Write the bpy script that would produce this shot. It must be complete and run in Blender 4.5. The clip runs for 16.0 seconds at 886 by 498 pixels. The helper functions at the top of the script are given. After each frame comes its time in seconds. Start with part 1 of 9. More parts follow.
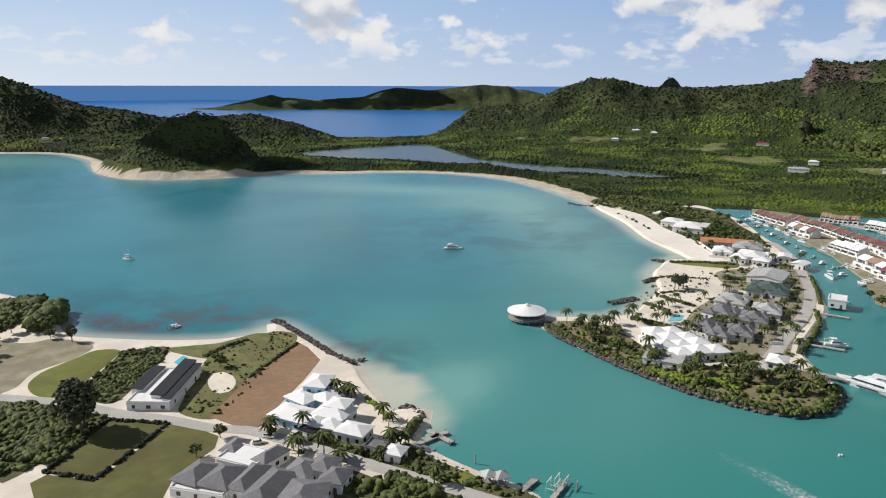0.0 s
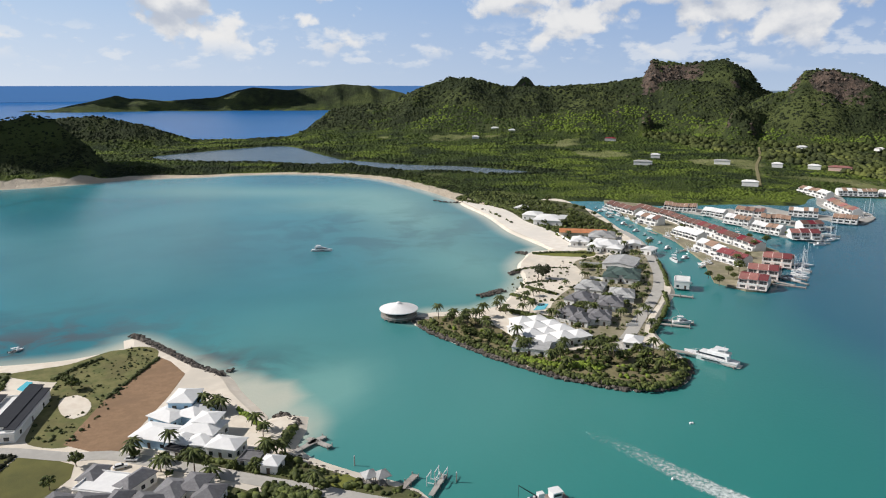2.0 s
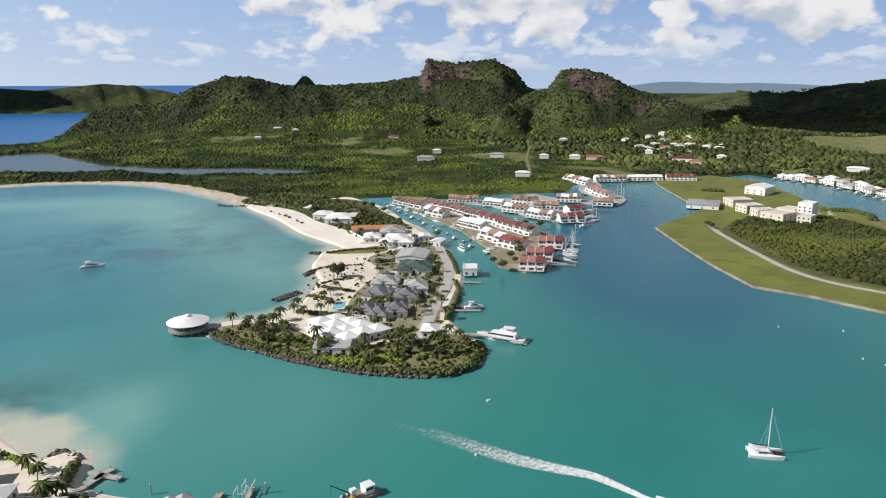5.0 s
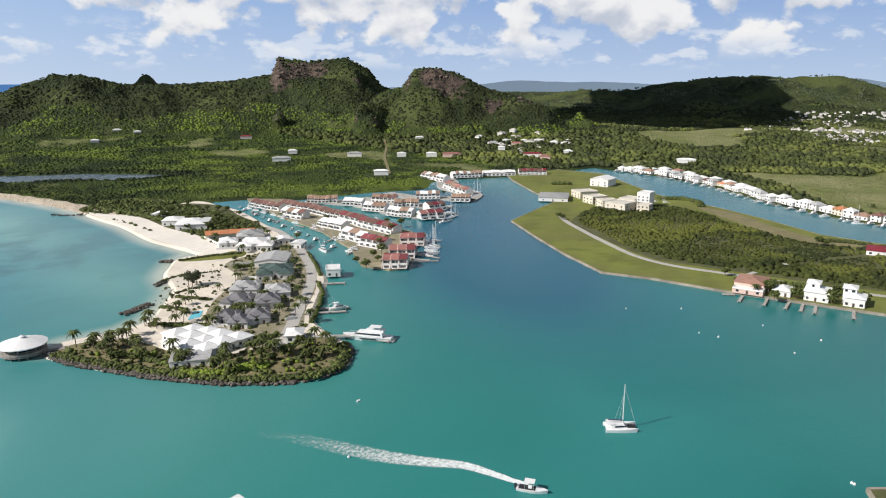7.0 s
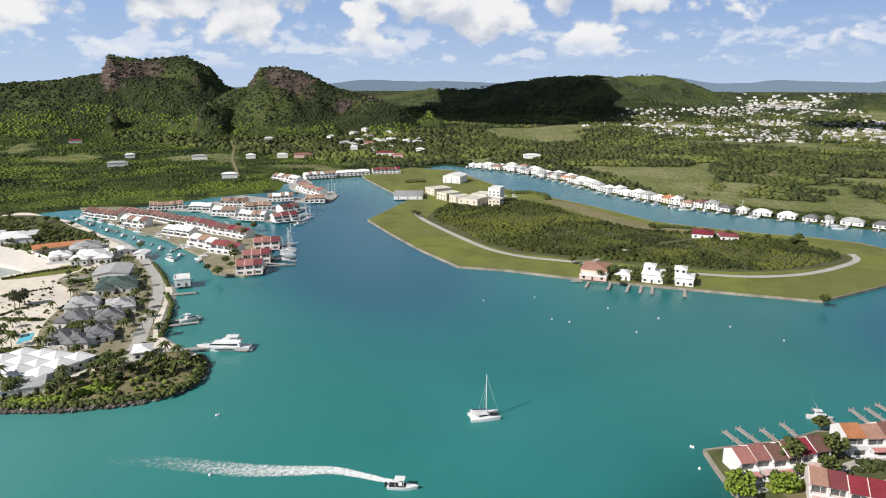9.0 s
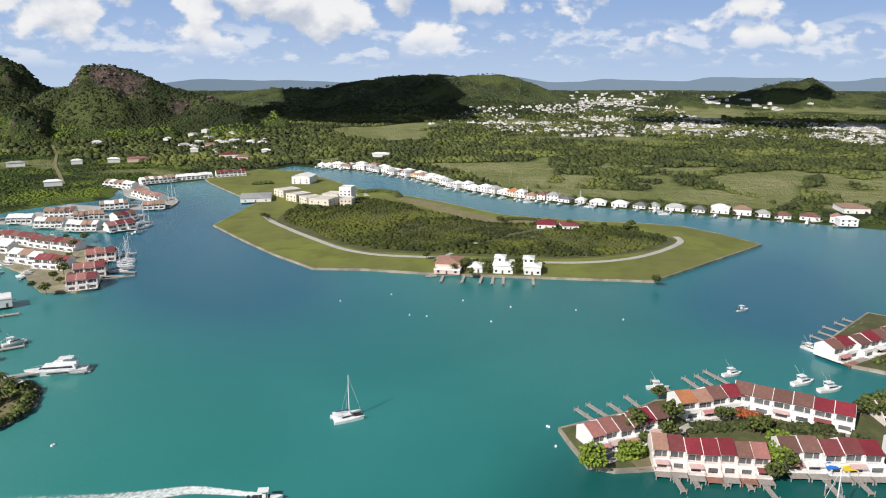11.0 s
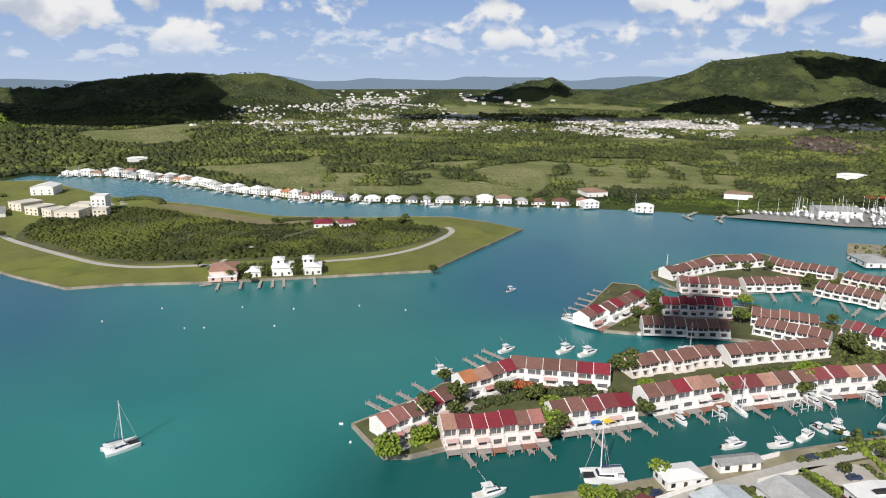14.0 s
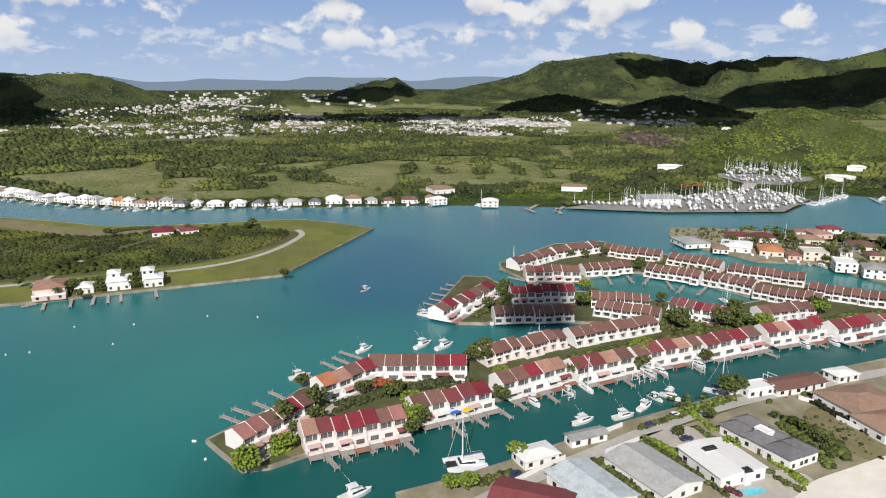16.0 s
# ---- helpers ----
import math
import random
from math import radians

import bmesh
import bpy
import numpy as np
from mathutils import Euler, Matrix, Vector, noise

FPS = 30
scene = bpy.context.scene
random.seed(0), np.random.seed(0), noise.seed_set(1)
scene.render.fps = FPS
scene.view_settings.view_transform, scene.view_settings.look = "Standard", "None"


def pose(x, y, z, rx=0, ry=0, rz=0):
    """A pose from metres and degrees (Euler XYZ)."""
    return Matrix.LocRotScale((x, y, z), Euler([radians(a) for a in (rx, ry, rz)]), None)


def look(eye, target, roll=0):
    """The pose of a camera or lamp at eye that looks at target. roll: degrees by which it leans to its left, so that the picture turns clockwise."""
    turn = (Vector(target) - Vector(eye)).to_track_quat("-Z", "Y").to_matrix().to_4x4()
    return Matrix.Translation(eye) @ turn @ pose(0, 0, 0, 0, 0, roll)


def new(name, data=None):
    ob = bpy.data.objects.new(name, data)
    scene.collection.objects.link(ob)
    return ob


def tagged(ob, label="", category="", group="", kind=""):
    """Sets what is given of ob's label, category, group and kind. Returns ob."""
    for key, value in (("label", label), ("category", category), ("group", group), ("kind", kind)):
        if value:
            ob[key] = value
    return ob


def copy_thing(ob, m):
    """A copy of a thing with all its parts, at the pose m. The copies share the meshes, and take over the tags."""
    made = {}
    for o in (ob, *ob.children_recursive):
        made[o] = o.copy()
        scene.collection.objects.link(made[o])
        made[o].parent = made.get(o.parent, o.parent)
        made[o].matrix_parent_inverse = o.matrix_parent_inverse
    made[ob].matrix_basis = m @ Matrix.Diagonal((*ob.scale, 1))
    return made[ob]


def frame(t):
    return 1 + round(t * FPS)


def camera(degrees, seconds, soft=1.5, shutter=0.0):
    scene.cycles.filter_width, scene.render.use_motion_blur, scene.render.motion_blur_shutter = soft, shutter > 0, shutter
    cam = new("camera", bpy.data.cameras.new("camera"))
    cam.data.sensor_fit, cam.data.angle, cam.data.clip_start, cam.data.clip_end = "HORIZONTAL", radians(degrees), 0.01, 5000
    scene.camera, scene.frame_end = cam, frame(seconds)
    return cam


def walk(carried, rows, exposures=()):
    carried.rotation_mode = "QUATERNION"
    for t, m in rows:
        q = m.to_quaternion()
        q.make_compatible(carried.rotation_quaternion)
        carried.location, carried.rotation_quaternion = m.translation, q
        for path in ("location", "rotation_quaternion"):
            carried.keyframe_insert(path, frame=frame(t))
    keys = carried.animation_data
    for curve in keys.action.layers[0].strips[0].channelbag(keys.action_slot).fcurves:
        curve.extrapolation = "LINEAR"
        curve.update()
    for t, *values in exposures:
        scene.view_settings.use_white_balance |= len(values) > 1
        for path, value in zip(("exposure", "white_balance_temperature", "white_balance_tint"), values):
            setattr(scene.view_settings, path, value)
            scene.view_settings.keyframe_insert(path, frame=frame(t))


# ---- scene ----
cam = camera(64.60, 16.0, soft=1.1)
# seconds, place, yaw, pitch and lean of the hovering camera
ROWS = [
    (0.0, -0.00, -0.00, 120.02, -0.00, -13.40, -0.17),
    (0.5, -0.11, 0.06, 119.99, -2.68, -13.40, -0.15),
    (1.0, -0.23, 0.11, 119.95, -5.40, -13.40, -0.12),
    (1.5, -0.34, 0.14, 119.91, -8.24, -13.42, -0.09),
    (2.0, -0.46, 0.14, 119.85, -11.04, -13.42, -0.06),
    (2.5, -0.57, 0.11, 119.78, -13.99, -13.41, -0.03),
    (3.0, -0.68, 0.07, 119.71, -16.84, -13.41, 0.01),
    (3.5, -0.78, 0.04, 119.62, -19.78, -13.42, 0.04),
    (4.0, -0.89, 0.02, 119.52, -22.59, -13.43, 0.06),
    (6.5, -1.30, 0.66, 119.03, -37.10, -13.57, 0.02),
    (7.0, -1.28, 0.84, 119.00, -39.94, -13.58, 0.02),
    (7.5, -1.25, 1.01, 118.97, -42.87, -13.61, 0.02),
    (8.0, -1.20, 1.19, 118.93, -45.73, -13.62, 0.02),
    (8.5, -1.13, 1.38, 118.88, -48.71, -13.63, 0.02),
    (9.0, -1.06, 1.57, 118.81, -51.89, -13.64, 0.02),
    (11.5, -0.67, 2.54, 117.94, -67.24, -13.73, 0.01),
    (12.0, -0.57, 2.68, 117.79, -70.34, -13.75, -0.03),
    (12.5, -0.48, 2.82, 117.64, -73.36, -13.76, -0.06),
    (13.0, -0.40, 2.95, 117.49, -76.48, -13.76, -0.08),
    (13.5, -0.32, 3.06, 117.32, -79.52, -13.76, -0.09),
    (14.0, -0.25, 3.16, 117.16, -82.68, -13.76, -0.09),
    (14.5, -0.21, 3.24, 116.99, -85.70, -13.74, -0.08),
    (15.0, -0.19, 3.30, 116.81, -88.82, -13.73, -0.06),
    (15.5, -0.20, 3.33, 116.63, -91.87, -13.72, -0.04),
    (16.0, -0.21, 3.36, 116.45, -95.08, -13.72, -0.03),
]


def way(yaw, pitch):
    """The unit vector that a camera with this yaw and pitch looks along."""
    a, b = radians(yaw), radians(pitch)
    return Vector((-math.sin(a) * math.cos(b), math.cos(a) * math.cos(b), math.sin(b)))


walk(cam, [(t, look((x, y, z), Vector((x, y, z)) + way(yaw, pitch), -lean)) for t, x, y, z, yaw, pitch, lean in ROWS], [(0.0, 0.0), (2.0, 0.0), (4.0, 0.02), (7.0, 0.11), (9.0, 0.14), (12.0, 0.12), (14.0, 0.06), (16.0, 0.02)])

# ---- light ----
TO_SUN = Vector((-0.80, 0.22, 0.62)).normalized()
SUN_UP = math.asin(TO_SUN.z)
SUN_ROUND = math.atan2(TO_SUN.x, TO_SUN.y)
lamp = bpy.data.lights.new("sun", "SUN")
lamp.energy, lamp.angle, lamp.color = 5.0, radians(0.5), (1.0, 0.95, 0.91)
sun = new("sun", lamp)
sun.matrix_world = Matrix.Translation((0, 0, 900)) @ (-TO_SUN).to_track_quat("-Z", "Y").to_matrix().to_4x4()


# ---- node helpers ----
def node(tree, kind, **sets):
    n = tree.nodes.new(kind)
    for k, v in sets.items():
        if k in n.inputs:
            n.inputs[k].default_value = v
        else:
            setattr(n, k, v)
    return n


def calc(tree, op, a, b=None, c=None, clamp=False):
    n = tree.nodes.new("ShaderNodeMath")
    n.operation, n.use_clamp = op, clamp
    for i, v in enumerate((a, b, c)):
        if v is None:
            continue
        if isinstance(v, (int, float)):
            n.inputs[i].default_value = v
        else:
            tree.links.new(v, n.inputs[i])
    return n.outputs[0]


def ramp(tree, v, lo, hi, smooth=True):
    n = tree.nodes.new("ShaderNodeMapRange")
    n.interpolation_type = "SMOOTHSTEP" if smooth else "LINEAR"
    n.inputs["From Min"].default_value, n.inputs["From Max"].default_value = lo, hi
    tree.links.new(v, n.inputs["Value"])
    return n.outputs["Result"]


def mix(tree, f, a, b, how="MIX"):
    n = tree.nodes.new("ShaderNodeMix")
    n.data_type, n.blend_type = "RGBA", how
    for sock, v in ((n.inputs[0], f), (n.inputs[6], a), (n.inputs[7], b)):
        if isinstance(v, (int, float)):
            sock.default_value = v
        elif isinstance(v, tuple):
            sock.default_value = (*v[:3], 1)
        else:
            tree.links.new(v, sock)
    return n.outputs[2]


def noisy(tree, scale, detail=4.0, rough=0.55, vec=None, warp=0.0):
    n = node(tree, "ShaderNodeTexNoise", Scale=scale, Detail=detail, Roughness=rough, Distortion=warp)
    if vec is not None:
        tree.links.new(vec, n.inputs["Vector"])
    return n.outputs["Fac"]


# ---- sky ----
world = bpy.data.worlds.new("sky")
scene.world = world
world.use_nodes = True
w = world.node_tree
w.nodes.clear()
heaven = node(w, "ShaderNodeTexSky", sky_type="NISHITA", sun_disc=False, sun_elevation=SUN_UP, sun_rotation=SUN_ROUND, altitude=100.0, air_density=1.0, dust_density=0.6, ozone_density=2.0)
coords = node(w, "ShaderNodeTexCoord")
split = node(w, "ShaderNodeSeparateXYZ")
w.links.new(coords.outputs["Generated"], split.inputs[0])
DX, DY, DZ = split.outputs


def sky_vector(sx, sz, shift):
    n = node(w, "ShaderNodeCombineXYZ")
    w.links.new(calc(w, "MULTIPLY", DX, sx), n.inputs[0])
    w.links.new(calc(w, "MULTIPLY", DY, sx), n.inputs[1])
    w.links.new(calc(w, "MULTIPLY_ADD", DZ, sz, shift), n.inputs[2])
    return n.outputs[0]


def lumps(vec, scale):
    """Rounded heads, as cumulus has them: 1 in the middle of each, 0 between."""
    n = node(w, "ShaderNodeTexVoronoi", feature="SMOOTH_F1", Scale=scale, Smoothness=0.5)
    w.links.new(vec, n.inputs["Vector"])
    return calc(w, "SUBTRACT", 1.0, n.outputs["Distance"])


def heap(shift):
    """The thickness of the cumulus field, raised a little where shift is larger."""
    field = noisy(w, 1.0, 7.0, 0.53, sky_vector(11.0, 15.0, 3.1 + shift), 0.1)
    return calc(w, "ADD", field, calc(w, "MULTIPLY", lumps(sky_vector(11.0, 15.0, 3.1 + shift), 2.4), 0.17))


puff, puff_up = heap(0.0), heap(0.30)
bank = noisy(w, 1.0, 2.0, 0.5, sky_vector(3.0, 9.0, 5.3))
cover = calc(w, "ADD", puff, calc(w, "MULTIPLY", calc(w, "SUBTRACT", bank, 0.5), 0.45))
cover = calc(w, "ADD", cover, calc(w, "MULTIPLY", ramp(w, DZ, 0.02, 0.10), 0.075))
cover = calc(w, "ADD", cover, calc(w, "MULTIPLY", ramp(w, DX, -0.2, 0.9), 0.05))
cloud = ramp(w, cover, 0.665, 0.745)
cloud = calc(w, "MULTIPLY", cloud, calc(w, "MULTIPLY", ramp(w, DZ, 0.02, 0.06), calc(w, "SUBTRACT", 1.0, calc(w, "MULTIPLY", ramp(w, DZ, 0.16, 0.4), 0.75))))
lit = ramp(w, calc(w, "SUBTRACT", puff, puff_up), -0.17, 0.11)
cloud_colour = mix(w, lit, (5.0, 5.4, 6.2), (8.5, 8.4, 8.3))
# small far heads low over the horizon, in pale bands
low_puff = calc(w, "ADD", noisy(w, 1.0, 6.0, 0.58, sky_vector(19.0, 44.0, 1.7), 0.1), calc(w, "MULTIPLY", lumps(sky_vector(19.0, 46.0, 1.7), 2.2), 0.12))
low_cloud = calc(w, "MULTIPLY", ramp(w, low_puff, 0.56, 0.68), calc(w, "MULTIPLY", ramp(w, DZ, 0.008, 0.03), calc(w, "SUBTRACT", 1.0, ramp(w, DZ, 0.05, 0.085))))
low_sky = mix(w, ramp(w, DX, -0.9, 0.5), (7.8, 8.3, 8.9), (4.5, 5.6, 7.3))
high_blue = mix(w, ramp(w, DX, -0.6, 0.9), (3.9, 5.7, 8.2), (2.0, 3.4, 6.3))
blue = mix(w, ramp(w, DZ, -0.01, 0.14, False), low_sky, high_blue)
zenith = mix(w, 1.0, heaven.outputs[0], (0.45, 0.45, 0.45), "MULTIPLY")
sky_colour = mix(w, ramp(w, DZ, 0.12, 0.35), blue, zenith)
sky_colour = mix(w, calc(w, "MULTIPLY", low_cloud, 0.55), sky_colour, (7.9, 8.1, 8.4))
sky_colour = mix(w, calc(w, "MULTIPLY", cloud, 0.92), sky_colour, cloud_colour)
back = node(w, "ShaderNodeBackground", Strength=0.1)
w.links.new(sky_colour, back.inputs[0])
w.links.new(back.outputs[0], node(w, "ShaderNodeOutputWorld").inputs[0])


# ---- materials ----
def surface(name, c1, c2, scale=1.0, rough=0.7, bump=0.0, bump_scale=None, patch=0.0, patch_scale=0.05, vary=0.0, island=0.0, metal=0.0, gloss=0.4):
    """A paint, plaster, stone or soil: two colours in fine grain, larger stains, and a tone of its own for each piece."""
    m = bpy.data.materials.new(name)
    m.use_nodes = True
    t = m.node_tree
    b = t.nodes["Principled BSDF"]
    geo = node(t, "ShaderNodeNewGeometry")
    where = geo.outputs["Position"]
    col = mix(t, ramp(t, noisy(t, scale, 5.0, 0.6, where), 0.3, 0.7), c1, c2)
    if patch:
        dark = tuple(v * (1 - patch) for v in c1)
        col = mix(t, ramp(t, noisy(t, patch_scale, 4.0, 0.6, where), 0.42, 0.68), col, dark)
    for amount, out in ((vary, node(t, "ShaderNodeObjectInfo").outputs["Random"] if vary else None), (island, geo.outputs["Random Per Island"] if island else None)):
        if amount:
            tone = node(t, "ShaderNodeHueSaturation")
            t.links.new(calc(t, "MULTIPLY_ADD", out, 2 * amount, 1 - amount), tone.inputs["Value"])
            t.links.new(col, tone.inputs["Color"])
            col = tone.outputs[0]
    t.links.new(col, b.inputs["Base Color"])
    b.inputs["Roughness"].default_value, b.inputs["Metallic"].default_value, b.inputs["Specular IOR Level"].default_value = rough, metal, gloss
    if bump:
        n = node(t, "ShaderNodeBump", Strength=bump, Distance=0.3)
        t.links.new(noisy(t, bump_scale or scale * 3, 4.0, 0.6, where), n.inputs["Height"])
        t.links.new(n.outputs[0], b.inputs["Normal"])
    return m


WHITE = surface("white_paint", (0.80, 0.79, 0.76), (0.72, 0.71, 0.68), 0.8, 0.7, patch=0.12, patch_scale=0.15, vary=0.04)
CREAM = surface("cream_paint", (0.72, 0.66, 0.54), (0.64, 0.58, 0.47), 0.7, 0.75, patch=0.12, patch_scale=0.12)
PINK = surface("pink_paint", (0.72, 0.52, 0.44), (0.66, 0.47, 0.40), 0.7, 0.75, patch=0.12, patch_scale=0.12)
WHITE_SAND = surface("white_coral_sand", (0.80, 0.75, 0.67), (0.73, 0.67, 0.58), 0.25, 0.95, 0.15, 0.6, patch=0.12, patch_scale=0.035)
SAND = surface("sand", (0.77, 0.70, 0.59), (0.68, 0.60, 0.49), 0.25, 0.95, 0.15, 0.6, patch=0.22, patch_scale=0.035)
EARTH = surface("bare_earth", (0.30, 0.19, 0.11), (0.24, 0.15, 0.085), 0.4, 0.95, 0.2, 0.8, patch=0.25, patch_scale=0.06)
FIELD = surface("dry_field_grass", (0.135, 0.130, 0.036), (0.090, 0.092, 0.026), 0.12, 0.95, 0.3, 1.5, patch=0.35, patch_scale=0.04)
LAWN = surface("mown_grass", (0.185, 0.195, 0.034), (0.125, 0.145, 0.027), 0.10, 0.95, 0.3, 2.0, patch=0.35, patch_scale=0.03)
ISLAND_GRASS = surface("patchy_island_grass", (0.175, 0.198, 0.034), (0.140, 0.142, 0.040), 0.022, 0.95, 0.3, 2.0, patch=0.35, patch_scale=0.045)
WEEDS = surface("yellow_green_weeds", (0.20, 0.185, 0.070), (0.105, 0.120, 0.036), 0.22, 0.95, 0.4, 1.2, patch=0.35, patch_scale=0.09)
ROUGH = surface("rough_grass", (0.115, 0.115, 0.045), (0.07, 0.085, 0.028), 0.25, 0.95, 0.4, 1.2, patch=0.4, patch_scale=0.06)
COURT = surface("dry_court_ground", (0.34, 0.30, 0.21), (0.20, 0.185, 0.10), 0.12, 0.95, 0.2, 1.0, patch=0.35, patch_scale=0.07)
ROAD = surface("road_surface", (0.47, 0.45, 0.41), (0.40, 0.38, 0.34), 0.5, 0.9, patch=0.18, patch_scale=0.1)
CONCRETE = surface("concrete", (0.45, 0.43, 0.39), (0.36, 0.34, 0.31), 0.7, 0.85, patch=0.3, patch_scale=0.2)
ROCK = surface("dark_boulder", (0.14, 0.12, 0.10), (0.07, 0.062, 0.055), 0.9, 0.9, 0.4, 2.0, island=0.4)
TIMBER = surface("weathered_timber", (0.36, 0.33, 0.30), (0.25, 0.225, 0.20), 1.5, 0.85, island=0.2)
GLASS = surface("dark_window_glass", (0.030, 0.036, 0.042), (0.022, 0.028, 0.034), 0.4, 0.08, gloss=0.8)
LEAF = surface("leaves", (0.108, 0.128, 0.030), (0.040, 0.055, 0.016), 0.5, 0.75, 0.8, 1.5, island=0.45, gloss=0.25)
HEDGE = surface("dark_hedge_leaves", (0.034, 0.036, 0.018), (0.018, 0.020, 0.011), 0.6, 0.85, 0.6, 2.0, island=0.3, gloss=0.15)
SCRUB = surface("dry_scrub_leaves", (0.078, 0.090, 0.030), (0.036, 0.048, 0.017), 0.3, 0.8, 0.8, 1.2, island=0.45, gloss=0.2)


def drifts(t, where, base, dark, bright, brights):
    """Bright and dark drifts through a wood, some tens of metres across."""
    col = mix(t, calc(t, "MULTIPLY", ramp(t, noisy(t, 0.007, 6.0, 0.62, where, 0.3), brights - 0.05, brights + 0.05), 0.9), base, bright)
    return mix(t, calc(t, "MULTIPLY", ramp(t, noisy(t, 0.012, 6.0, 0.66, where, 0.2), 0.49, 0.58), 0.9), col, dark)


def foliage(name, dark, mid, bright, brights=0.5, island=0.3):
    """Leaves of a whole wood: three tones that change in drifts, and one of its own for each crown."""
    m = surface(name, mid, tuple(0.62 * v for v in mid), 0.03, 0.85, 0.5, 0.6, island=island, gloss=0.15)
    t = m.node_tree
    b = t.nodes["Principled BSDF"]
    base = b.inputs["Base Color"].links[0].from_socket
    where = node(t, "ShaderNodeNewGeometry").outputs["Position"]
    t.links.new(drifts(t, where, base, dark, bright, brights), b.inputs["Base Color"])
    return m


WOODS = foliage("mangrove_leaves", (0.022, 0.034, 0.012), (0.056, 0.083, 0.018), (0.112, 0.152, 0.024), 0.525, 0.22)
SHORE_WOOD = foliage("shore_mangrove_leaves", (0.016, 0.024, 0.010), (0.030, 0.044, 0.012), (0.056, 0.076, 0.018), 0.60, 0.22)
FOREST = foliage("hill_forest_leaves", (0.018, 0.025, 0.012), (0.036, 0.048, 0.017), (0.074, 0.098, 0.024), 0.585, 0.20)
# distance haze is put into these bluish leaf colours of the far hills
HAZED_FOREST = foliage("hazed_hill_leaves", (0.044, 0.058, 0.036), (0.078, 0.100, 0.054), (0.112, 0.135, 0.064), 0.53, 0.16)
PLAIN = foliage("plain_leaves", (0.038, 0.048, 0.020), (0.080, 0.096, 0.030), (0.138, 0.155, 0.042), 0.55, 0.22)
BRUSH = foliage("bright_brush_leaves", (0.050, 0.068, 0.020), (0.105, 0.136, 0.028), (0.150, 0.182, 0.036), 0.51, 0.12)
SLOPE_WOOD = foliage("slope_scrub_leaves", (0.030, 0.046, 0.015), (0.068, 0.100, 0.020), (0.125, 0.175, 0.026), 0.50, 0.22)
ISLAND_SCRUB = foliage("island_scrub_leaves", (0.026, 0.034, 0.012), (0.060, 0.072, 0.018), (0.110, 0.122, 0.026), 0.53, 0.30)
CRAG = surface("crag_stone", (0.155, 0.112, 0.088), (0.060, 0.052, 0.044), 0.05, 0.95, 0.8, 0.4, island=0.45)
BARK = surface("bark", (0.16, 0.12, 0.085), (0.10, 0.075, 0.055), 2.0, 0.9, 0.4)


# ---- geometry helpers: a shape is a list of corners and a list of faces ----
def join(*shapes):
    vs, fs = [], []
    for v, f in shapes:
        k = len(vs)
        vs += v
        fs += [tuple(i + k for i in q) for q in f]
    return vs, fs


def moved(shape, m):
    return [tuple(m @ Vector(v)) for v in shape[0]], shape[1]


def box(x0, y0, z0, x1, y1, z1):
    v = [(x, y, z) for z in (z0, z1) for x, y in ((x0, y0), (x1, y0), (x1, y1), (x0, y1))]
    return v, [(3, 2, 1, 0), (4, 5, 6, 7), (0, 1, 5, 4), (1, 2, 6, 5), (2, 3, 7, 6), (3, 0, 4, 7)]


def prism(outline, z0, z1):
    """An upright prism on an outline that runs anticlockwise."""
    n = len(outline)
    v = [(x, y, z0) for x, y in outline] + [(x, y, z1) for x, y in outline]
    return v, [tuple(range(n - 1, -1, -1)), tuple(range(n, 2 * n))] + [(i, (i + 1) % n, n + (i + 1) % n, n + i) for i in range(n)]


def along_x(profile, x0, x1):
    """A profile of (y, z) corners drawn out from x0 to x1."""
    n = len(profile)
    v = [(x0, y, z) for y, z in profile] + [(x1, y, z) for y, z in profile]
    return v, [tuple(range(n)), tuple(range(2 * n - 1, n - 1, -1))] + [(i, n + i, n + (i + 1) % n, (i + 1) % n) for i in range(n)]


def tube(path, radii, n=6):
    v, f = [], []
    for i, p in enumerate(path):
        p = Vector(p)
        d = (Vector(path[min(i + 1, len(path) - 1)]) - Vector(path[max(i - 1, 0)])).normalized()
        a = d.orthogonal().normalized()
        b = d.cross(a)
        r = radii[i] if isinstance(radii, (list, tuple)) else radii
        v += [tuple(p + r * (math.cos(k * math.tau / n) * a + math.sin(k * math.tau / n) * b)) for k in range(n)]
    for i in range(len(path) - 1):
        for k in range(n):
            f.append((i * n + k, i * n + (k + 1) % n, (i + 1) * n + (k + 1) % n, (i + 1) * n + k))
    f += [tuple(range(n - 1, -1, -1)), tuple(range(len(v) - n, len(v)))]
    return v, f


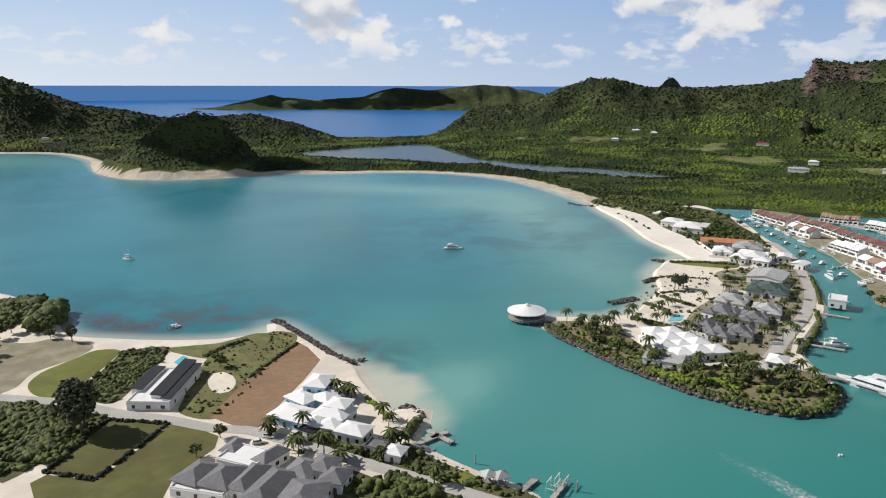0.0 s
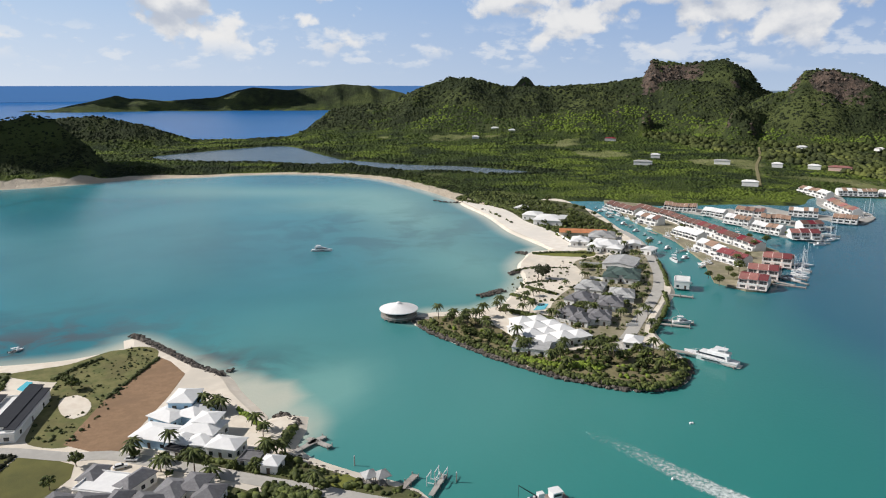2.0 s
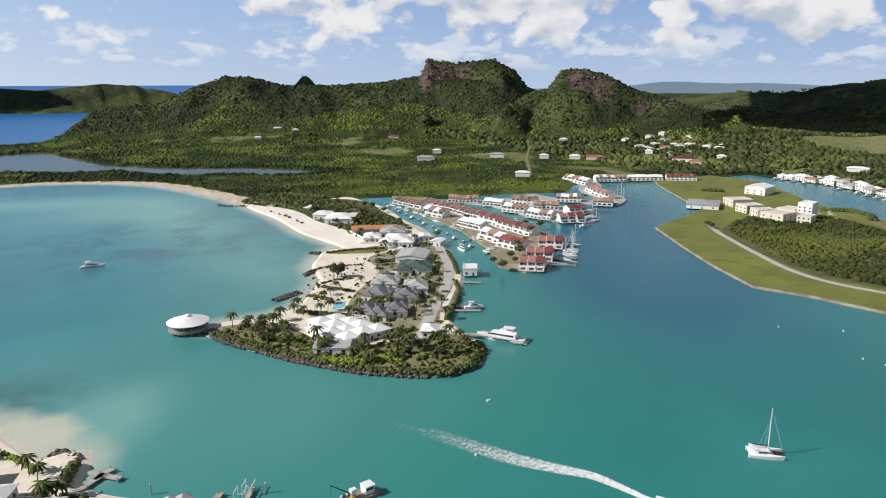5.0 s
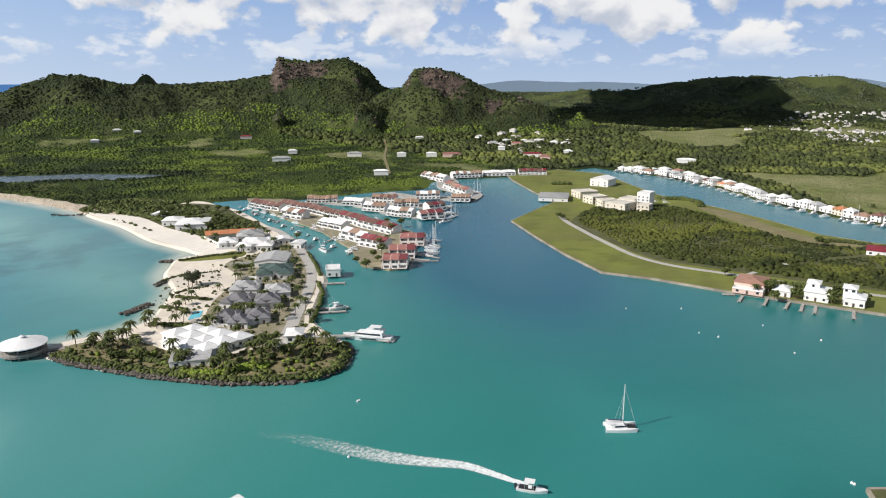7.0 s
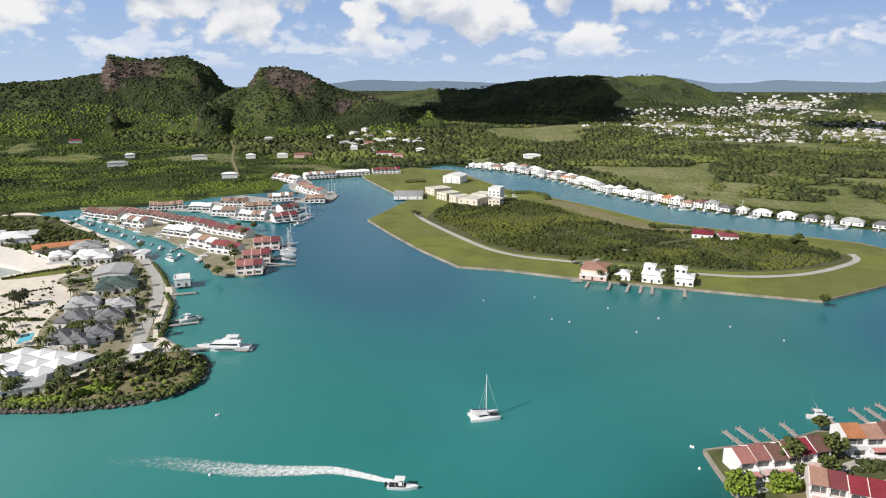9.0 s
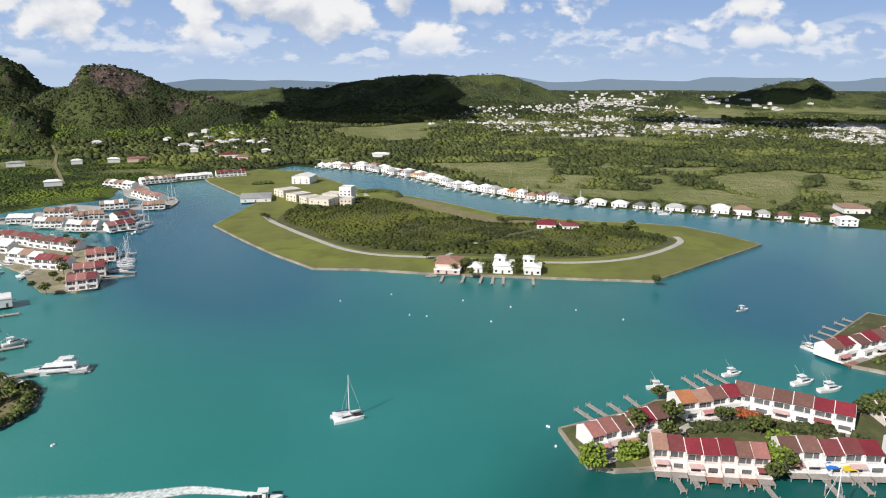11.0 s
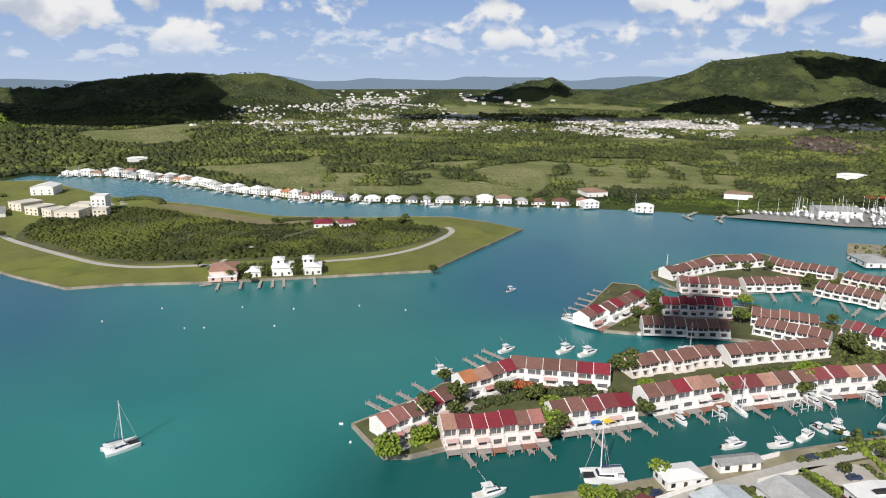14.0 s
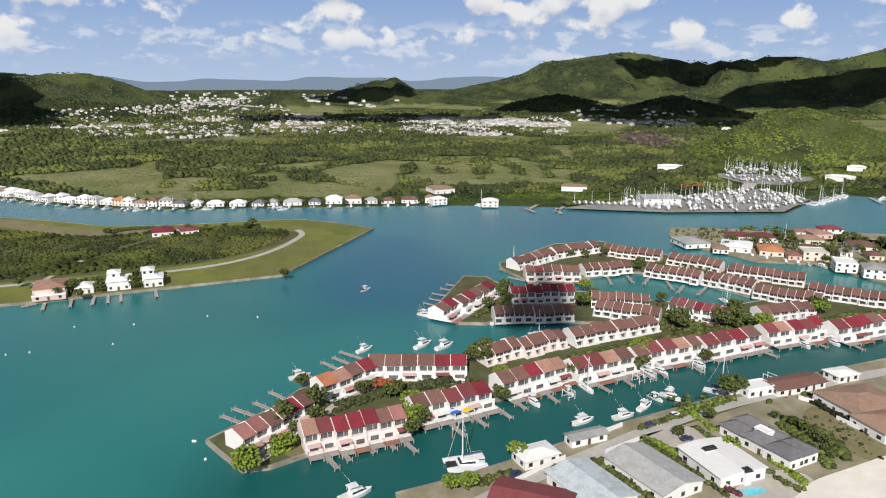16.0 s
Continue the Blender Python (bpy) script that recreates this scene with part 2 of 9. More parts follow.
def hip(x0, y0, x1, y1, z0, z1, over=0.5, thick=0.18):
    """A hipped roof over a rectangle, with a fascia."""
    x0, y0, x1, y1 = x0 - over, y0 - over, x1 + over, y1 + over
    k = min(x1 - x0, y1 - y0) / 2
    if x1 - x0 >= y1 - y0:
        a, b = (x0 + k, (y0 + y1) / 2, z1), (x1 - k, (y0 + y1) / 2, z1)
        f = [(4, 5, 9, 8), (5, 6, 9), (6, 7, 8, 9), (7, 4, 8)]
    else:
        a, b = ((x0 + x1) / 2, y0 + k, z1), ((x0 + x1) / 2, y1 - k, z1)
        f = [(4, 5, 8), (5, 6, 9, 8), (6, 7, 9), (7, 4, 8, 9)]
    v = [(x, y, z) for z in (z0 - thick, z0) for x, y in ((x0, y0), (x1, y0), (x1, y1), (x0, y1))] + [a, b]
    return v, [(3, 2, 1, 0), (0, 1, 5, 4), (1, 2, 6, 5), (2, 3, 7, 6), (3, 0, 4, 7)] + f


def mesh(name, shape, material, smooth=False):
    me = bpy.data.meshes.new(name)
    me.from_pydata(shape[0], [], shape[1])
    me.materials.append(material)
    if smooth:
        me.polygons.foreach_set("use_smooth", [True] * len(me.polygons))
    return me


def part(name, shape, material, parent, label="", smooth=False):
    ob = new(name, shape if isinstance(shape, bpy.types.Mesh) else mesh(name, shape, material, smooth))
    ob.parent = parent
    if label:
        ob["label"] = label
    return ob


def thing(name, label, category, group="", kind="", m=None):
    ob = new(name)
    ob.empty_display_size = 0.5
    if m is not None:
        ob.matrix_world = m
    return tagged(ob, label, category, group, kind)


def piece(name, shape, material, label, category, kind="structure", smooth=False):
    return tagged(new(name, mesh(name, shape, material, smooth)), label, category, "", kind)


def curve_through(points, step=4.0, closed=True):
    """A smooth line through plan points (Catmull-Rom)."""
    n, out = len(points), []
    for i in range(n if closed else n - 1):
        q = [points[(i + k) % n] if closed else points[min(max(i + k, 0), n - 1)] for k in (-1, 0, 1, 2)]
        d = math.dist(q[1], q[2])
        m = max(1, int(d / step))
        for j in range(m):
            t = j / m
            out.append(tuple(0.5 * (2 * q[1][a] + (q[2][a] - q[0][a]) * t + (2 * q[0][a] - 5 * q[1][a] + 4 * q[2][a] - q[3][a]) * t * t + (3 * q[1][a] - q[0][a] - 3 * q[2][a] + q[3][a]) * t ** 3) for a in (0, 1)))
    if not closed:
        out.append(points[-1])
    return out


def area(points):
    return sum(a[0] * b[1] - b[0] * a[1] for a, b in zip(points, points[1:] + points[:1])) / 2


def inside(poly, x, y):
    """Which of the plan points lie inside an outline."""
    hit = np.zeros(np.shape(x), bool)
    for (ax, ay), (bx, by) in zip(poly, poly[1:] + poly[:1]):
        if ay != by:
            hit ^= ((ay > y) != (by > y)) & (x < (bx - ax) * (y - ay) / (by - ay) + ax)
    return hit


def gap(line, x, y, closed=True):
    """The distance from plan points to a line."""
    best = np.full(np.shape(x), 1e9)
    for (ax, ay), (bx, by) in zip(line, line[1:] + (line[:1] if closed else [])):
        dx, dy = bx - ax, by - ay
        k = np.clip(((x - ax) * dx + (y - ay) * dy) / max(dx * dx + dy * dy, 1e-9), 0, 1)
        best = np.minimum(best, (x - ax - k * dx) ** 2 + (y - ay - k * dy) ** 2)
    return np.sqrt(best)


def within(poly, x, y):
    """The signed distance to an outline, more than 0 inside."""
    return np.where(inside(poly, x, y), 1, -1) * gap(poly, x, y)


def slab(outline, z, skirt=((0.0, -3.0),)):
    """A flat piece of land: its top at z, and a skirt of (outward, z) steps down below the water."""
    if area(outline) < 0:
        outline = outline[::-1]
    n = len(outline)
    from mathutils.geometry import tessellate_polygon
    v = [(x, y, z) for x, y in outline]
    f = [tuple(t) for t in tessellate_polygon([[Vector(p) for p in v]])]
    f = [t if (v[t[1]][0] - v[t[0]][0]) * (v[t[2]][1] - v[t[0]][1]) - (v[t[2]][0] - v[t[0]][0]) * (v[t[1]][1] - v[t[0]][1]) > 0 else t[::-1] for t in f]
    out = []
    for i in range(n):
        (ax, ay), (bx, by) = outline[i - 1], outline[(i + 1) % n]
        d = math.hypot(bx - ax, by - ay) or 1
        out.append(((by - ay) / d, -(bx - ax) / d))
    prev = 0
    for o, zz in skirt:
        k = len(v)
        v += [(x + o * ox, y + o * oy, zz) for (x, y), (ox, oy) in zip(outline, out)]
        f += [(prev + i, k + i, k + (i + 1) % n, prev + (i + 1) % n) for i in range(n)]
        prev = k
    return v, f


def strip(line, width, z, thick=0.06):
    """A road, path or kerb of constant width along a line."""
    v, f = [], []
    for i, (x, y) in enumerate(line):
        ax, ay = line[max(i - 1, 0)]
        bx, by = line[min(i + 1, len(line) - 1)]
        d = math.hypot(bx - ax, by - ay) or 1
        nx, ny = (by - ay) / d * width / 2, -(bx - ax) / d * width / 2
        v += [(x - nx, y - ny, z), (x + nx, y + ny, z), (x + nx, y + ny, z - thick), (x - nx, y - ny, z - thick)]
    for i in range(len(line) - 1):
        a, b = 4 * i, 4 * i + 4
        f += [(a, a + 1, b + 1, b), (a + 1, a + 2, b + 2, b + 1), (a + 3, a, b, b + 3)]
    f += [(3, 2, 1, 0), (len(v) - 4, len(v) - 3, len(v) - 2, len(v) - 1)]
    return v, f


# ---- ground ----
def lattice(x, y, seed):
    """Smooth random heights of unit cell size, from 0 to 1."""
    table = np.random.RandomState(seed).rand(256, 256)
    xi, yi = np.floor(x).astype(int), np.floor(y).astype(int)
    fx, fy = x - xi, y - yi
    fx, fy = fx * fx * (3 - 2 * fx), fy * fy * (3 - 2 * fy)
    a, b = table[xi % 256, yi % 256], table[(xi + 1) % 256, yi % 256]
    c, d = table[xi % 256, (yi + 1) % 256], table[(xi + 1) % 256, (yi + 1) % 256]
    return (a * (1 - fx) + b * fx) * (1 - fy) + (c * (1 - fx) + d * fx) * fy


def rough(x, y, size, seed, octaves=4):
    total, amp, norm = 0, 1.0, 0.0
    for k in range(octaves):
        total = total + amp * lattice(x / size * 2 ** k + 17.3 * k, y / size * 2 ** k - 9.1 * k, seed + k)
        norm += amp
        amp *= 0.5
    return total / norm


BAY = [(-1300, 1240), (-900, 1200), (-752, 1193), (-652, 1186), (-558, 1100), (-501, 1011), (-450, 929), (-398, 885), (-344, 876), (-254, 911), (-215, 935), (-140, 942), (-65, 956), (12, 940), (83, 885), (129, 779), (150, 700), (158, 640)]
CANAL_HEAD = [(210, 660), (252, 676), (300, 668), (345, 632), (420, 628), (480, 610), (520, 645), (552, 650), (620, 622), (700, 612), (790, 612)]
NORTH_BANK = [(778, 570), (775, 500), (740, 408), (688, 326), (656, 248), (647, 187), (648, 132), (648, 60), (647, -50), (640, -113), (622, -178), (592, -248), (581, -353), (629, -404), (674, -462), (647, -500)]
INLAND = [(560, -560), (460, -700), (500, -1500), (700, -4950), (4950, -4950), (4950, 4950), (1000, 4950), (900, 3600), (500, 3000), (206, 2246), (22, 1791), (-56, 1583), (-228, 1544), (-300, 1650), (-700, 1850), (-1300, 1950), (-2500, 2000), (-2500, 1500)]
MAIN = curve_through(BAY + CANAL_HEAD, 12, False)[:-1] + NORTH_BANK + INLAND
POND = curve_through([(-247, 1208), (-190, 1282), (-49, 1381), (15, 1235), (64, 1060), (-4, 1064), (-76, 1110), (-166, 1125)], 25)
LAGOON = curve_through([(50, 1119), (141, 1039), (231, 991), (306, 908), (259, 900), (191, 945), (105, 990)], 25)
# ridges: plan points with heights, and how wide each slope is
RIDGES = []
RIDGES.append((430, [(221, 1887, 63), (294, 1877, 99), (381, 1861, 130), (438, 1849, 127), (523, 1826, 105), (637, 1790, 105), (748, 1746, 112), (828, 1710, 126), (866, 1691, 130), (931, 1656, 128), (1016, 1605, 130), (1064, 1573, 116), (1101, 1548, 91)]))
RIDGES.append((330, [(958, 1343, 64), (1006, 1307, 104), (1047, 1275, 108), (1082, 1245, 104), (1133, 1198, 90), (1180, 1152, 79), (1232, 1097, 52), (1261, 1063, 14)]))
RIDGES.append((150, [(-451, 959, 14), (-424, 972, 36), (-381, 989, 70), (-349, 1001, 79), (-324, 1009, 73), (-289, 1020, 36), (-268, 1026, 10)]))
RIDGES.append((330, [(-1500, 1400, 90), (-1011, 1489, 112), (-943, 1533, 126), (-909, 1554, 112), (-865, 1579, 88), (-808, 1609, 63), (-746, 1638, 55), (-658, 1675, 35)]))
RIDGES.append((170, [(-438, 1435, 51), (-385, 1450, 55), (-309, 1468, 35), (-219, 1484, 2)]))
RIDGES.append((230, [(-1033, 3187, 3), (-782, 3257, 62), (-585, 3299, 36), (-379, 3328, 69), (-223, 3343, 95), (-65, 3349, 83), (171, 3346, 109), (302, 3336, 109), (458, 3319, 72), (523, 3309, 39)]))
RIDGES.append((260, [(964, 3364, 78), (1020, 3350, 118), (1057, 3336, 156), (1100, 3320, 122), (1187, 3292, 75)]))
RIDGES.append((600, [(1883, 1795, 49), (2008, 1654, 84), (2106, 1527, 84), (2211, 1371, 112), (2269, 1271, 125), (2324, 1167, 131), (2367, 1077, 122), (2407, 985, 136), (2450, 872, 112), (2488, 756, 62), (2511, 677, 29)]))
RIDGES.append((420, [(3291, 237, 37), (3299, 83, 99), (3299, -72, 119), (3295, -174, 56)]))
RIDGES.append((260, [(2847, 555, 27), (2875, 383, 65), (2887, 276, 25)]))
RIDGES.append((620, [(3894, -206, 16), (3862, -542, 82), (3820, -780, 141), (3802, -866, 199), (3774, -981, 205), (3734, -1121, 227), (3681, -1284, 249), (3611, -1470, 216), (3534, -1646, 196), (3476, -1765, 200), (3392, -1921, 225), (3329, -2028, 218), (3276, -2112, 191), (3200, -2225, 220), (3139, -2310, 244), (2964, -2531, 210)]))
RIDGES.append((400, [(2279, -302, -5), (2263, -408, 34), (2229, -564, 65), (2205, -650, 45), (2173, -750, 25), (2120, -888, 64), (2073, -993, 40), (2013, -1108, 0)]))
RIDGES.append((240, [(1078, -477, 0), (1051, -533, 35), (1026, -580, 66), (1003, -618, 72), (978, -656, 60), (940, -709, 34), (905, -753, 17)]))
RIDGES.append((110, [(1299, -364, 2), (1281, -422, 16), (1257, -488, 19), (1234, -544, 4)]))
RIDGES.append((430, [(2773, -1141, 25), (2724, -1254, 81), (2642, -1417, 103), (2556, -1567, 114), (2478, -1687, 144), (2410, -1783, 153), (2278, -1948, 170)]))
RIDGES.append((500, [(1500, 4500, 40), (2600, 4000, 45), (3400, 3200, 40), (3900, 2500, 45), (4350, 1600, 40), (4550, 700, 42), (4650, 0, 40), (4600, -700, 45)]))
# rocky heads that stand with steep faces on the ridges above
HEADS = [(190, [(846, 1701, 122), (866, 1691, 172), (931, 1656, 162), (1016, 1605, 172), (1064, 1573, 140), (1090, 1556, 100)]), (165, [(984, 1324, 98), (1006, 1307, 140), (1047, 1275, 143), (1082, 1245, 131), (1133, 1198, 96), (1180, 1152, 79)])]


def ridge(x, y, line):
    """How far plan points are from a ridge line, its height where it is nearest, and how far along its chord they lie."""
    best, high = np.full(np.shape(x), 1e9), np.zeros(np.shape(x))
    cx, cy = line[-1][0] - line[0][0], line[-1][1] - line[0][1]
    run = ((x - line[0][0]) * cx + (y - line[0][1]) * cy) / math.hypot(cx, cy)
    for (ax, ay, az), (bx, by, bz) in zip(line, line[1:]):
        dx, dy = bx - ax, by - ay
        k = np.clip(((x - ax) * dx + (y - ay) * dy) / (dx * dx + dy * dy), 0, 1)
        d = np.hypot(x - ax - k * dx, y - ay - k * dy)
        high = np.where(d < best, az + k * (bz - az), high)
        best = np.minimum(best, d)
    return best, high, run


def relief(x, y):
    """The ground's height, the share of it that the hills add, and the distance inland."""
    shore = within(MAIN, x, y)
    hills = np.zeros(np.shape(x))
    gully = 0.8 * (rough(x, y, 110, 40, 4) - 0.5) + 1.4 * (rough(x, y, 260, 50, 3) - 0.5)
    for wide, line in RIDGES:
        d, h, run = ridge(x, y, line)
        k = np.clip(d / wide * (1 + 0.55 * gully * np.clip(d / wide * 4, 0, 1)), 0, 1)
        fall = 0.62 * (1 - k) ** 1.9 + 0.38 * (0.5 + 0.5 * np.cos(np.pi * k))
        bumps = 1 + 0.95 * gully * np.clip(d / (30 + 0.18 * wide), 0, 1)
        # spurs and gullies that run down from the crest
        wave = 60 + 0.22 * wide
        spur = 1 - 4 * np.abs(rough(run + 0.3 * wide * gully, 0.22 * d, wave, 30 + int(wide), 3) - 0.5)
        bumps = bumps + 0.50 * (spur - 0.35) * np.clip(d / (0.25 * wide), 0, 1)
        hills = np.maximum(hills, np.maximum(h, 0) * np.minimum(fall * bumps, 1 - 0.45 * k))
    for wide, line in HEADS:
        d, h, run = ridge(x, y, line)
        k = np.clip(d / wide * (1 + 1.1 * (rough(x, y, 90, 57, 4) - 0.5) + 0.6 * (rough(run, 0.1 * d, 34, 58, 2) - 0.5)), 0, 1)
        hills = np.maximum(hills, h * (1 - k ** 1.25))
    hills = np.where(y < 2500, hills * np.clip((shore + 8) / 20, 0, 1), hills)
    pond = np.maximum(within(POND, x, y), within(LAGOON, x, y))
    flat = np.clip(shore / 7, -4, 1.4) + np.clip((shore - 60) / 400, 0, 1) * 3.5 * rough(x, y, 160, 70, 3)
    flat = np.where(pond > -25, np.minimum(flat, -pond / 6), flat)
    flat = np.where((shore < -30) & (hills > 1.5), 0, flat)
    return flat + hills, hills, shore, pond


def spread(fine_from, fine_to, fine, low, high, coarse):
    a = np.arange(fine_from, fine_to + 0.1, fine)
    return np.concatenate([np.arange(low, fine_from - 1, coarse), a, np.arange(fine_to + coarse, high + 1, coarse)])


def sheet(name, xs, ys, z, material, attributes):
    """A height sheet over a grid of plan lines, with ground-cover shares at its corners."""
    nx, ny = len(xs), len(ys)
    X, Y = np.meshgrid(xs, ys)
    co = np.stack([X, Y, z], 2).reshape(-1, 3)
    i = np.arange(nx * ny).reshape(ny, nx)
    quads = np.stack([i[:-1, :-1], i[:-1, 1:], i[1:, 1:], i[1:, :-1]], 2).reshape(-1, 4)
    me = bpy.data.meshes.new(name)
    me.vertices.add(len(co))
    me.vertices.foreach_set("co", co.ravel())
    me.loops.add(quads.size)
    me.loops.foreach_set("vertex_index", quads.ravel())
    me.polygons.add(len(quads))
    me.polygons.foreach_set("loop_start", np.arange(0, quads.size, 4))
    me.polygons.foreach_set("use_smooth", np.ones(len(quads), bool))
    for key, v in attributes.items():
        me.attributes.new(key, "FLOAT", "POINT").data.foreach_set("value", np.asarray(v, np.float32).ravel())
    me.materials.append(material)
    me.update(calc_edges=True)
    return new(name, me)


def share(t, key):
    n = t.nodes.new("ShaderNodeAttribute")
    n.attribute_name = key
    return n.outputs["Fac"]


def ground_material():
    m = bpy.data.materials.new("open_country")
    m.use_nodes = True
    t = m.node_tree
    b = t.nodes["Principled BSDF"]
    where = node(t, "ShaderNodeNewGeometry").outputs["Position"]
    fine = ramp(t, noisy(t, 0.03, 6.0, 0.65, where), 0.32, 0.68)
    wood = drifts(t, where, mix(t, fine, (0.034, 0.050, 0.014), (0.062, 0.086, 0.020)), (0.020, 0.032, 0.012), (0.100, 0.132, 0.024), 0.52)
    high = mix(t, fine, (0.022, 0.030, 0.014), (0.044, 0.058, 0.022))
    wood = mix(t, share(t, "upland"), wood, mix(t, ramp(t, noisy(t, 0.006, 5.0, 0.65, where), 0.45, 0.6), high, (0.080, 0.098, 0.032)))
    meadow = mix(t, ramp(t, noisy(t, 0.012, 5.0, 0.6, where), 0.35, 0.65), (0.25, 0.25, 0.115), (0.165, 0.185, 0.062))
    beach = mix(t, fine, (0.62, 0.54, 0.43), (0.54, 0.46, 0.35))
    stone = mix(t, ramp(t, noisy(t, 0.06, 6.0, 0.7, where), 0.35, 0.65), (0.150, 0.108, 0.085), (0.045, 0.040, 0.034))
    col = mix(t, share(t, "meadow"), wood, meadow)
    crag = calc(t, "ADD", share(t, "stone"), calc(t, "MULTIPLY", calc(t, "SUBTRACT", noisy(t, 0.045, 5.0, 0.7, where), 0.5), 1.5))
    col = mix(t, ramp(t, crag, 0.4, 0.62), col, stone)
    col = mix(t, ramp(t, share(t, "beach"), 0.35, 0.65), col, beach)
    t.links.new(col, b.inputs["Base Color"])
    b.inputs["Roughness"].default_value, b.inputs["Specular IOR Level"].default_value = 0.95, 0.15
    n = node(t, "ShaderNodeBump", Strength=1.0, Distance=9.0)
    t.links.new(noisy(t, 0.05, 6.0, 0.7, where), n.inputs["Height"])
    t.links.new(n.outputs[0], b.inputs["Normal"])
    return m


GX = spread(-800, 1300, 10, -4900, 4900, 45)
GY = spread(-700, 1950, 10, -4900, 4900, 45)
GRID_X, GRID_Y = np.meshgrid(GX, GY)
HEIGHT, HILL, SHORE, PONDS = relief(GRID_X, GRID_Y)
bay_line = curve_through(BAY, 30, False)
beach = np.clip((15 + 8 * np.clip((GRID_X - 20) / 80, 0, 1) + 8 * (rough(GRID_X, GRID_Y, 90, 5) - 0.5) - gap(bay_line, GRID_X, GRID_Y, False)) / 8, 0, 1) * (HILL < 8) * (GRID_X > -800)
slope = np.hypot(*np.gradient(HEIGHT, GY, GX))
cliffs = sum(k * np.exp(-((GRID_X - cx) / cr) ** 2 - ((GRID_Y - cy) / cr) ** 2) for cx, cy, cr, k in ((872, 1650, 60, 0.9), (905, 1600, 40, 0.5), (960, 1620, 50, 0.2), (1010, 1265, 62, 0.9), (1060, 1215, 50, 0.8), (1120, 1150, 70, 0.75), (1180, 1110, 60, 0.7), (700, 1560, 45, 0.25), (760, 1500, 40, 0.25), (820, 1560, 50, 0.5)))
stone = np.clip((slope - 0.9) * 0.7 + cliffs + (rough(GRID_X, GRID_Y, 60, 9) - 0.55) * 2.2, 0, 1) * (HILL > 18) * (GRID_X > 600) * (GRID_X < 1300) * (GRID_Y > 900)
stone = np.maximum(stone, 0.8 * np.clip((GRID_X - 3000) / 200, 0, 1) * (HILL > 120) * np.clip((rough(GRID_X, GRID_Y, 300, 15) - 0.5) * 6, 0, 1))
stone = np.maximum(stone, 0.9 * np.clip(1 - np.hypot(GRID_X - 1210, GRID_Y + 470) / 90, 0, 1) ** 0.3 * (HILL < 30))

# fairways and pasture on the eastern plain, in plan
FAIRWAYS = [[(880, 86), (963, 38), (998, -16), (991, -29), (775, -13), (714, 2), (804, 53)], [(971, -46), (985, -69), (804, -71), (763, -48)], [(1005, -100), (994, -121), (792, -107), (779, -87)], [(979, -150), (963, -165), (767, -146), (757, -114)], [(1003, -186), (965, -211), (842, -195), (755, -159)]]
FAIRWAYS += [[(1210, -288), (1190, -329), (911, -255), (1039, -268)], [(883, -207), (869, -244), (773, -218), (810, -203)], [(738, 224), (753, 136), (802, 60), (714, 2), (690, 14), (700, 112), (674, 205)], [(946, 153), (982, 100), (1020, 41), (911, 93), (912, 143)]]
FAIRWAYS += [[(857, 480), (971, 294), (738, 224), (720, 284), (770, 324), (829, 413)], [(1310, 914), (1408, 922), (1416, 731), (1198, 606), (1118, 642), (1160, 776)], [(831, 653), (871, 618), (924, 620), (881, 586), (816, 574)]]


def open_land(x, y, hill):
    """The share of meadow: fairways, pasture and clearings."""
    wx_, wy_ = x + 26 * (rough(x, y, 55, 26, 3) - 0.5), y + 26 * (rough(x, y, 55, 27, 3) - 0.5)
    green = np.zeros(np.shape(x))
    for lane in FAIRWAYS:
        green = np.maximum(green, inside(lane, wx_, wy_).astype(float))
    groves = np.clip((rough(x, y, 46, 21, 3) - 0.54) * 12, 0, 1) * ((x > 690) & (x < 1050) & (y < 330) & (y > -240))
    far = np.clip((x - 1250) / 150, 0, 1) * np.clip((rough(x, y, 220, 25, 3) - 0.47) * 9, 0, 1) * (y < 900)
    clearings = 0.8 * ((x > 150) & (x < 900) & (y > 650)) * np.clip((rough(x, y, 120, 35, 3) - 0.66) * 12, 0, 1)
    return (hill < 9) * np.clip(np.maximum(np.maximum(green, groves), np.maximum(far, clearings)), 0, 1)


meadow = open_land(GRID_X, GRID_Y, HILL)
ground = sheet("ground", GX, GY, HEIGHT, ground_material(), {"beach": beach, "stone": stone, "meadow": meadow, "upland": np.clip((HILL - 6) / 14, 0, 1)})
tagged(ground, "green wooded hills and plain with pale sandy bay shore", "ground", "", "structure")


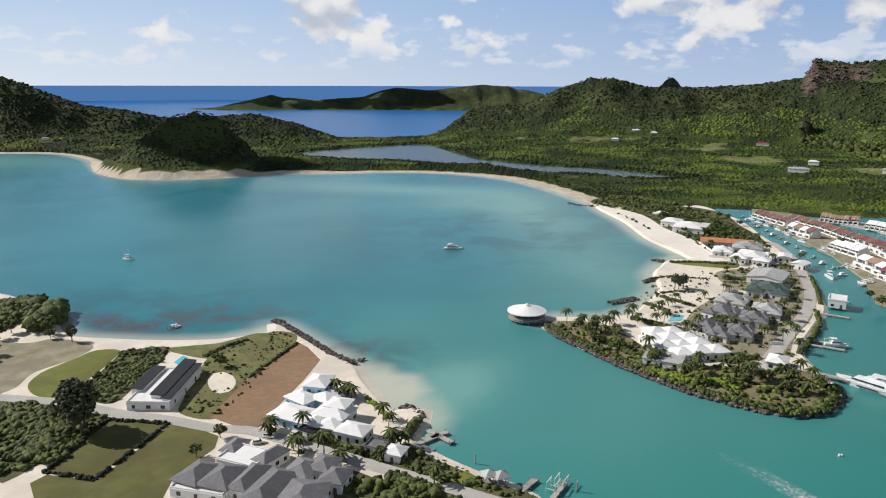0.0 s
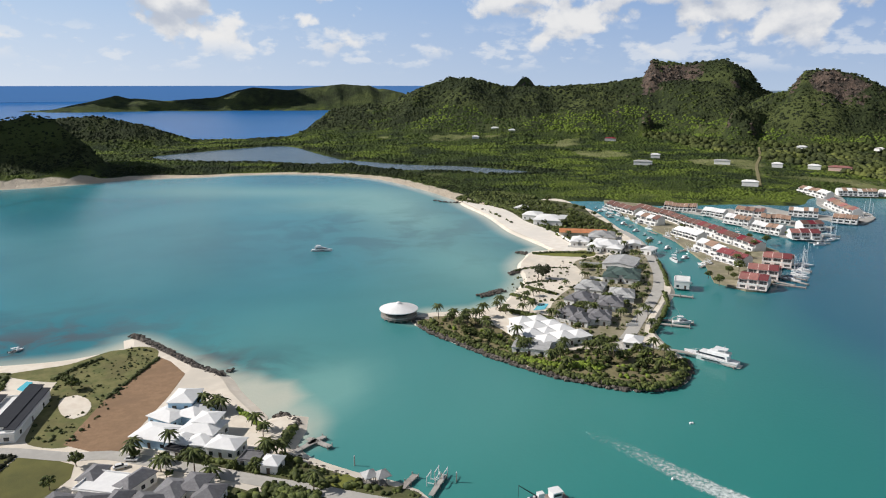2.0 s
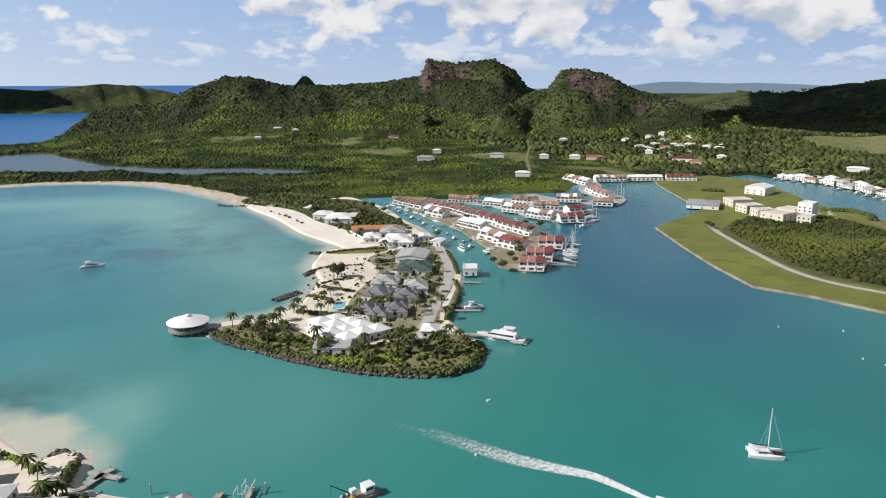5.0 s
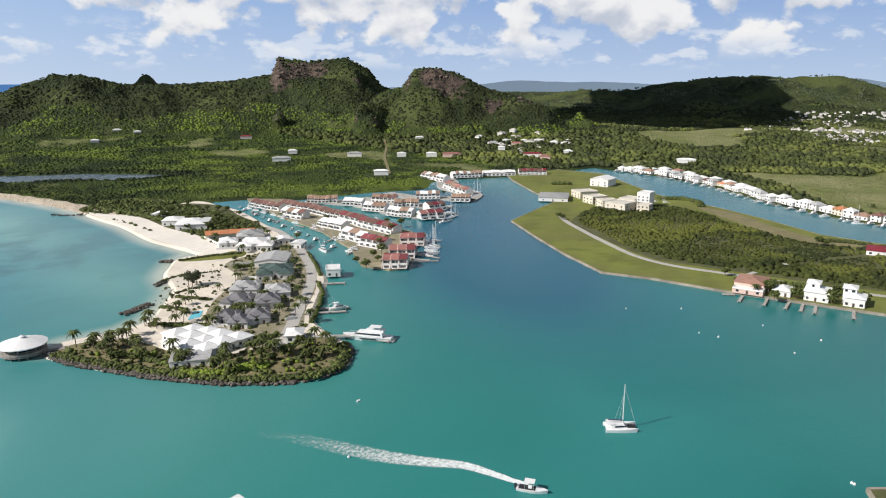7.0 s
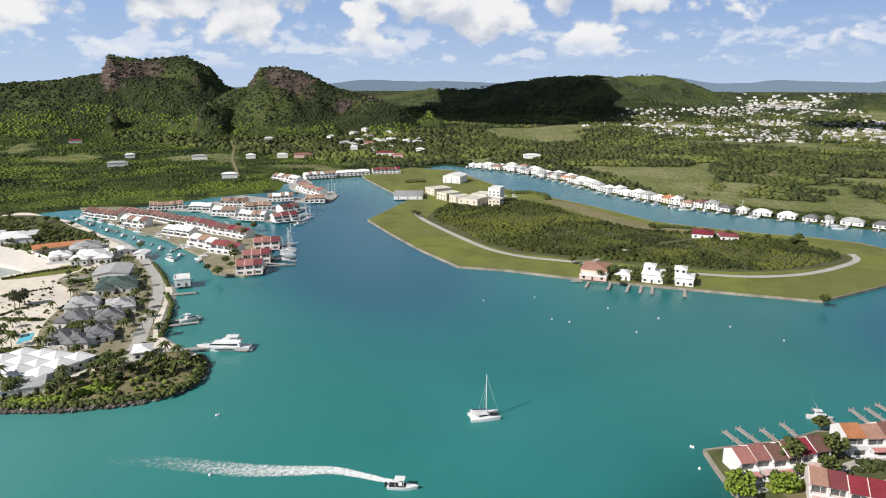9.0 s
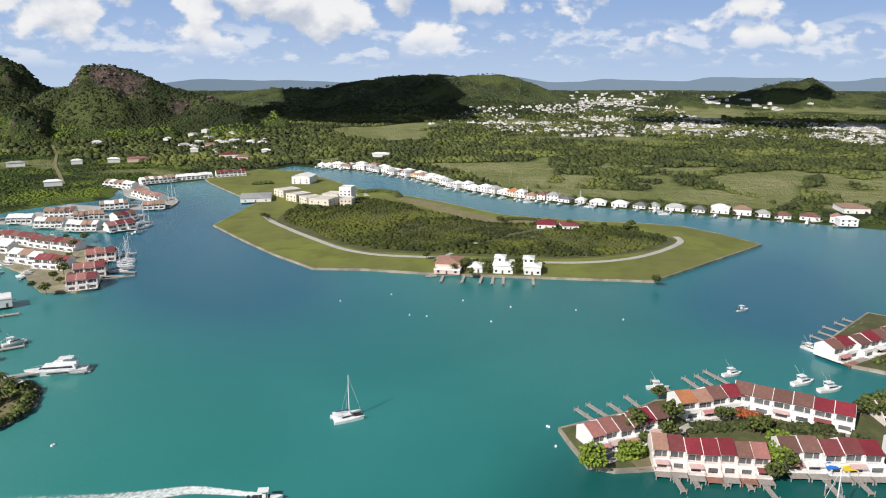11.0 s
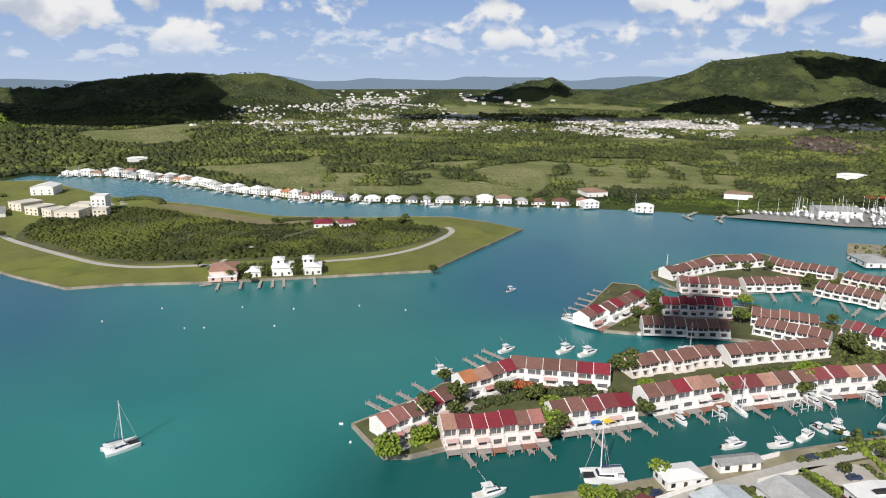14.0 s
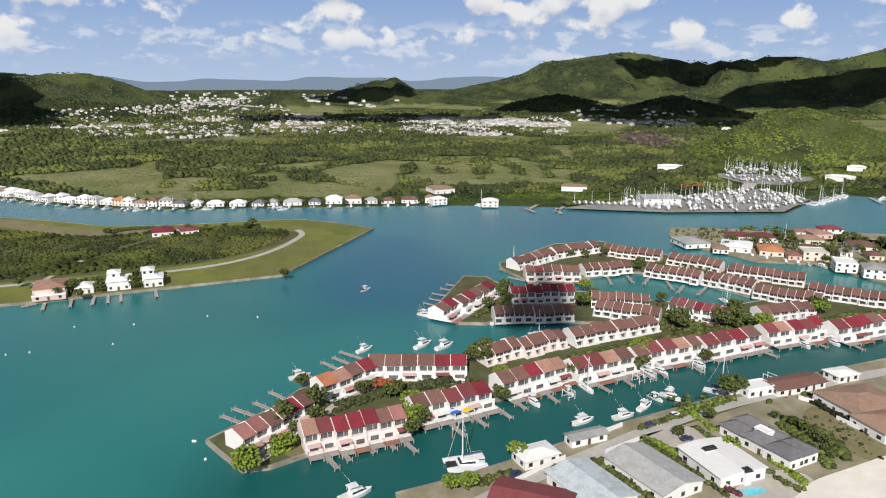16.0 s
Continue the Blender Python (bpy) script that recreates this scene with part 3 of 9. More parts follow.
# ---- water ----
def water_material():
    m = bpy.data.materials.new("sea_water")
    m.use_nodes = True
    t = m.node_tree
    b = t.nodes["Principled BSDF"]
    where = node(t, "ShaderNodeNewGeometry").outputs["Position"]
    broad = ramp(t, noisy(t, 0.006, 3.0, 0.5, where, 0.6), 0.3, 0.7)
    green = mix(t, broad, (0.022, 0.190, 0.172), (0.034, 0.225, 0.205))
    teal = mix(t, broad, (0.018, 0.165, 0.208), (0.036, 0.220, 0.262))
    # darker water away from the sun's glitter, put into the base colour
    green = mix(t, share(t, "off_glitter"), green, mix(t, broad, (0.012, 0.140, 0.141), (0.020, 0.173, 0.171)))
    # sky reflection on the far harbour water, put in as a bluish base colour
    green = mix(t, calc(t, "MULTIPLY", share(t, "back"), 0.65), green, (0.038, 0.160, 0.205))
    green = mix(t, share(t, "canal"), green, (0.009, 0.098, 0.092))
    col = mix(t, share(t, "bay"), green, teal)
    # deep water, with cloud shade off the villas put into the same colour
    col = mix(t, share(t, "deep"), col, (0.008, 0.106, 0.165))
    col = mix(t, share(t, "far"), col, (0.018, 0.130, 0.360))
    col = mix(t, share(t, "pond"), col, (0.050, 0.085, 0.105))
    spots = calc(t, "MULTIPLY", share(t, "weed"), ramp(t, noisy(t, 0.022, 4.0, 0.6, where, 0.4), 0.42, 0.62))
    col = mix(t, share(t, "shoal"), col, (0.16, 0.36, 0.33))
    col = mix(t, calc(t, "MULTIPLY", spots, 0.5), col, (0.035, 0.105, 0.125))
    col = mix(t, calc(t, "MULTIPLY", share(t, "wrack"), ramp(t, noisy(t, 0.05, 4.0, 0.6, where, 0.5), 0.38, 0.6)), col, (0.085, 0.080, 0.085))
    col = mix(t, ramp(t, share(t, "shallow"), 0.45, 1.0), col, (0.50, 0.52, 0.43))
    t.links.new(col, b.inputs["Base Color"])
    b.inputs["Roughness"].default_value, b.inputs["IOR"].default_value, b.inputs["Specular IOR Level"].default_value = 0.26, 1.33, 0.5
    t.links.new(calc(t, "MULTIPLY_ADD", share(t, "far"), -0.45, 0.5), b.inputs["Specular IOR Level"])
    n = node(t, "ShaderNodeBump", Strength=0.35, Distance=0.25)
    t.links.new(noisy(t, 0.5, 4.0, 0.6, where), n.inputs["Height"])
    t.links.new(n.outputs[0], b.inputs["Normal"])
    return m


WATER = water_material()

# outlines of the lower, built-up land, in plan
SPIT = curve_through([(51, 339), (58, 320), (67, 304), (78, 286), (89, 271), (100, 258), (114, 248), (124, 242), (136, 240), (147, 244), (155, 254), (159, 266), (159, 280), (163, 302), (173, 317), (191, 341), (206, 361), (215, 385), (222, 406), (238, 444), (246, 472), (252, 504), (253, 533), (258, 568), (264, 612), (260, 649), (252, 690), (180, 720), (153, 690), (161, 608), (162, 541), (169, 504), (173, 472), (157, 469), (148, 454), (137, 434), (132, 406), (128, 394), (112, 368), (100, 352), (80, 346), (60, 347)], 5)
POINT = curve_through([(-420, 470), (-300, 405), (-240, 375), (-207, 345), (-185, 318), (-158, 312), (-129, 310), (-103, 313), (-82, 325), (-85, 335), (-68, 315), (-53, 296), (-40, 283), (-34, 267), (-26, 250), (-19, 237), (-12, 241), (-8, 240), (-9, 231), (-12, 221), (-7, 210), (4, 200), (11, 194.5), (20, 189), (25, 184), (30, 171), (34, 150), (36, 110), (30, 40), (-20, -40), (-150, -120), (-420, -120)], 5)
VILLA_QUAY = [(294, 656), (279, 558), (279, 497), (263, 421), (242, 374), (250, 354), (259, 350), (279, 368), (314, 406), (332, 437), (329, 468), (331, 518), (337, 578), (331, 640), (300, 672)]
GREEN_ISLAND = [(604, 593), (553, 508), (530, 459), (424, 417), (392, 358), (368, 310), (349, 263), (361, 235), (370, 194), (392, 126), (413, 64), (543, 10), (568, 41), (584, 70), (583, 104), (574, 136), (569, 185), (568, 221), (599, 285), (616, 329), (641, 415), (663, 450), (687, 488), (735, 560), (720, 640), (640, 640)]
VILLA_QUARTER = [(214, 62), (206, 56), (195, 47), (196, 39), (204, 26), (212, 0), (222, -12), (238, -42), (248, -66), (259, -100), (273, -143), (282, -180), (291, -232), (300, -330), (330, -400), (338, -267), (369, -238), (399, -213), (444, -184), (484, -154), (478, -119), (428, -71), (417, -70), (392, -80), (392, -114), (401, -152), (374, -180), (348, -196), (341, -200), (331, -172), (346, -138), (364, -107), (373, -67), (398, -58), (401, -45), (333, -19), (328, -23), (320, -32), (318, -46), (322, -53), (316, -90), (314, -101), (303, -125), (304, -81), (286, -42), (272, -30), (272, 6), (266, 18), (250, 36), (238, 42)]
FAR_QUAY = [(498, -212), (471, -207), (452, -224), (420, -239), (410, -275), (365, -287), (340, -330), (420, -400), (466, -362), (499, -309), (517, -273), (527, -225)]
ROAD_SHORE = [(178, 1), (184, -16), (193, -36), (202, -54), (216, -84), (233, -128), (248, -171), (259, -208), (285, -300), (150, -330), (95, -200), (110, -60), (150, 0)]

spit_west = SPIT[int(len(SPIT) * 0.58):]
point_beach = [p for p in POINT if p[1] > 225 and p[0] > -230]
WX = spread(-900, 1000, 12, -4900, 4900, 100)
WY = spread(-700, 1500, 12, -4900, 4900, 100)
wx, wy = np.meshgrid(WX, WY)


def blob(x, y, rx, ry, turn=0.0):
    c, s = math.cos(turn), math.sin(turn)
    dx, dy = wx - x, wy - y
    return np.exp(-((dx * c + dy * s) / rx) ** 2 - ((dy * c - dx * s) / ry) ** 2)


sandy = np.minimum(np.minimum(gap(bay_line, wx, wy, False), gap(spit_west, wx, wy, False)), gap(point_beach, wx, wy, False))
shares = {
    "shallow": np.clip(np.maximum(1 - sandy / 32, 1.5 * blob(-23, 266, 29, 16, -0.82)), 0, 1),
    "far": np.clip((wy - 1330 + 0.25 * wx) / 120, 0, 1) * (wx < 900),
    "pond": np.clip((np.maximum(within(POND, wx, wy), within(LAGOON, wx, wy)) + 60) / 30, 0, 1) * (wy > 880),
    # where the painted sky reflection lies
    "back": np.clip((wx - 420) / 130, 0, 1) * (wy < 700),
    "canal": np.clip((75 - np.maximum(gap(VILLA_QUARTER, wx, wy), gap(ROAD_SHORE, wx, wy))) / 30, 0, 1),
    "bay": np.clip((wy - 0.9 * wx - 150) / 300, 0, 1),
    # the last two spots paint the cloud shade off the villas
    "deep": np.clip(1.2 * blob(390, 400, 85, 150, -0.6) + 1.0 * blob(300, 290, 65, 110, -0.5) + 0.8 * blob(470, 560, 60, 80) + 0.9 * blob(470, 0, 60, 40) + 0.7 * blob(540, -120, 90, 90) + 0.5 * blob(-60, 520, 90, 60) + 1.1 * blob(405, -2, 55, 42, -0.6) + 0.7 * blob(365, -20, 40, 50), 0, 1),
    "shoal": np.clip(0.8 * blob(85, 640, 45, 120, 0.2) + 0.9 * blob(-20, 790, 150, 45, -0.25) + 0.8 * blob(30, 700, 70, 40) + 0.8 * blob(-760, 1060, 260, 120) + 0.35 * blob(-20, 300, 40, 70) + 0.28 * blob(60, 250, 130, 70, 0.4) + 0.22 * blob(-40, 540, 160, 150) + 0.2 * blob(60, 370, 60, 60) + 0.5 * blob(110, 430, 40, 90, 0.3) + 1.3 * blob(-4, 256, 15, 32, -0.6), 0, 1),
    "off_glitter": np.clip((0.8 * wx - wy + 60) / 260, 0, 1),
    "wrack": np.clip(blob(-170, 335, 60, 14, -0.1) + 1.2 * blob(-38, 297, 26, 9, -0.9) + 0.6 * blob(-120, 350, 50, 25), 0, 1),
    "weed": np.clip(blob(60, 560, 120, 120) + blob(-170, 370, 60, 50) + blob(-20, 300, 25, 18), 0, 1),
}
sea = sheet("sea", WX, WY, np.zeros(wx.shape), WATER, shares)
tagged(sea, "turquoise bay and harbour water turning deep blue offshore", "water", "", "structure")
# upright sea strip that glows; daylight on far water is put into emission
GLOWING_SEA = bpy.data.materials.new("glowing_distant_sea")
GLOWING_SEA.use_nodes = True
glow_sea = GLOWING_SEA.node_tree.nodes["Principled BSDF"]
glow_sea.inputs["Base Color"].default_value, glow_sea.inputs["Roughness"].default_value = (0.02, 0.06, 0.14, 1), 1.0
glow_sea.inputs["Emission Color"].default_value, glow_sea.inputs["Emission Strength"].default_value = (0.085, 0.21, 0.46, 1), 0.8
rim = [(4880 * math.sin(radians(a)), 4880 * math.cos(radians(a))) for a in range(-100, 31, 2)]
piece("backdrop", ([(x, y, z) for z in (-5, 93) for x, y in rim], [(i, i + 1, len(rim) + i + 1, len(rim) + i) for i in range(len(rim) - 1)]), GLOWING_SEA, "glowing backdrop of distant blue open sea below the horizon", "sea")

# blue-grey haze is put into the colour and glow of this hill backdrop
HAZY_LAND = bpy.data.materials.new("glowing_hazy_land")
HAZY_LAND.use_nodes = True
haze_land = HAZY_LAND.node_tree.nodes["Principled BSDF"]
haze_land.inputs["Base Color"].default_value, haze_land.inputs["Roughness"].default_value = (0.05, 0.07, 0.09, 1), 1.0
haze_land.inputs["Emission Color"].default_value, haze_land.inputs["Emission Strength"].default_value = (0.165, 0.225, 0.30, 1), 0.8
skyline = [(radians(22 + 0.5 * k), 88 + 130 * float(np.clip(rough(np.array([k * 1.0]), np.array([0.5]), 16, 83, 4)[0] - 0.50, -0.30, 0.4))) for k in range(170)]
piece("backdrop", ([(4860 * math.sin(a), 4860 * math.cos(a), 20) for a, _ in skyline] + [(4860 * math.sin(a), 4860 * math.cos(a), h) for a, h in skyline], [(i, i + 1, 171 + i, 170 + i) for i in range(169)]), HAZY_LAND, "glowing haze-blue backdrop of distant hills along the horizon", "hills")

QUAY = ((0.0, -3.0),)
SHELVING = ((3.0, 0.9), (9.0, -0.1), (16.0, -1.5))
piece("ground_spit", slab(SPIT, 1.3, ((1.0, 0.7), (2.6, -0.15), (8.0, -1.5))), SAND, "long pale sand spit with houses between bay and harbour", "ground")
piece("ground_point", slab(POINT, 1.4, ((1.5, 0.9), (5.0, -0.1), (12.0, -1.5))), SAND, "sandy point with lawns, road and villas", "ground")
piece("ground_villa_quay", slab(VILLA_QUAY, 1.2, QUAY), COURT, "low quay land under terraced villas", "quay")
for name, line, wide in (("pier_one", [(338, 620), (360, 596), (372, 564), (372, 524), (376, 490), (395, 470)], 24), ("pier_two", [(388, 600), (392, 576), (412, 525), (424, 500)], 22), ("pier_three", [(428, 610), (438, 565), (456, 549), (468, 516)], 20), ("pier_four", [(560, 690), (540, 640), (510, 600), (494, 548), (462, 524)], 26)):
    piece("ground_" + name, strip(curve_through(line, 6, False), wide, 1.2, 3.5), CONCRETE, "narrow concrete quay with terraced villas", "quay")
piece("ground_green_island", slab(GREEN_ISLAND, 1.3, QUAY), ISLAND_GRASS, "flat mown green island in the harbour", "ground")
piece("ground_villa_quarter", slab(VILLA_QUARTER, 1.2, QUAY), ROUGH, "low quay land under rows of red-roofed villas", "ground")
piece("ground_far_quay", slab(FAR_QUAY, 1.2, QUAY), COURT, "low quay land with waterside houses", "ground")
piece("ground_east_quay", slab([(478.9, -302.9), (464.6, -330.1), (441.2, -343.3), (488.8, -378.6), (500.4, -346.6), (496.2, -324.2)], 1.2, QUAY), COURT, "low quay with a red-roofed house", "ground")
piece("ground_road_shore", slab(ROAD_SHORE, 1.3, QUAY), COURT, "canal shore with a road and low houses", "ground")

STAINED = surface("stained_quay_stone", (0.40, 0.36, 0.29), (0.22, 0.19, 0.145), 0.12, 0.9, patch=0.5, patch_scale=0.09)
for name, outline, part_of in (("kerb_island", GREEN_ISLAND, "pale concrete edge of the green island"), ("kerb_villas", VILLA_QUARTER, "pale concrete quay edge of the villas"), ("kerb_street", ROAD_SHORE[:9], "pale concrete canal edge")):
    line = outline + outline[:1] if name != "kerb_street" else outline
    piece(name, strip(line, 0.9, 1.42, 1.6), STAINED, part_of, "kerb")


# ---- terraced villas ----
def tiled(name, c1, c2):
    return surface(name, c1, c2, 1.2, 0.75, 0.3, 3.0, patch=0.25, patch_scale=0.3, vary=0.18)


ROOFS = {
    "b": tiled("brown_roof_tiles", (0.200, 0.102, 0.080), (0.140, 0.070, 0.057)),
    "m": tiled("maroon_roof_tiles", (0.235, 0.060, 0.062), (0.180, 0.042, 0.048)),
    "c": tiled("crimson_roof_sheets", (0.240, 0.028, 0.040), (0.190, 0.020, 0.032)),
    "p": tiled("rose_roof_tiles", (0.360, 0.160, 0.135), (0.290, 0.120, 0.105)),
    "s": tiled("salmon_roof_tiles", (0.400, 0.225, 0.165), (0.340, 0.185, 0.135)),
    "o": tiled("orange_roof_tiles", (0.560, 0.230, 0.105), (0.480, 0.190, 0.085)),
    "w": surface("white_roof_sheets", (0.800, 0.795, 0.775), (0.740, 0.735, 0.715), 0.6, 0.7, patch=0.07, patch_scale=0.3, vary=0.05),
    "g": tiled("grey_roof_shingles", (0.205, 0.200, 0.205), (0.150, 0.148, 0.155)),
    "l": tiled("light_grey_roof_sheets", (0.420, 0.420, 0.410), (0.350, 0.350, 0.345)),
    "n": tiled("green_roof_sheets", (0.075, 0.115, 0.100), (0.055, 0.090, 0.080)),
    "t": tiled("tan_roof_tiles", (0.360, 0.235, 0.165), (0.290, 0.185, 0.130)),
}
ROOF_WORDS = {"b": "brown", "m": "maroon", "c": "crimson", "p": "rose-pink", "s": "salmon", "o": "orange", "w": "white", "g": "dark grey", "l": "light grey", "n": "dark green", "t": "tan"}
FLAT = (0, 0, -400)


def villa_shapes():
    """The parts of one canal villa, 5 m wide and 9 m deep; its front looks along -y: a stepped terrace room, a balcony and a pitched roof between party walls."""
    wall = join(
        along_x([(0, 0), (9, 0), (9, 5.7), (5.2, 8.0), (0, 5.7)], 0.1, 5.0),
        along_x([(-0.5, 0), (9.15, 0), (9.15, 5.66), (5.2, 8.12), (-0.95, 5.5), (-0.95, 4.9), (-0.5, 4.2)], -0.1, 0.1),
        along_x([(-3.1, 0), (-0.5, 0), (-0.5, 3.6), (-1.6, 3.4), (-3.1, 2.6)], -0.08, 0.1),
        box(0.1, -2.9, 2.35, 5.0, 0, 2.6), box(0.1, -2.9, 0, 1.3, 0, 2.35), box(4.2, -2.9, 0, 5.0, 0, 2.35), box(1.3, -2.9, 1.9, 4.2, -2.6, 2.35),
        box(0.1, -0.55, 4.9, 5.0, 0, 5.3), box(0.1, -0.55, 2.6, 0.6, 0, 4.9), box(4.5, -0.55, 2.6, 5.0, 0, 4.9),
        box(0.1, -5.2, 0.05, 5.0, -2.9, 0.22), box(0.1, -5.2, 0.2, 0.3, -2.9, 0.95), box(2.2, -5.2, 0.2, 5.0, -5.05, 0.8),
    )
    roof = along_x([(-1.15, 5.40), (-1.15, 5.60), (5.2, 8.22), (9.5, 5.72), (9.5, 5.50), (5.2, 8.0)], 0.1, 4.9)
    balcony = join(box(0.1, -2.92, 2.55, 5.0, -2.72, 3.4), box(0.1, -2.75, 3.3, 0.25, -0.5, 3.4))
    windows = [box(1.3, -2.5, 0.15, 4.2, -2.4, 1.9), box(0.65, -0.08, 2.65, 2.9, 0.02, 4.85), box(3.1, -0.08, 2.65, 4.45, 0.02, 4.85)]
    return wall, roof, balcony, windows


def fin_villa_shapes():
    """The parts of one stepped villa: white party walls sweep down from the eaves like fins, with dark recesses between."""
    wall = join(
        along_x([(0, 0), (9, 0), (9, 5.6), (5.4, 7.4), (0, 5.0)], 0.1, 5.0),
        along_x([(-3.4, 0), (9.2, 0), (9.2, 5.58), (5.4, 7.52), (-0.9, 4.84), (-1.9, 3.3), (-3.4, 1.9)], -0.12, 0.12),
        box(0.12, -2.9, 0, 5.0, -2.75, 1.1), box(3.6, -1.4, 0, 5.0, 0, 2.5), box(1.0, -2.7, 0.05, 4.8, -1.5, 0.2),
    )
    roof = along_x([(-1.1, 4.68), (-1.1, 4.88), (5.4, 7.60), (9.5, 5.62), (9.5, 5.40), (5.4, 7.38)], 0.12, 4.88)
    balcony = join(box(0.12, -1.52, 2.65, 5.0, -1.36, 3.5), box(0.12, -1.5, 2.5, 5.0, 0, 2.72))
    windows = [box(0.4, -0.08, 0.15, 3.5, 0.02, 2.35), box(0.4, -0.08, 2.75, 2.5, 0.02, 4.4), box(2.8, -0.08, 2.75, 4.7, 0.02, 4.4)]
    return wall, roof, balcony, windows


# paler than the other panes: reflections are put into its base colour
VILLA_GLASS = surface("reflection_toned_glass", (0.115, 0.115, 0.115), (0.070, 0.074, 0.078), 0.5, 0.12, vary=0.25, gloss=0.7)
BLUSH = surface("blush_paint", (0.80, 0.72, 0.67), (0.74, 0.66, 0.61), 0.8, 0.7, patch=0.12, patch_scale=0.15)
VILLAS, PINK_WALLS = {}, {}
for style, (_wall, _roof, _balcony, _windows) in (("canal", villa_shapes()), ("fin", fin_villa_shapes())):
    white_wall, white_balcony = mesh("wall", _wall, WHITE), mesh("balcony", _balcony, WHITE)
    PINK_WALLS[style] = mesh("wall", _wall, BLUSH)
    window_meshes = [mesh("window", q, VILLA_GLASS) for q in _windows]
    words = "balcony and terrace" if style == "canal" else "sweeping party walls"
    for key in "bmcpsowt":
        v = thing("terraced_villa", f"white terraced villa with {ROOF_WORDS[key]} pitched roof and {words}", "house", "terraced villas", m=pose(*FLAT))
        front = part("wall", white_wall, None, v)
        part("roof", _roof, ROOFS[key], v, f"{ROOF_WORDS[key]} roof")
        part("balcony", white_balcony, None, v)
        for q in window_meshes:
            part("window", q, None, front)
        VILLAS[style, key] = v


row_rng = random.Random(4)


TERRACOTTA = surface("terracotta_paving", (0.34, 0.17, 0.12), (0.26, 0.13, 0.095), 0.8, 0.85, patch=0.25, patch_scale=0.3)
PATIO_PAVING = surface("grey_patio_slabs", (0.40, 0.37, 0.33), (0.30, 0.28, 0.25), 0.8, 0.85, patch=0.3, patch_scale=0.25)
_patio = join(box(0.15, -8.4, -0.12, 4.85, -5.22, 0.10), box(0.2, -8.3, -3.0, 0.5, -8.0, -0.12), box(4.5, -8.3, -3.0, 4.8, -8.0, -0.12))
PATIOS = [mesh("patio", _patio, m_) for m_ in (TERRACOTTA, PATIO_PAVING, TIMBER, TIMBER)]
_awning = along_x([(-5.0, 2.35), (-5.0, 2.45), (-2.92, 3.05), (-2.92, 2.95)], 0.5, 4.6)
AWNINGS = [mesh("awning", _awning, surface(k + "_awning_canvas", c1, tuple(0.85 * q for q in c1), 0.8, 0.8)) for k, c1 in (("rose", (0.52, 0.24, 0.22)), ("white", (0.72, 0.70, 0.66)), ("pink", (0.60, 0.42, 0.38)), ("maroon", (0.24, 0.075, 0.07)))]


def terrace(ax, ay, bx, by, n, colours, style="", blush=None):
    """A row of villas from a to b; the front is on the right hand of that line."""
    turn, wide = math.atan2(by - ay, bx - ax), math.dist((ax, ay), (bx, by)) / n
    style = style or ("fin" if colours in ("b", "w", "t") else "canal")
    blush = row_rng.random() < 0.15 if blush is None else blush
    step = 0.0
    for i in range(n):
        key = colours[i] if len(colours) >= n else row_rng.choice(colours)
        lift = row_rng.uniform(0, 1.4)
        step = row_rng.uniform(-1.2, 1.2) if i % 2 == 0 else step + row_rng.uniform(-0.3, 0.3)
        x, y = ax + (bx - ax) * i / n, ay + (by - ay) * i / n
        m = Matrix.Translation((x, y, 1.2)) @ Matrix.Rotation(turn, 4, "Z") @ Matrix.Translation((0, step + 1.2, 0)) @ Matrix.Diagonal((wide / 5, 0.92, 0.85 + lift / 11, 1))
        made = copy_thing(VILLAS[style, key], m)
        if blush:
            for o in made.children:
                if o.name.startswith("wall"):
                    o.data = PINK_WALLS[style]
            made["label"] = made["label"].replace("white", "blush-pink")
        if style == "canal" and y < 100:
            part("patio", row_rng.choice(PATIOS), None, made)
            if row_rng.random() < 0.4:
                part("awning", row_rng.choice(AWNINGS), None, made, "sloping canvas awning")


terrace(204, 48, 228, 27, 6, "ppbbcb")
terrace(203, 29, 214, -4, 7, "smcccbp")
terrace(220, -7, 232, -35, 5, "bbmmc")
terrace(241, 26, 258, 6, 4, "osbc")
terrace(259, 10, 256, -29, 6, "bbbbcc")
terrace(266, -38, 284, -77, 9, "b")
terrace(237, -40, 251, -69, 5, "bbcss")
terrace(284, -80, 300, -125, 8, "b")
terrace(248, -71, 258, -98, 4, "mmsb")
terrace(258, -100, 270, -133, 5, "bmmsb")
terrace(267, -133, 278, -163, 4, "mmcb")
terrace(279, -167, 288, -200, 5, "mscmc")
terrace(281, -200, 289, -230, 4, "mccb")
terrace(289, -230, 296, -262, 4, "mbcb")
terrace(321, -27, 364, -58, 7, "bcbcbbc")
terrace(316, -50, 317, -89, 8, "b")
terrace(348, -64, 348, -98, 8, "c")
terrace(338, -104, 330, -132, 7, "b")
terrace(324, -101, 308, -128, 7, "b")
terrace(324, -139, 305, -160, 7, "bccbmm")
terrace(306, -179, 313, -210, 6, "b")
terrace(411, -79, 434, -110, 6, "b")
terrace(437, -110, 452, -144, 6, "b")
terrace(443, -143, 422, -174, 8, "b")
terrace(388, -80, 387, -112, 6, "bmbbbb")
terrace(393, -117, 398, -148, 6, "b")
terrace(392, -153, 371, -177, 7, "b")
terrace(417, -177, 393, -200, 7, "b")
terrace(372, -180, 350, -197, 6, "b")
terrace(386, -201, 362, -235, 10, "b")
terrace(345, -195, 324, -220, 8, "b")
terrace(345, -226, 321, -254, 9, "b")
terrace(302, 607, 310, 564, 5, "b")
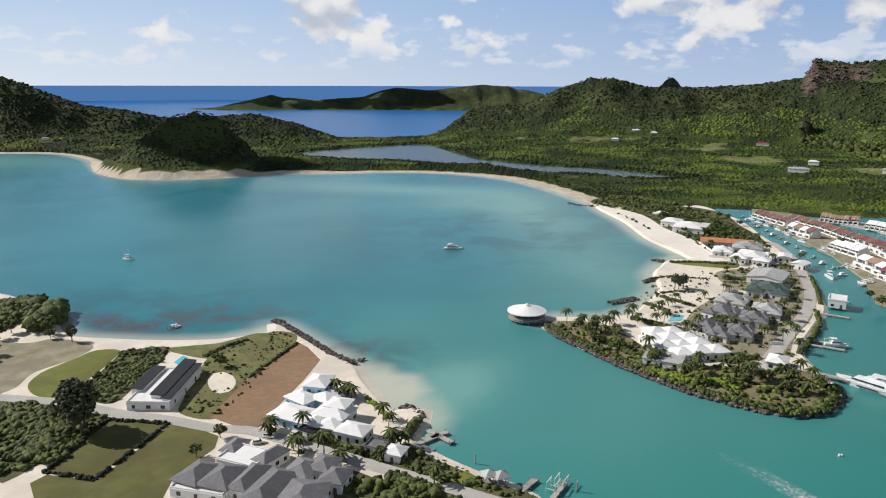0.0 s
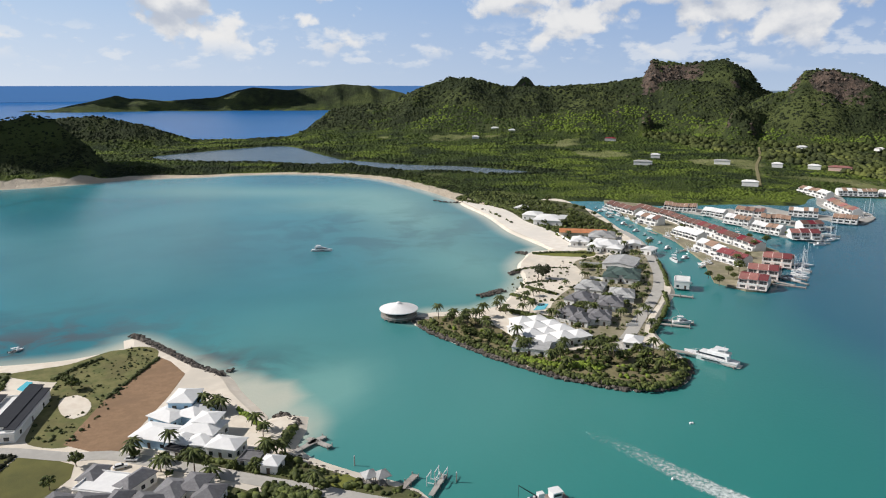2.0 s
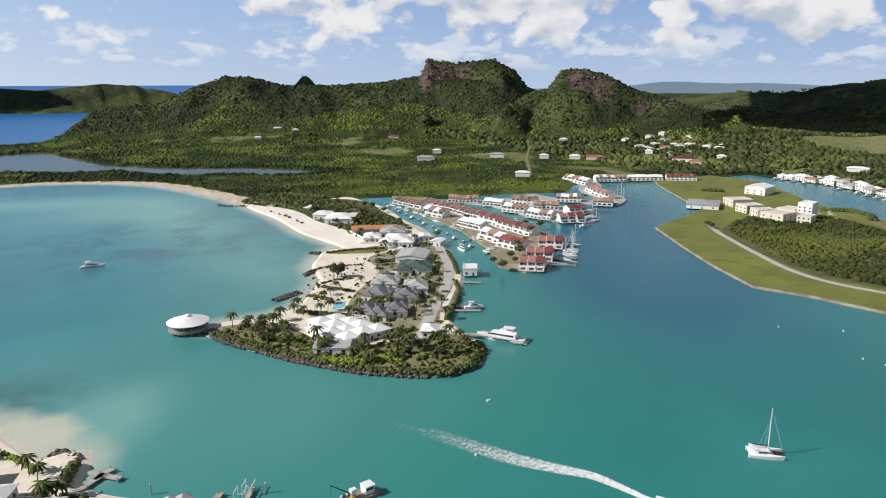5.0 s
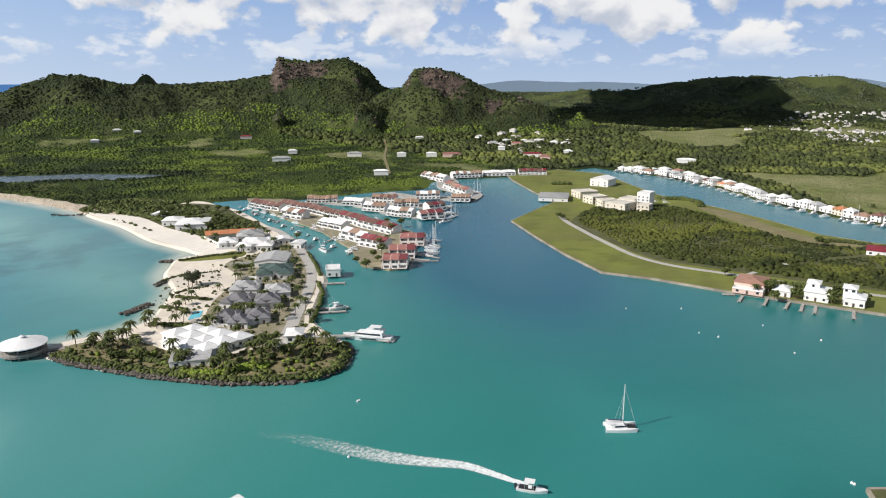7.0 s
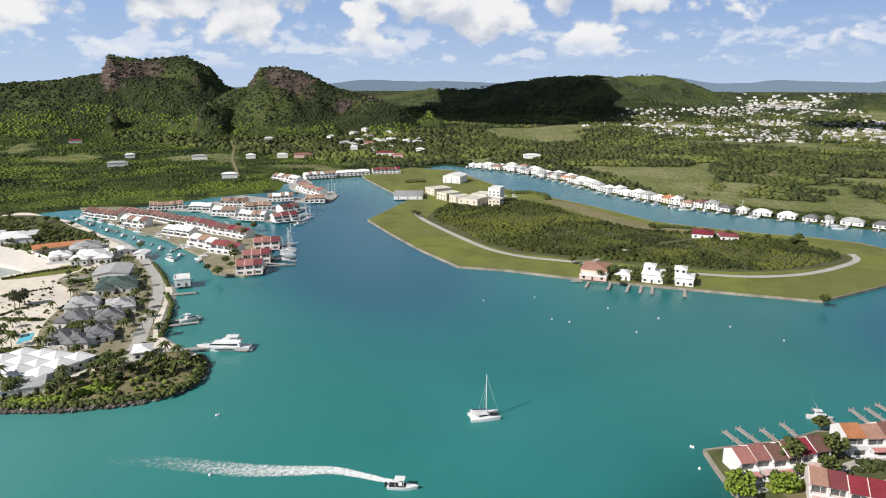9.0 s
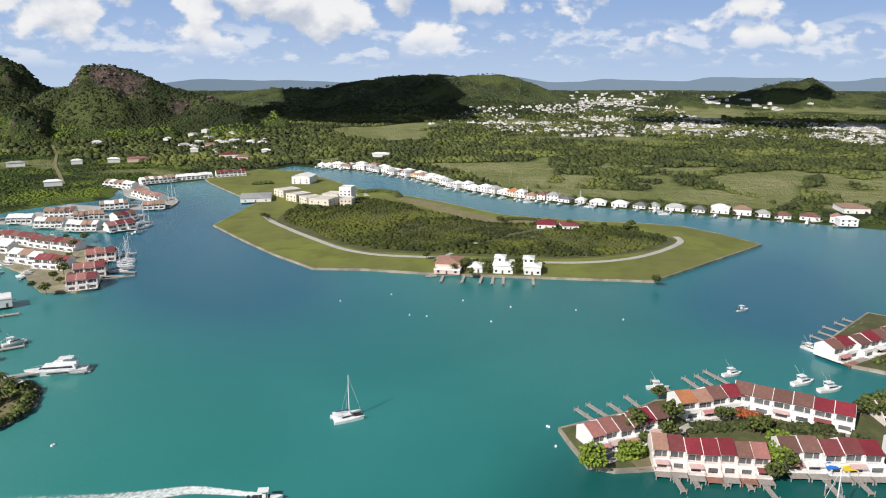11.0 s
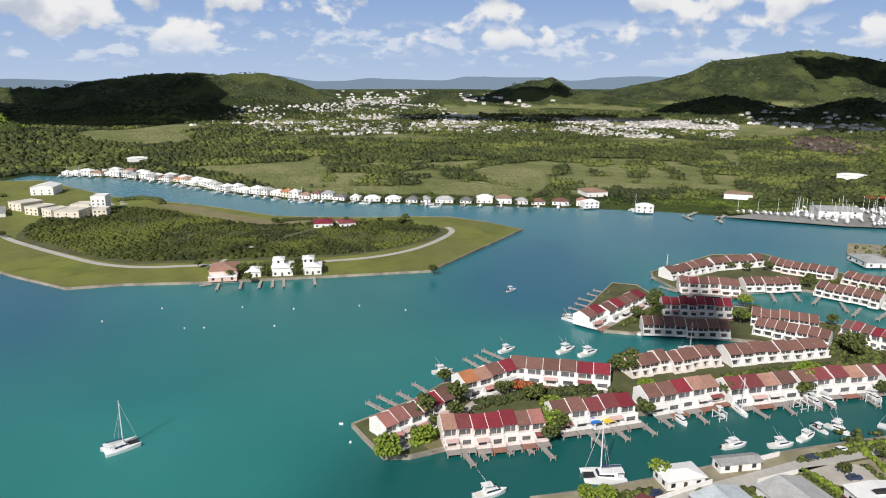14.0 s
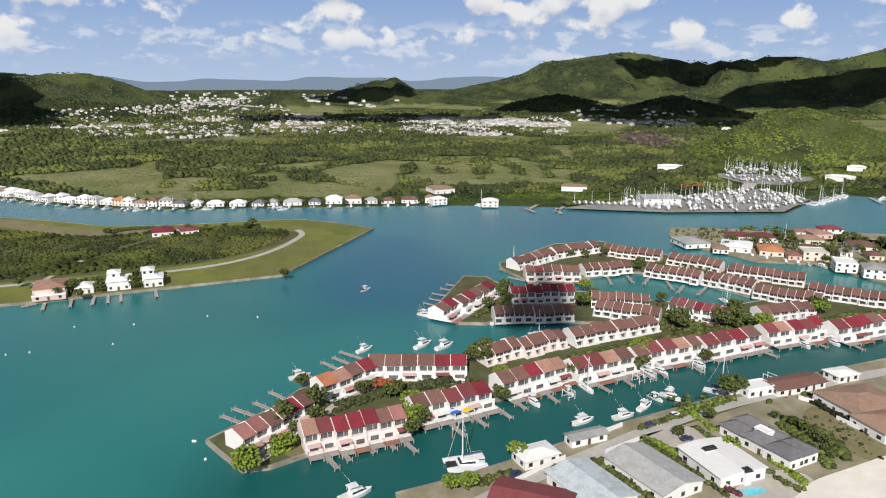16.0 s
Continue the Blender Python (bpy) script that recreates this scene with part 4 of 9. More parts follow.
terrace(310, 564, 312, 515, 6, "b")
terrace(312, 515, 313, 478, 5, "bm")
terrace(312, 478, 313, 439, 5, "bbcbc")
terrace(284, 629, 291, 586, 5, "b")
terrace(282, 564, 290, 538, 4, "wtwb")
terrace(285, 505, 289, 476, 4, "w")
terrace(277, 456, 280, 429, 3, "wtw")
terrace(273, 425, 279, 402, 4, "pmm")
for ax, ay, bx, by in ((249, 361, 261, 350), (268, 380, 282, 369), (296, 405, 310, 394)):
    terrace(ax, ay, bx, by, 3, "ppm", "canal", True)
    terrace(bx + 11, by + 12, ax + 11, ay + 12, 3, "pmm", "fin", True)
terrace(333, 608, 356, 590, 8, "t")
terrace(354, 576, 365, 559, 5, "w")
terrace(354, 541, 365, 522, 5, "wt")
terrace(357, 507, 368, 485, 6, "wt")
terrace(385, 573, 400, 553, 6, "bt")
terrace(386, 536, 405, 522, 6, "t")
terrace(431, 560, 450, 545, 6, "wt")
terrace(367, 470, 388, 464, 3, "pmm")
terrace(398, 497, 418, 497, 3, "cb")
terrace(535, 684, 532, 636, 6, "tw")
terrace(503, 602, 485, 545, 6, "tp")
terrace(448, 525, 461, 511, 4, "t")
terrace(560, 652, 596, 638, 8, "tw")
terrace(601, 640, 637, 619, 8, "w")
terrace(644, 621, 672, 599, 7, "cb")


# ---- detached houses ----
ROOFS["k"] = surface("black_roof_panels", (0.040, 0.040, 0.044), (0.028, 0.028, 0.032), 0.6, 0.55, patch=0.2, patch_scale=0.4)
ROOFS["e"] = surface("cream_roof_screed", (0.66, 0.62, 0.54), (0.58, 0.54, 0.46), 0.4, 0.85, patch=0.2, patch_scale=0.2)
ROOFS["v"] = tiled("pale_blue_roof_sheets", (0.60, 0.66, 0.68), (0.52, 0.58, 0.60))
PALE_BLUE = surface("pale_blue_paint", (0.40, 0.58, 0.72), (0.34, 0.52, 0.67), 0.7, 0.7, patch=0.1, patch_scale=0.15)
PANE = mesh("window", box(0, -0.05, 0, 1, 0.03, 1), GLASS)
DOOR = mesh("door", box(0, -0.06, 0, 1, 0.03, 1), surface("dark_door", (0.10, 0.075, 0.055), (0.07, 0.05, 0.04), 2.0, 0.5))


def roof_shape(kind, w, d, h, rise):
    if kind == "hip":
        return hip(0, 0, w, d, h, h + rise, 0.55)
    if kind == "gable" and w >= d:
        return along_x([(-0.6, h - 0.25), (-0.6, h - 0.05), (d / 2, h + rise), (d + 0.6, h - 0.05), (d + 0.6, h - 0.25), (d / 2, h + rise - 0.22)], -0.5, w + 0.5)
    if kind == "gable":
        s = along_x([(-0.6, h - 0.25), (-0.6, h - 0.05), (w / 2, h + rise), (w + 0.6, h - 0.05), (w + 0.6, h - 0.25), (w / 2, h + rise - 0.22)], -0.5, d + 0.5)
        return [(y, x, z) for x, y, z in s[0]], [q[::-1] for q in s[1]]
    if kind == "mono":
        return along_x([(-0.4, h), (-0.4, h + 0.2), (d + 0.4, h + rise + 0.2), (d + 0.4, h + rise)], -0.3, w + 0.3)
    parapet = join(box(0, 0, h + 0.16, w, 0.3, h + 0.6), box(0, d - 0.3, h + 0.16, w, d, h + 0.6), box(0, 0.3, h + 0.16, 0.3, d - 0.3, h + 0.6), box(w - 0.3, 0.3, h + 0.16, w, d - 0.3, h + 0.6))
    return join(box(-0.25, -0.25, h, w + 0.25, d + 0.25, h + 0.16), parapet)


def wall_shape(kind, w, d, h, rise):
    if kind == "gable" and w >= d:
        return along_x([(0, 0), (d, 0), (d, h), (d / 2, h + rise - 0.25), (0, h)], 0, w)
    if kind == "gable":
        s = along_x([(0, 0), (w, 0), (w, h), (w / 2, h + rise - 0.25), (0, h)], 0, d)
        return [(y, x, z) for x, y, z in s[0]], [q[::-1] for q in s[1]]
    if kind == "mono":
        return along_x([(0, 0), (d, 0), (d, h + rise), (0, h)], 0, w)
    return box(0, 0, 0, w, d, h - 0.02)


house_rng = random.Random(11)


def split_hips(x, y, turn, w, d, h, kind, rise, colour):
    """A large hipped house as a cluster: a raised middle and smaller hipped wings round it."""
    out = []
    for fx, fy, fw, fd, up, r in ((0.22, 0.18, 0.56, 0.62, 0.7, 1.15), (0.0, 0.0, 0.42, 0.46, 0.0, 0.8), (0.58, 0.04, 0.42, 0.44, -0.2, 0.8), (0.04, 0.56, 0.40, 0.42, 0.1, 0.8), (0.62, 0.54, 0.36, 0.44, -0.1, 0.75)):
        o = Matrix.Rotation(math.radians(turn), 2) @ Vector((fx * w, fy * d))
        out.append((x + o.x, y + o.y, turn, fw * w, fd * d, h + up, kind, rise * r, colour))
    return out


def house(label, *wings, z=1.25, panes=True):
    """A house of one or more wings: corner, turn, width, depth, eaves, kind of roof, rise and roof colour."""
    x, y, turn = wings[0][:3]
    if len(wings) == 1 and wings[0][6] == "hip" and 100 < x < 215 and y > 305 and wings[0][3] > 9:
        wings = split_hips(*wings[0])
    root = thing("house", label, "house", m=pose(x, y, z, 0, 0, turn))
    back = root.matrix_world.inverted()
    wall_paint = PALE_BLUE if "blue and" in label else PINK if "pink" in label else CREAM if "cream" in label or "orange" in label else WHITE
    for wx_, wy_, wt, w, d, h, kind, rise, colour in wings:
        m = back @ pose(wx_, wy_, z, 0, 0, wt)
        shell = part("wall", wall_shape(kind, w, d, h, rise), wall_paint, root)
        shell.matrix_basis = m
        part("roof", roof_shape(kind, w, d, h, rise), ROOFS[colour], root, f"{ROOF_WORDS.get(colour, 'pale')} roof").matrix_basis = m
        if not panes:
            continue
        for floor in range(max(1, int((h + 0.4) / 2.9))):
            sill, tall = 0.9 + 2.9 * floor, 1.35
            sides = ((w, 0, 0, 0), (d, math.pi / 2, w, 0), (d, -math.pi / 2, 0, d))
            for along, turn_, ox, oy in sides[:1] if x > 560 else sides:
                n = min(3, int(along / 3.2))
                for i in range(n):
                    s = (i + 0.5) * along / n - 0.75
                    f = Matrix.Translation((ox, oy, 0)) @ Matrix.Rotation(turn_, 4, "Z")
                    door = floor == 0 and i == n // 2 and turn_ == 0
                    p = f @ Vector((s, 0, 0))
                    g = Matrix.Translation((p.x, p.y, 0.1 if door else sill)) @ Matrix.Rotation(turn_, 4, "Z") @ Matrix.Diagonal((1.1 if door else house_rng.uniform(1.2, 1.7), 1, 2.1 if door else tall, 1))
                    ob = new("door" if door else "window", DOOR if door else PANE)
                    ob.parent = shell
                    ob.matrix_basis = g
    return root


# ---- houses ----
house("modern white villa with dark panel roofs and pool court", (-114.8, 247.5, 89, 21.9, 4.0, 4.3, "mono", 0.5, "k"), (-104.6, 241.9, 89, 34.4, 4.4, 4.4, "mono", 0.6, "k"), (-101.5, 240.3, 89, 33.5, 3.0, 3.9, "mono", 0.3, "k"), (-100.8, 238.3, 89, 31.6, 16.1, 3.2, "flat", 0.0, "w"))
house("pale blue and white villa with white hipped roofs", (-62.1, 228.9, -26, 14.6, 10.5, 3.6, "hip", 1.8, "w"), (-59.4, 243.7, -39, 10.8, 8.3, 3.6, "hip", 1.5, "w"), (-53.0, 246.9, -11, 8.6, 11.4, 6.5, "hip", 1.8, "w"), (-50.0, 242.4, -32, 8.6, 10.7, 3.8, "hip", 1.6, "w"))
house("large white villa with stepped white hipped roofs", (-49.0, 223.3, -29, 6.2, 7.5, 3.6, "hip", 1.3, "w"), (-46.5, 227.9, -23, 12.5, 10.4, 4.4, "hip", 2.2, "w"), (-43.6, 220.3, -19, 7.5, 8.4, 3.6, "hip", 1.4, "w"), (-36.4, 216.7, -23, 10.3, 8.0, 3.8, "hip", 1.6, "w"), (-42.0, 230.4, -17, 7.6, 7.8, 6.2, "hip", 1.4, "w"), (-49.8, 219.7, -30, 6.6, 4.6, 2.6, "flat", 0.0, "k"), (-25.9, 208.6, -22, 6.9, 6.0, 2.4, "flat", 0.0, "g"))
house("small white boathouse with hipped roof", (-18.6, 203.1, -21, 5.6, 5.8, 3.4, "hip", 1.5, "w"))
house("white villa with dark grey hipped roofs and veranda", (-80.5, 186.6, -23, 9.1, 12.1, 3.8, "hip", 2.2, "g"), (-72.4, 183.9, -17, 10.4, 12.9, 3.8, "hip", 2.6, "g"), (-62.8, 182.2, -17, 5.9, 14.1, 3.8, "hip", 1.8, "g"), (-59.5, 198.3, -34, 5.4, 10.5, 3.8, "hip", 1.8, "g"), (-71.4, 204.1, -19, 5.2, 8.5, 3.6, "hip", 1.5, "g"), (-79.8, 183.2, -13, 17.1, 4.5, 2.9, "flat", 0.0, "w"), (-71.1, 198.7, -22, 14.1, 10.5, 3.5, "flat", 0.0, "w"))
house("grey-roofed villa with several hipped wings", (-58.1, 175.7, -20, 9.4, 19.0, 3.8, "hip", 2.4, "g"), (-48.5, 189.8, -21, 8.5, 10.3, 3.8, "hip", 2.0, "g"), (-41.3, 192.4, -20, 7.2, 8.7, 4.2, "hip", 1.8, "g"), (-36.8, 186.2, -16, 7.4, 8.5, 3.8, "hip", 2.0, "g"), (-47.3, 170.7, -8, 12.5, 16.6, 3.8, "hip", 2.4, "g"))
house("sprawling white-roofed seaside villa", (101.7, 285.2, 12, 9.3, 9.5, 3.4, "hip", 1.8, "w"), (109.9, 286.9, 12, 9.3, 9.5, 3.7, "hip", 2.3, "w"), (118.0, 288.5, 12, 9.3, 9.5, 3.4, "hip", 1.8, "w"), (96.6, 292.9, 12, 9.3, 9.5, 3.7, "hip", 2.3, "w"), (104.7, 294.5, 12, 9.3, 9.5, 3.4, "hip", 1.8, "w"), (112.9, 296.2, 12, 9.3, 9.5, 3.7, "hip", 2.3, "w"), (93.9, 301.0, 12, 9.3, 9.5, 3.4, "hip", 1.8, "w"), (102.0, 302.7, 12, 9.3, 9.5, 3.7, "hip", 2.3, "w"), (110.2, 304.3, 12, 9.3, 9.5, 3.4, "hip", 1.8, "w"), (97.6, 310.5, 12, 9.3, 9.5, 3.7, "hip", 2.3, "w"), (105.7, 312.1, 12, 9.3, 9.5, 3.4, "hip", 1.8, "w"), (86.5, 284.1, -28, 16.1, 10.3, 3.0, "mono", 0.5, "l"))
house("dark grey hipped house among tall palms", (121.3, 325.8, -48, 10.8, 13.8, 3.4, "hip", 2.0, "g"))
house("dark grey hipped house among tall palms", (124.9, 314.4, -39, 9.5, 12.5, 3.4, "hip", 1.8, "g"))
house("dark grey hipped house among tall palms", (133.4, 313.8, -27, 12.1, 15.3, 3.4, "hip", 2.0, "g"))
house("dark grey hipped house among tall palms", (134.5, 346.6, -45, 14.1, 17.5, 3.6, "hip", 2.0, "g"))
house("dark grey hipped house among tall palms", (148.0, 333.0, -27, 13.1, 16.5, 3.6, "hip", 2.0, "g"))
house("light grey hipped beach house", (147.9, 365.3, -36, 15.2, 18.7, 3.6, "hip", 1.8, "l"))
house("light grey hipped beach house", (160.0, 346.5, -27, 14.0, 17.4, 3.6, "hip", 1.8, "l"))
house("dark green roofed bungalow", (173.0, 383.3, -30, 21.1, 25.2, 4.0, "hip", 2.2, "n"))
house("long light grey roofed bungalow", (186.0, 413.7, -36, 19.8, 23.8, 4.0, "gable", 1.6, "l"))
house("white hipped beach house", (194.8, 461.6, -36, 24.3, 28.8, 4.0, "hip", 2.0, "w"))
house("light grey hipped beach house", (208.4, 490.3, -23, 19.8, 23.7, 4.0, "hip", 2.0, "l"))
house("long orange tiled beach house", (192.7, 510.8, -19, 36.0, 11.6, 4.0, "gable", 2.0, "o"))
house("white hipped beach house", (189.4, 478.4, -23, 12.8, 16.1, 4.0, "hip", 1.8, "w"))
house("large white hipped house among trees", (187.7, 561.7, -29, 24.4, 28.9, 4.5, "hip", 2.4, "w"), (185.3, 585.8, -34, 14.5, 17.9, 4.5, "hip", 2.0, "w"))
house("small white hut among trees", (191.2, 630.2, -41, 9.8, 12.8, 3.0, "hip", 1.2, "w"))
house("white boathouse beside the road", (228.2, 464.0, -23, 8.6, 11.4, 3.6, "gable", 1.0, "w"))
house("white boathouse beside the road", (229.1, 447.0, -50, 8.1, 10.9, 3.6, "gable", 1.0, "w"))
house("white hipped boathouse at the jetty", (137.9, 279.7, -34, 7.5, 10.2, 3.6, "hip", 1.6, "w"))
house("white canopy over a boat lift", (209.6, 364.4, -31, 8.7, 11.5, 4.5, "flat", 0.0, "w"))
house("two-storey pink waterside house with salmon roof", (376.4, 190.5, -73, 15.7, 19.2, 5.0, "hip", 2.4, "s"), (370.4, 188.3, -73, 16.1, 8.9, 2.6, "flat", 0.0, "w"))
house("small white waterside house", (382.3, 170.9, -73, 9.1, 12.0, 3.4, "hip", 1.8, "w"))
house("tall white waterside house with round-topped tower", (392.0, 156.8, -72, 6.3, 8.9, 8.6, "hip", 1.2, "w"), (386.9, 155.9, -73, 12.1, 15.3, 5.2, "hip", 1.5, "w"))
house("tall white waterside house with round-topped tower", (397.1, 140.0, -73, 6.4, 9.0, 8.6, "hip", 1.2, "w"), (392.4, 137.6, -73, 10.0, 13.0, 5.0, "hip", 1.5, "w"))
house("white house with red hipped roof in scrub", (524.4, 173.5, -73, 15.1, 18.6, 3.6, "hip", 2.0, "c"))
house("white house with red hipped roof in scrub", (528.2, 153.3, -63, 12.9, 16.2, 3.6, "hip", 2.0, "m"))
house("cream three-storey hotel block with flat roof", (564.2, 468.4, -112, 19.2, 20.7, 6.8, "flat", 0.0, "e"))
house("cream three-storey hotel block with flat roof", (545.5, 438.3, -106, 16.6, 18.0, 6.8, "flat", 0.0, "e"))
house("cream three-storey hotel block with flat roof", (538.7, 417.2, -120, 17.6, 16.7, 6.8, "flat", 0.0, "e"))
house("cream two-storey hotel block with flat roof", (528.4, 398.4, -84, 21.0, 22.5, 7.0, "flat", 0.0, "e"))
house("cream three-storey hotel block with flat roof", (556.4, 403.1, -81, 16.1, 17.5, 7.2, "flat", 0.0, "e"))
house("cream hotel wing with flat roof", (542.5, 373.3, -73, 11.4, 12.9, 6.4, "flat", 0.0, "e"))
house("tall white hotel tower with flat roof", (560.4, 385.9, -73, 12.1, 15.3, 14.0, "flat", 0.0, "w"))
house("large white gabled hall beside canal", (638.0, 502.9, -73, 21.3, 25.5, 8.0, "gable", 2.5, "w"))
house("low light grey pavilion by the water", (515.2, 469.4, -51, 28.9, 33.8, 4.0, "hip", 2.0, "l"))
house("white two-storey canal house", (640.0, -44.5, -73, 14.0, 11.0, 5.6, "hip", 2.4, "w"))
house("tan roofed canal house", (703.5, -51.0, -73, 22.0, 26.3, 5.0, "hip", 2.5, "t"))
house("white two-storey canal house with open decks", (627.1, -88.3, -96, 15.0, 11.0, 5.8, "hip", 2.4, "w"))
house("low red-roofed house beside the canal road", (163.9, -22.5, -116, 21.6, 16.0, 3.6, "gable", 2.0, "m"))
house("house with pale blue-white sheet roof", (179.5, -43.1, -156, 21.4, 14.8, 3.8, "gable", 1.6, "v"))
house("long grey gabled house with white walls", (187.0, -62.7, -156, 23.9, 15.5, 3.6, "gable", 1.8, "l"))
house("modern white house with flat white roof and pool", (189.6, -87.2, -165, 18.6, 16.4, 4.0, "gable", 0.7, "w"), (186.0, -93.0, -165, 1.6, 4.0, 5.0, "flat", 0.0, "k"), (174.5, -99.5, -165, 2.0, 2.2, 4.5, "flat", 0.0, "k"))
house("grey-roofed house of clustered hips with white courtyard", (203.3, -107.3, -158, 9.6, 7.2, 3.6, "hip", 2.1, "g"), (205.4, -112.5, -158, 9.6, 7.2, 4.1, "hip", 2.1, "g"), (195.5, -110.5, -158, 9.6, 7.2, 3.9, "hip", 2.1, "g"), (197.6, -115.6, -158, 9.6, 7.2, 3.6, "hip", 2.1, "g"), (187.7, -113.6, -158, 9.6, 7.2, 4.1, "hip", 2.1, "g"), (189.8, -118.8, -158, 9.6, 7.2, 3.9, "hip", 2.1, "g"), (196.2, -115.1, -158, 5.0, 3.0, 5.6, "flat", 0.0, "w"))
house("long brown-roofed house with white walls", (223.7, -152.7, -169, 19.9, 23.9, 4.0, "hip", 2.4, "t"), (205.3, -154.3, -170, 14.2, 17.6, 4.0, "hip", 2.4, "t"))
house("small white boathouse at the canal", (186.3, -38.1, -70, 12.2, 8.0, 3.2, "hip", 1.0, "w"))
house("small white boathouse at the canal", (198.0, -55.7, -73, 13.4, 4.6, 3.0, "gable", 0.8, "l"))
house("small white boathouse at the canal", (227.4, -130.0, -77, 12.0, 7.0, 3.2, "flat", 0.0, "w"))
house("small brown-roofed boathouse at the canal", (227.7, -141.8, -79, 10.9, 9.8, 3.0, "gable", 1.0, "b"))
house("small white boathouse at the canal", (230.2, -152.8, -73, 12.1, 9.1, 3.0, "gable", 1.0, "b"))
house("small white boathouse at the canal", (236.8, -171.5, -77, 10.3, 7.4, 3.0, "hip", 0.8, "w"))
house("waterside house with grey hipped roof", (455.2, -206.4, -84, 18.4, 22.2, 3.6, "hip", 2.4, "l"))
house("waterside house with low white roof", (448.3, -227.4, -120, 19.6, 23.5, 3.6, "hip", 1.8, "w"))
house("waterside house with orange hipped roof", (433.5, -247.6, -113, 14.8, 18.3, 3.6, "hip", 2.2, "o"))
house("waterside house with red hipped roof", (476.7, -247.7, -105, 17.3, 15.4, 3.6, "hip", 2.0, "m"))
house("waterside house with maroon hipped roof", (469.4, -267.3, -95, 13.4, 16.8, 3.6, "hip", 2.0, "m"))
house("cream waterside house with tan roof and open terrace", (461.8, -292.6, -100, 17.2, 15.3, 3.6, "hip", 2.2, "t"))
house("two-storey cream waterside house with flat roof", (418.5, -268.9, -108, 15.3, 15.2, 5.4, "flat", 0.0, "e"))
house("two-storey white waterside house", (390.0, -272.0, -114, 12.2, 15.4, 5.6, "flat", 0.0, "w"))
house("two-storey waterside house with grey roof", (376.2, -280.5, -118, 12.6, 15.9, 5.6, "hip", 2.0, "l"))
house("waterside house with brown hipped roof", (438.9, -317.1, -107, 15.8, 19.4, 3.6, "hip", 2.0, "b"))
house("low white cottage at the water", (442.4, -219.4, -114, 9.9, 12.9, 3.2, "hip", 1.5, "t"))
house("low cream cottage with brown roof", (437.1, -281.5, -105, 9.7, 12.7, 3.2, "hip", 1.6, "b"))
house("low white cottage with pink roof", (420.2, -259.9, -106, 8.2, 11.0, 3.2, "hip", 1.6, "p"))
house("low white cottage with grey roof", (426.0, -299.5, -107, 7.5, 10.3, 3.2, "hip", 1.6, "l"))
house("low cream cottage with brown roof", (415.6, -312.7, -105, 8.8, 11.7, 3.2, "hip", 1.6, "b"))
house("pink waterside house with red roof", (477.0, -312.7, -95, 14.6, 18.0, 4.0, "hip", 1.6, "s"))
house("white waterside house with red tiled roofs on a quay", (485.1, -324.9, -100, 15, 12, 5.6, "hip", 2.2, "m"), (488.5, -304.0, -100, 12, 9, 3.2, "hip", 1.8, "p"))
house("long white boatyard shed", (625.7, -240.2, -95, 34.3, 27.7, 6.0, "gable", 2.0, "l"))


# ---- plants ----
def ball(level):
    bm = bmesh.new()
    bmesh.ops.create_icosphere(bm, subdivisions=level, radius=1.0)
    v = np.array([tuple(p.co) for p in bm.verts])
    f = np.array([[p.index for p in q.verts] for q in bm.faces])
    bm.free()
    return v, f


BALLS = {1: ball(1), 2: ball(2)}
BALLS[0] = (np.array([(1, 0, 0), (-0.5, 0.87, 0), (-0.5, -0.87, 0), (0.35, 0.6, 0.75), (-0.7, 0, 0.75), (0.35, -0.6, 0.75), (0, 0, -0.6)]), np.array([(3, 4, 5), (0, 3, 5), (0, 1, 3), (1, 4, 3), (1, 2, 4), (2, 5, 4), (2, 0, 5)]))


def clumps(places, sizes, seed, level=1, flat=0.8, ragged=0.3):
    """Many small leaf clumps in one mesh: ragged, each with its own turn and size."""
    rs = np.random.RandomState(seed)
    bv, bf = BALLS[level]
    n, k = len(places), len(bv)
    turn = rs.rand(n) * math.tau
    c, s = np.cos(turn)[:, None], np.sin(turn)[:, None]
    r = 1 + ragged * (rs.rand(n, k) * 2 - 1)
    x, y, z = bv[None, :, 0] * r, bv[None, :, 1] * r, bv[None, :, 2] * r
    wide = (sizes * (0.8 + 0.5 * rs.rand(n)))[:, None]
    v = np.stack([(x * c - y * s) * wide, (x * s + y * c) * sizes[:, None], z * sizes[:, None] * flat * (0.8 + 0.5 * rs.rand(n))[:, None]], 2) + np.asarray(places)[:, None, :]
    f = bf[None] + (np.arange(n) * k)[:, None, None]
    return v.reshape(-1, 3), f.reshape(-1, 3)


def fast_mesh(name, v, f, material, smooth=True):
    me = bpy.data.meshes.new(name)
    me.vertices.add(len(v))
    me.vertices.foreach_set("co", np.ascontiguousarray(v, np.float32).ravel())
    me.loops.add(f.size)
    me.loops.foreach_set("vertex_index", np.ascontiguousarray(f, np.int32).ravel())
    me.polygons.add(len(f))
    me.polygons.foreach_set("loop_start", np.arange(0, f.size, f.shape[1]))
    me.polygons.foreach_set("use_smooth", np.full(len(f), smooth))
    me.materials.append(material)
    me.update(calc_edges=True)
    return me


def thicket(name, label, places, sizes, material, seed, level=1, flat=0.8, ragged=0.3):
    v, f = clumps(np.asarray(places, float), np.asarray(sizes, float), seed, level, flat, ragged)
    return tagged(new(name, fast_mesh(name, v, f, material)), label, "plants", "", "stuff")


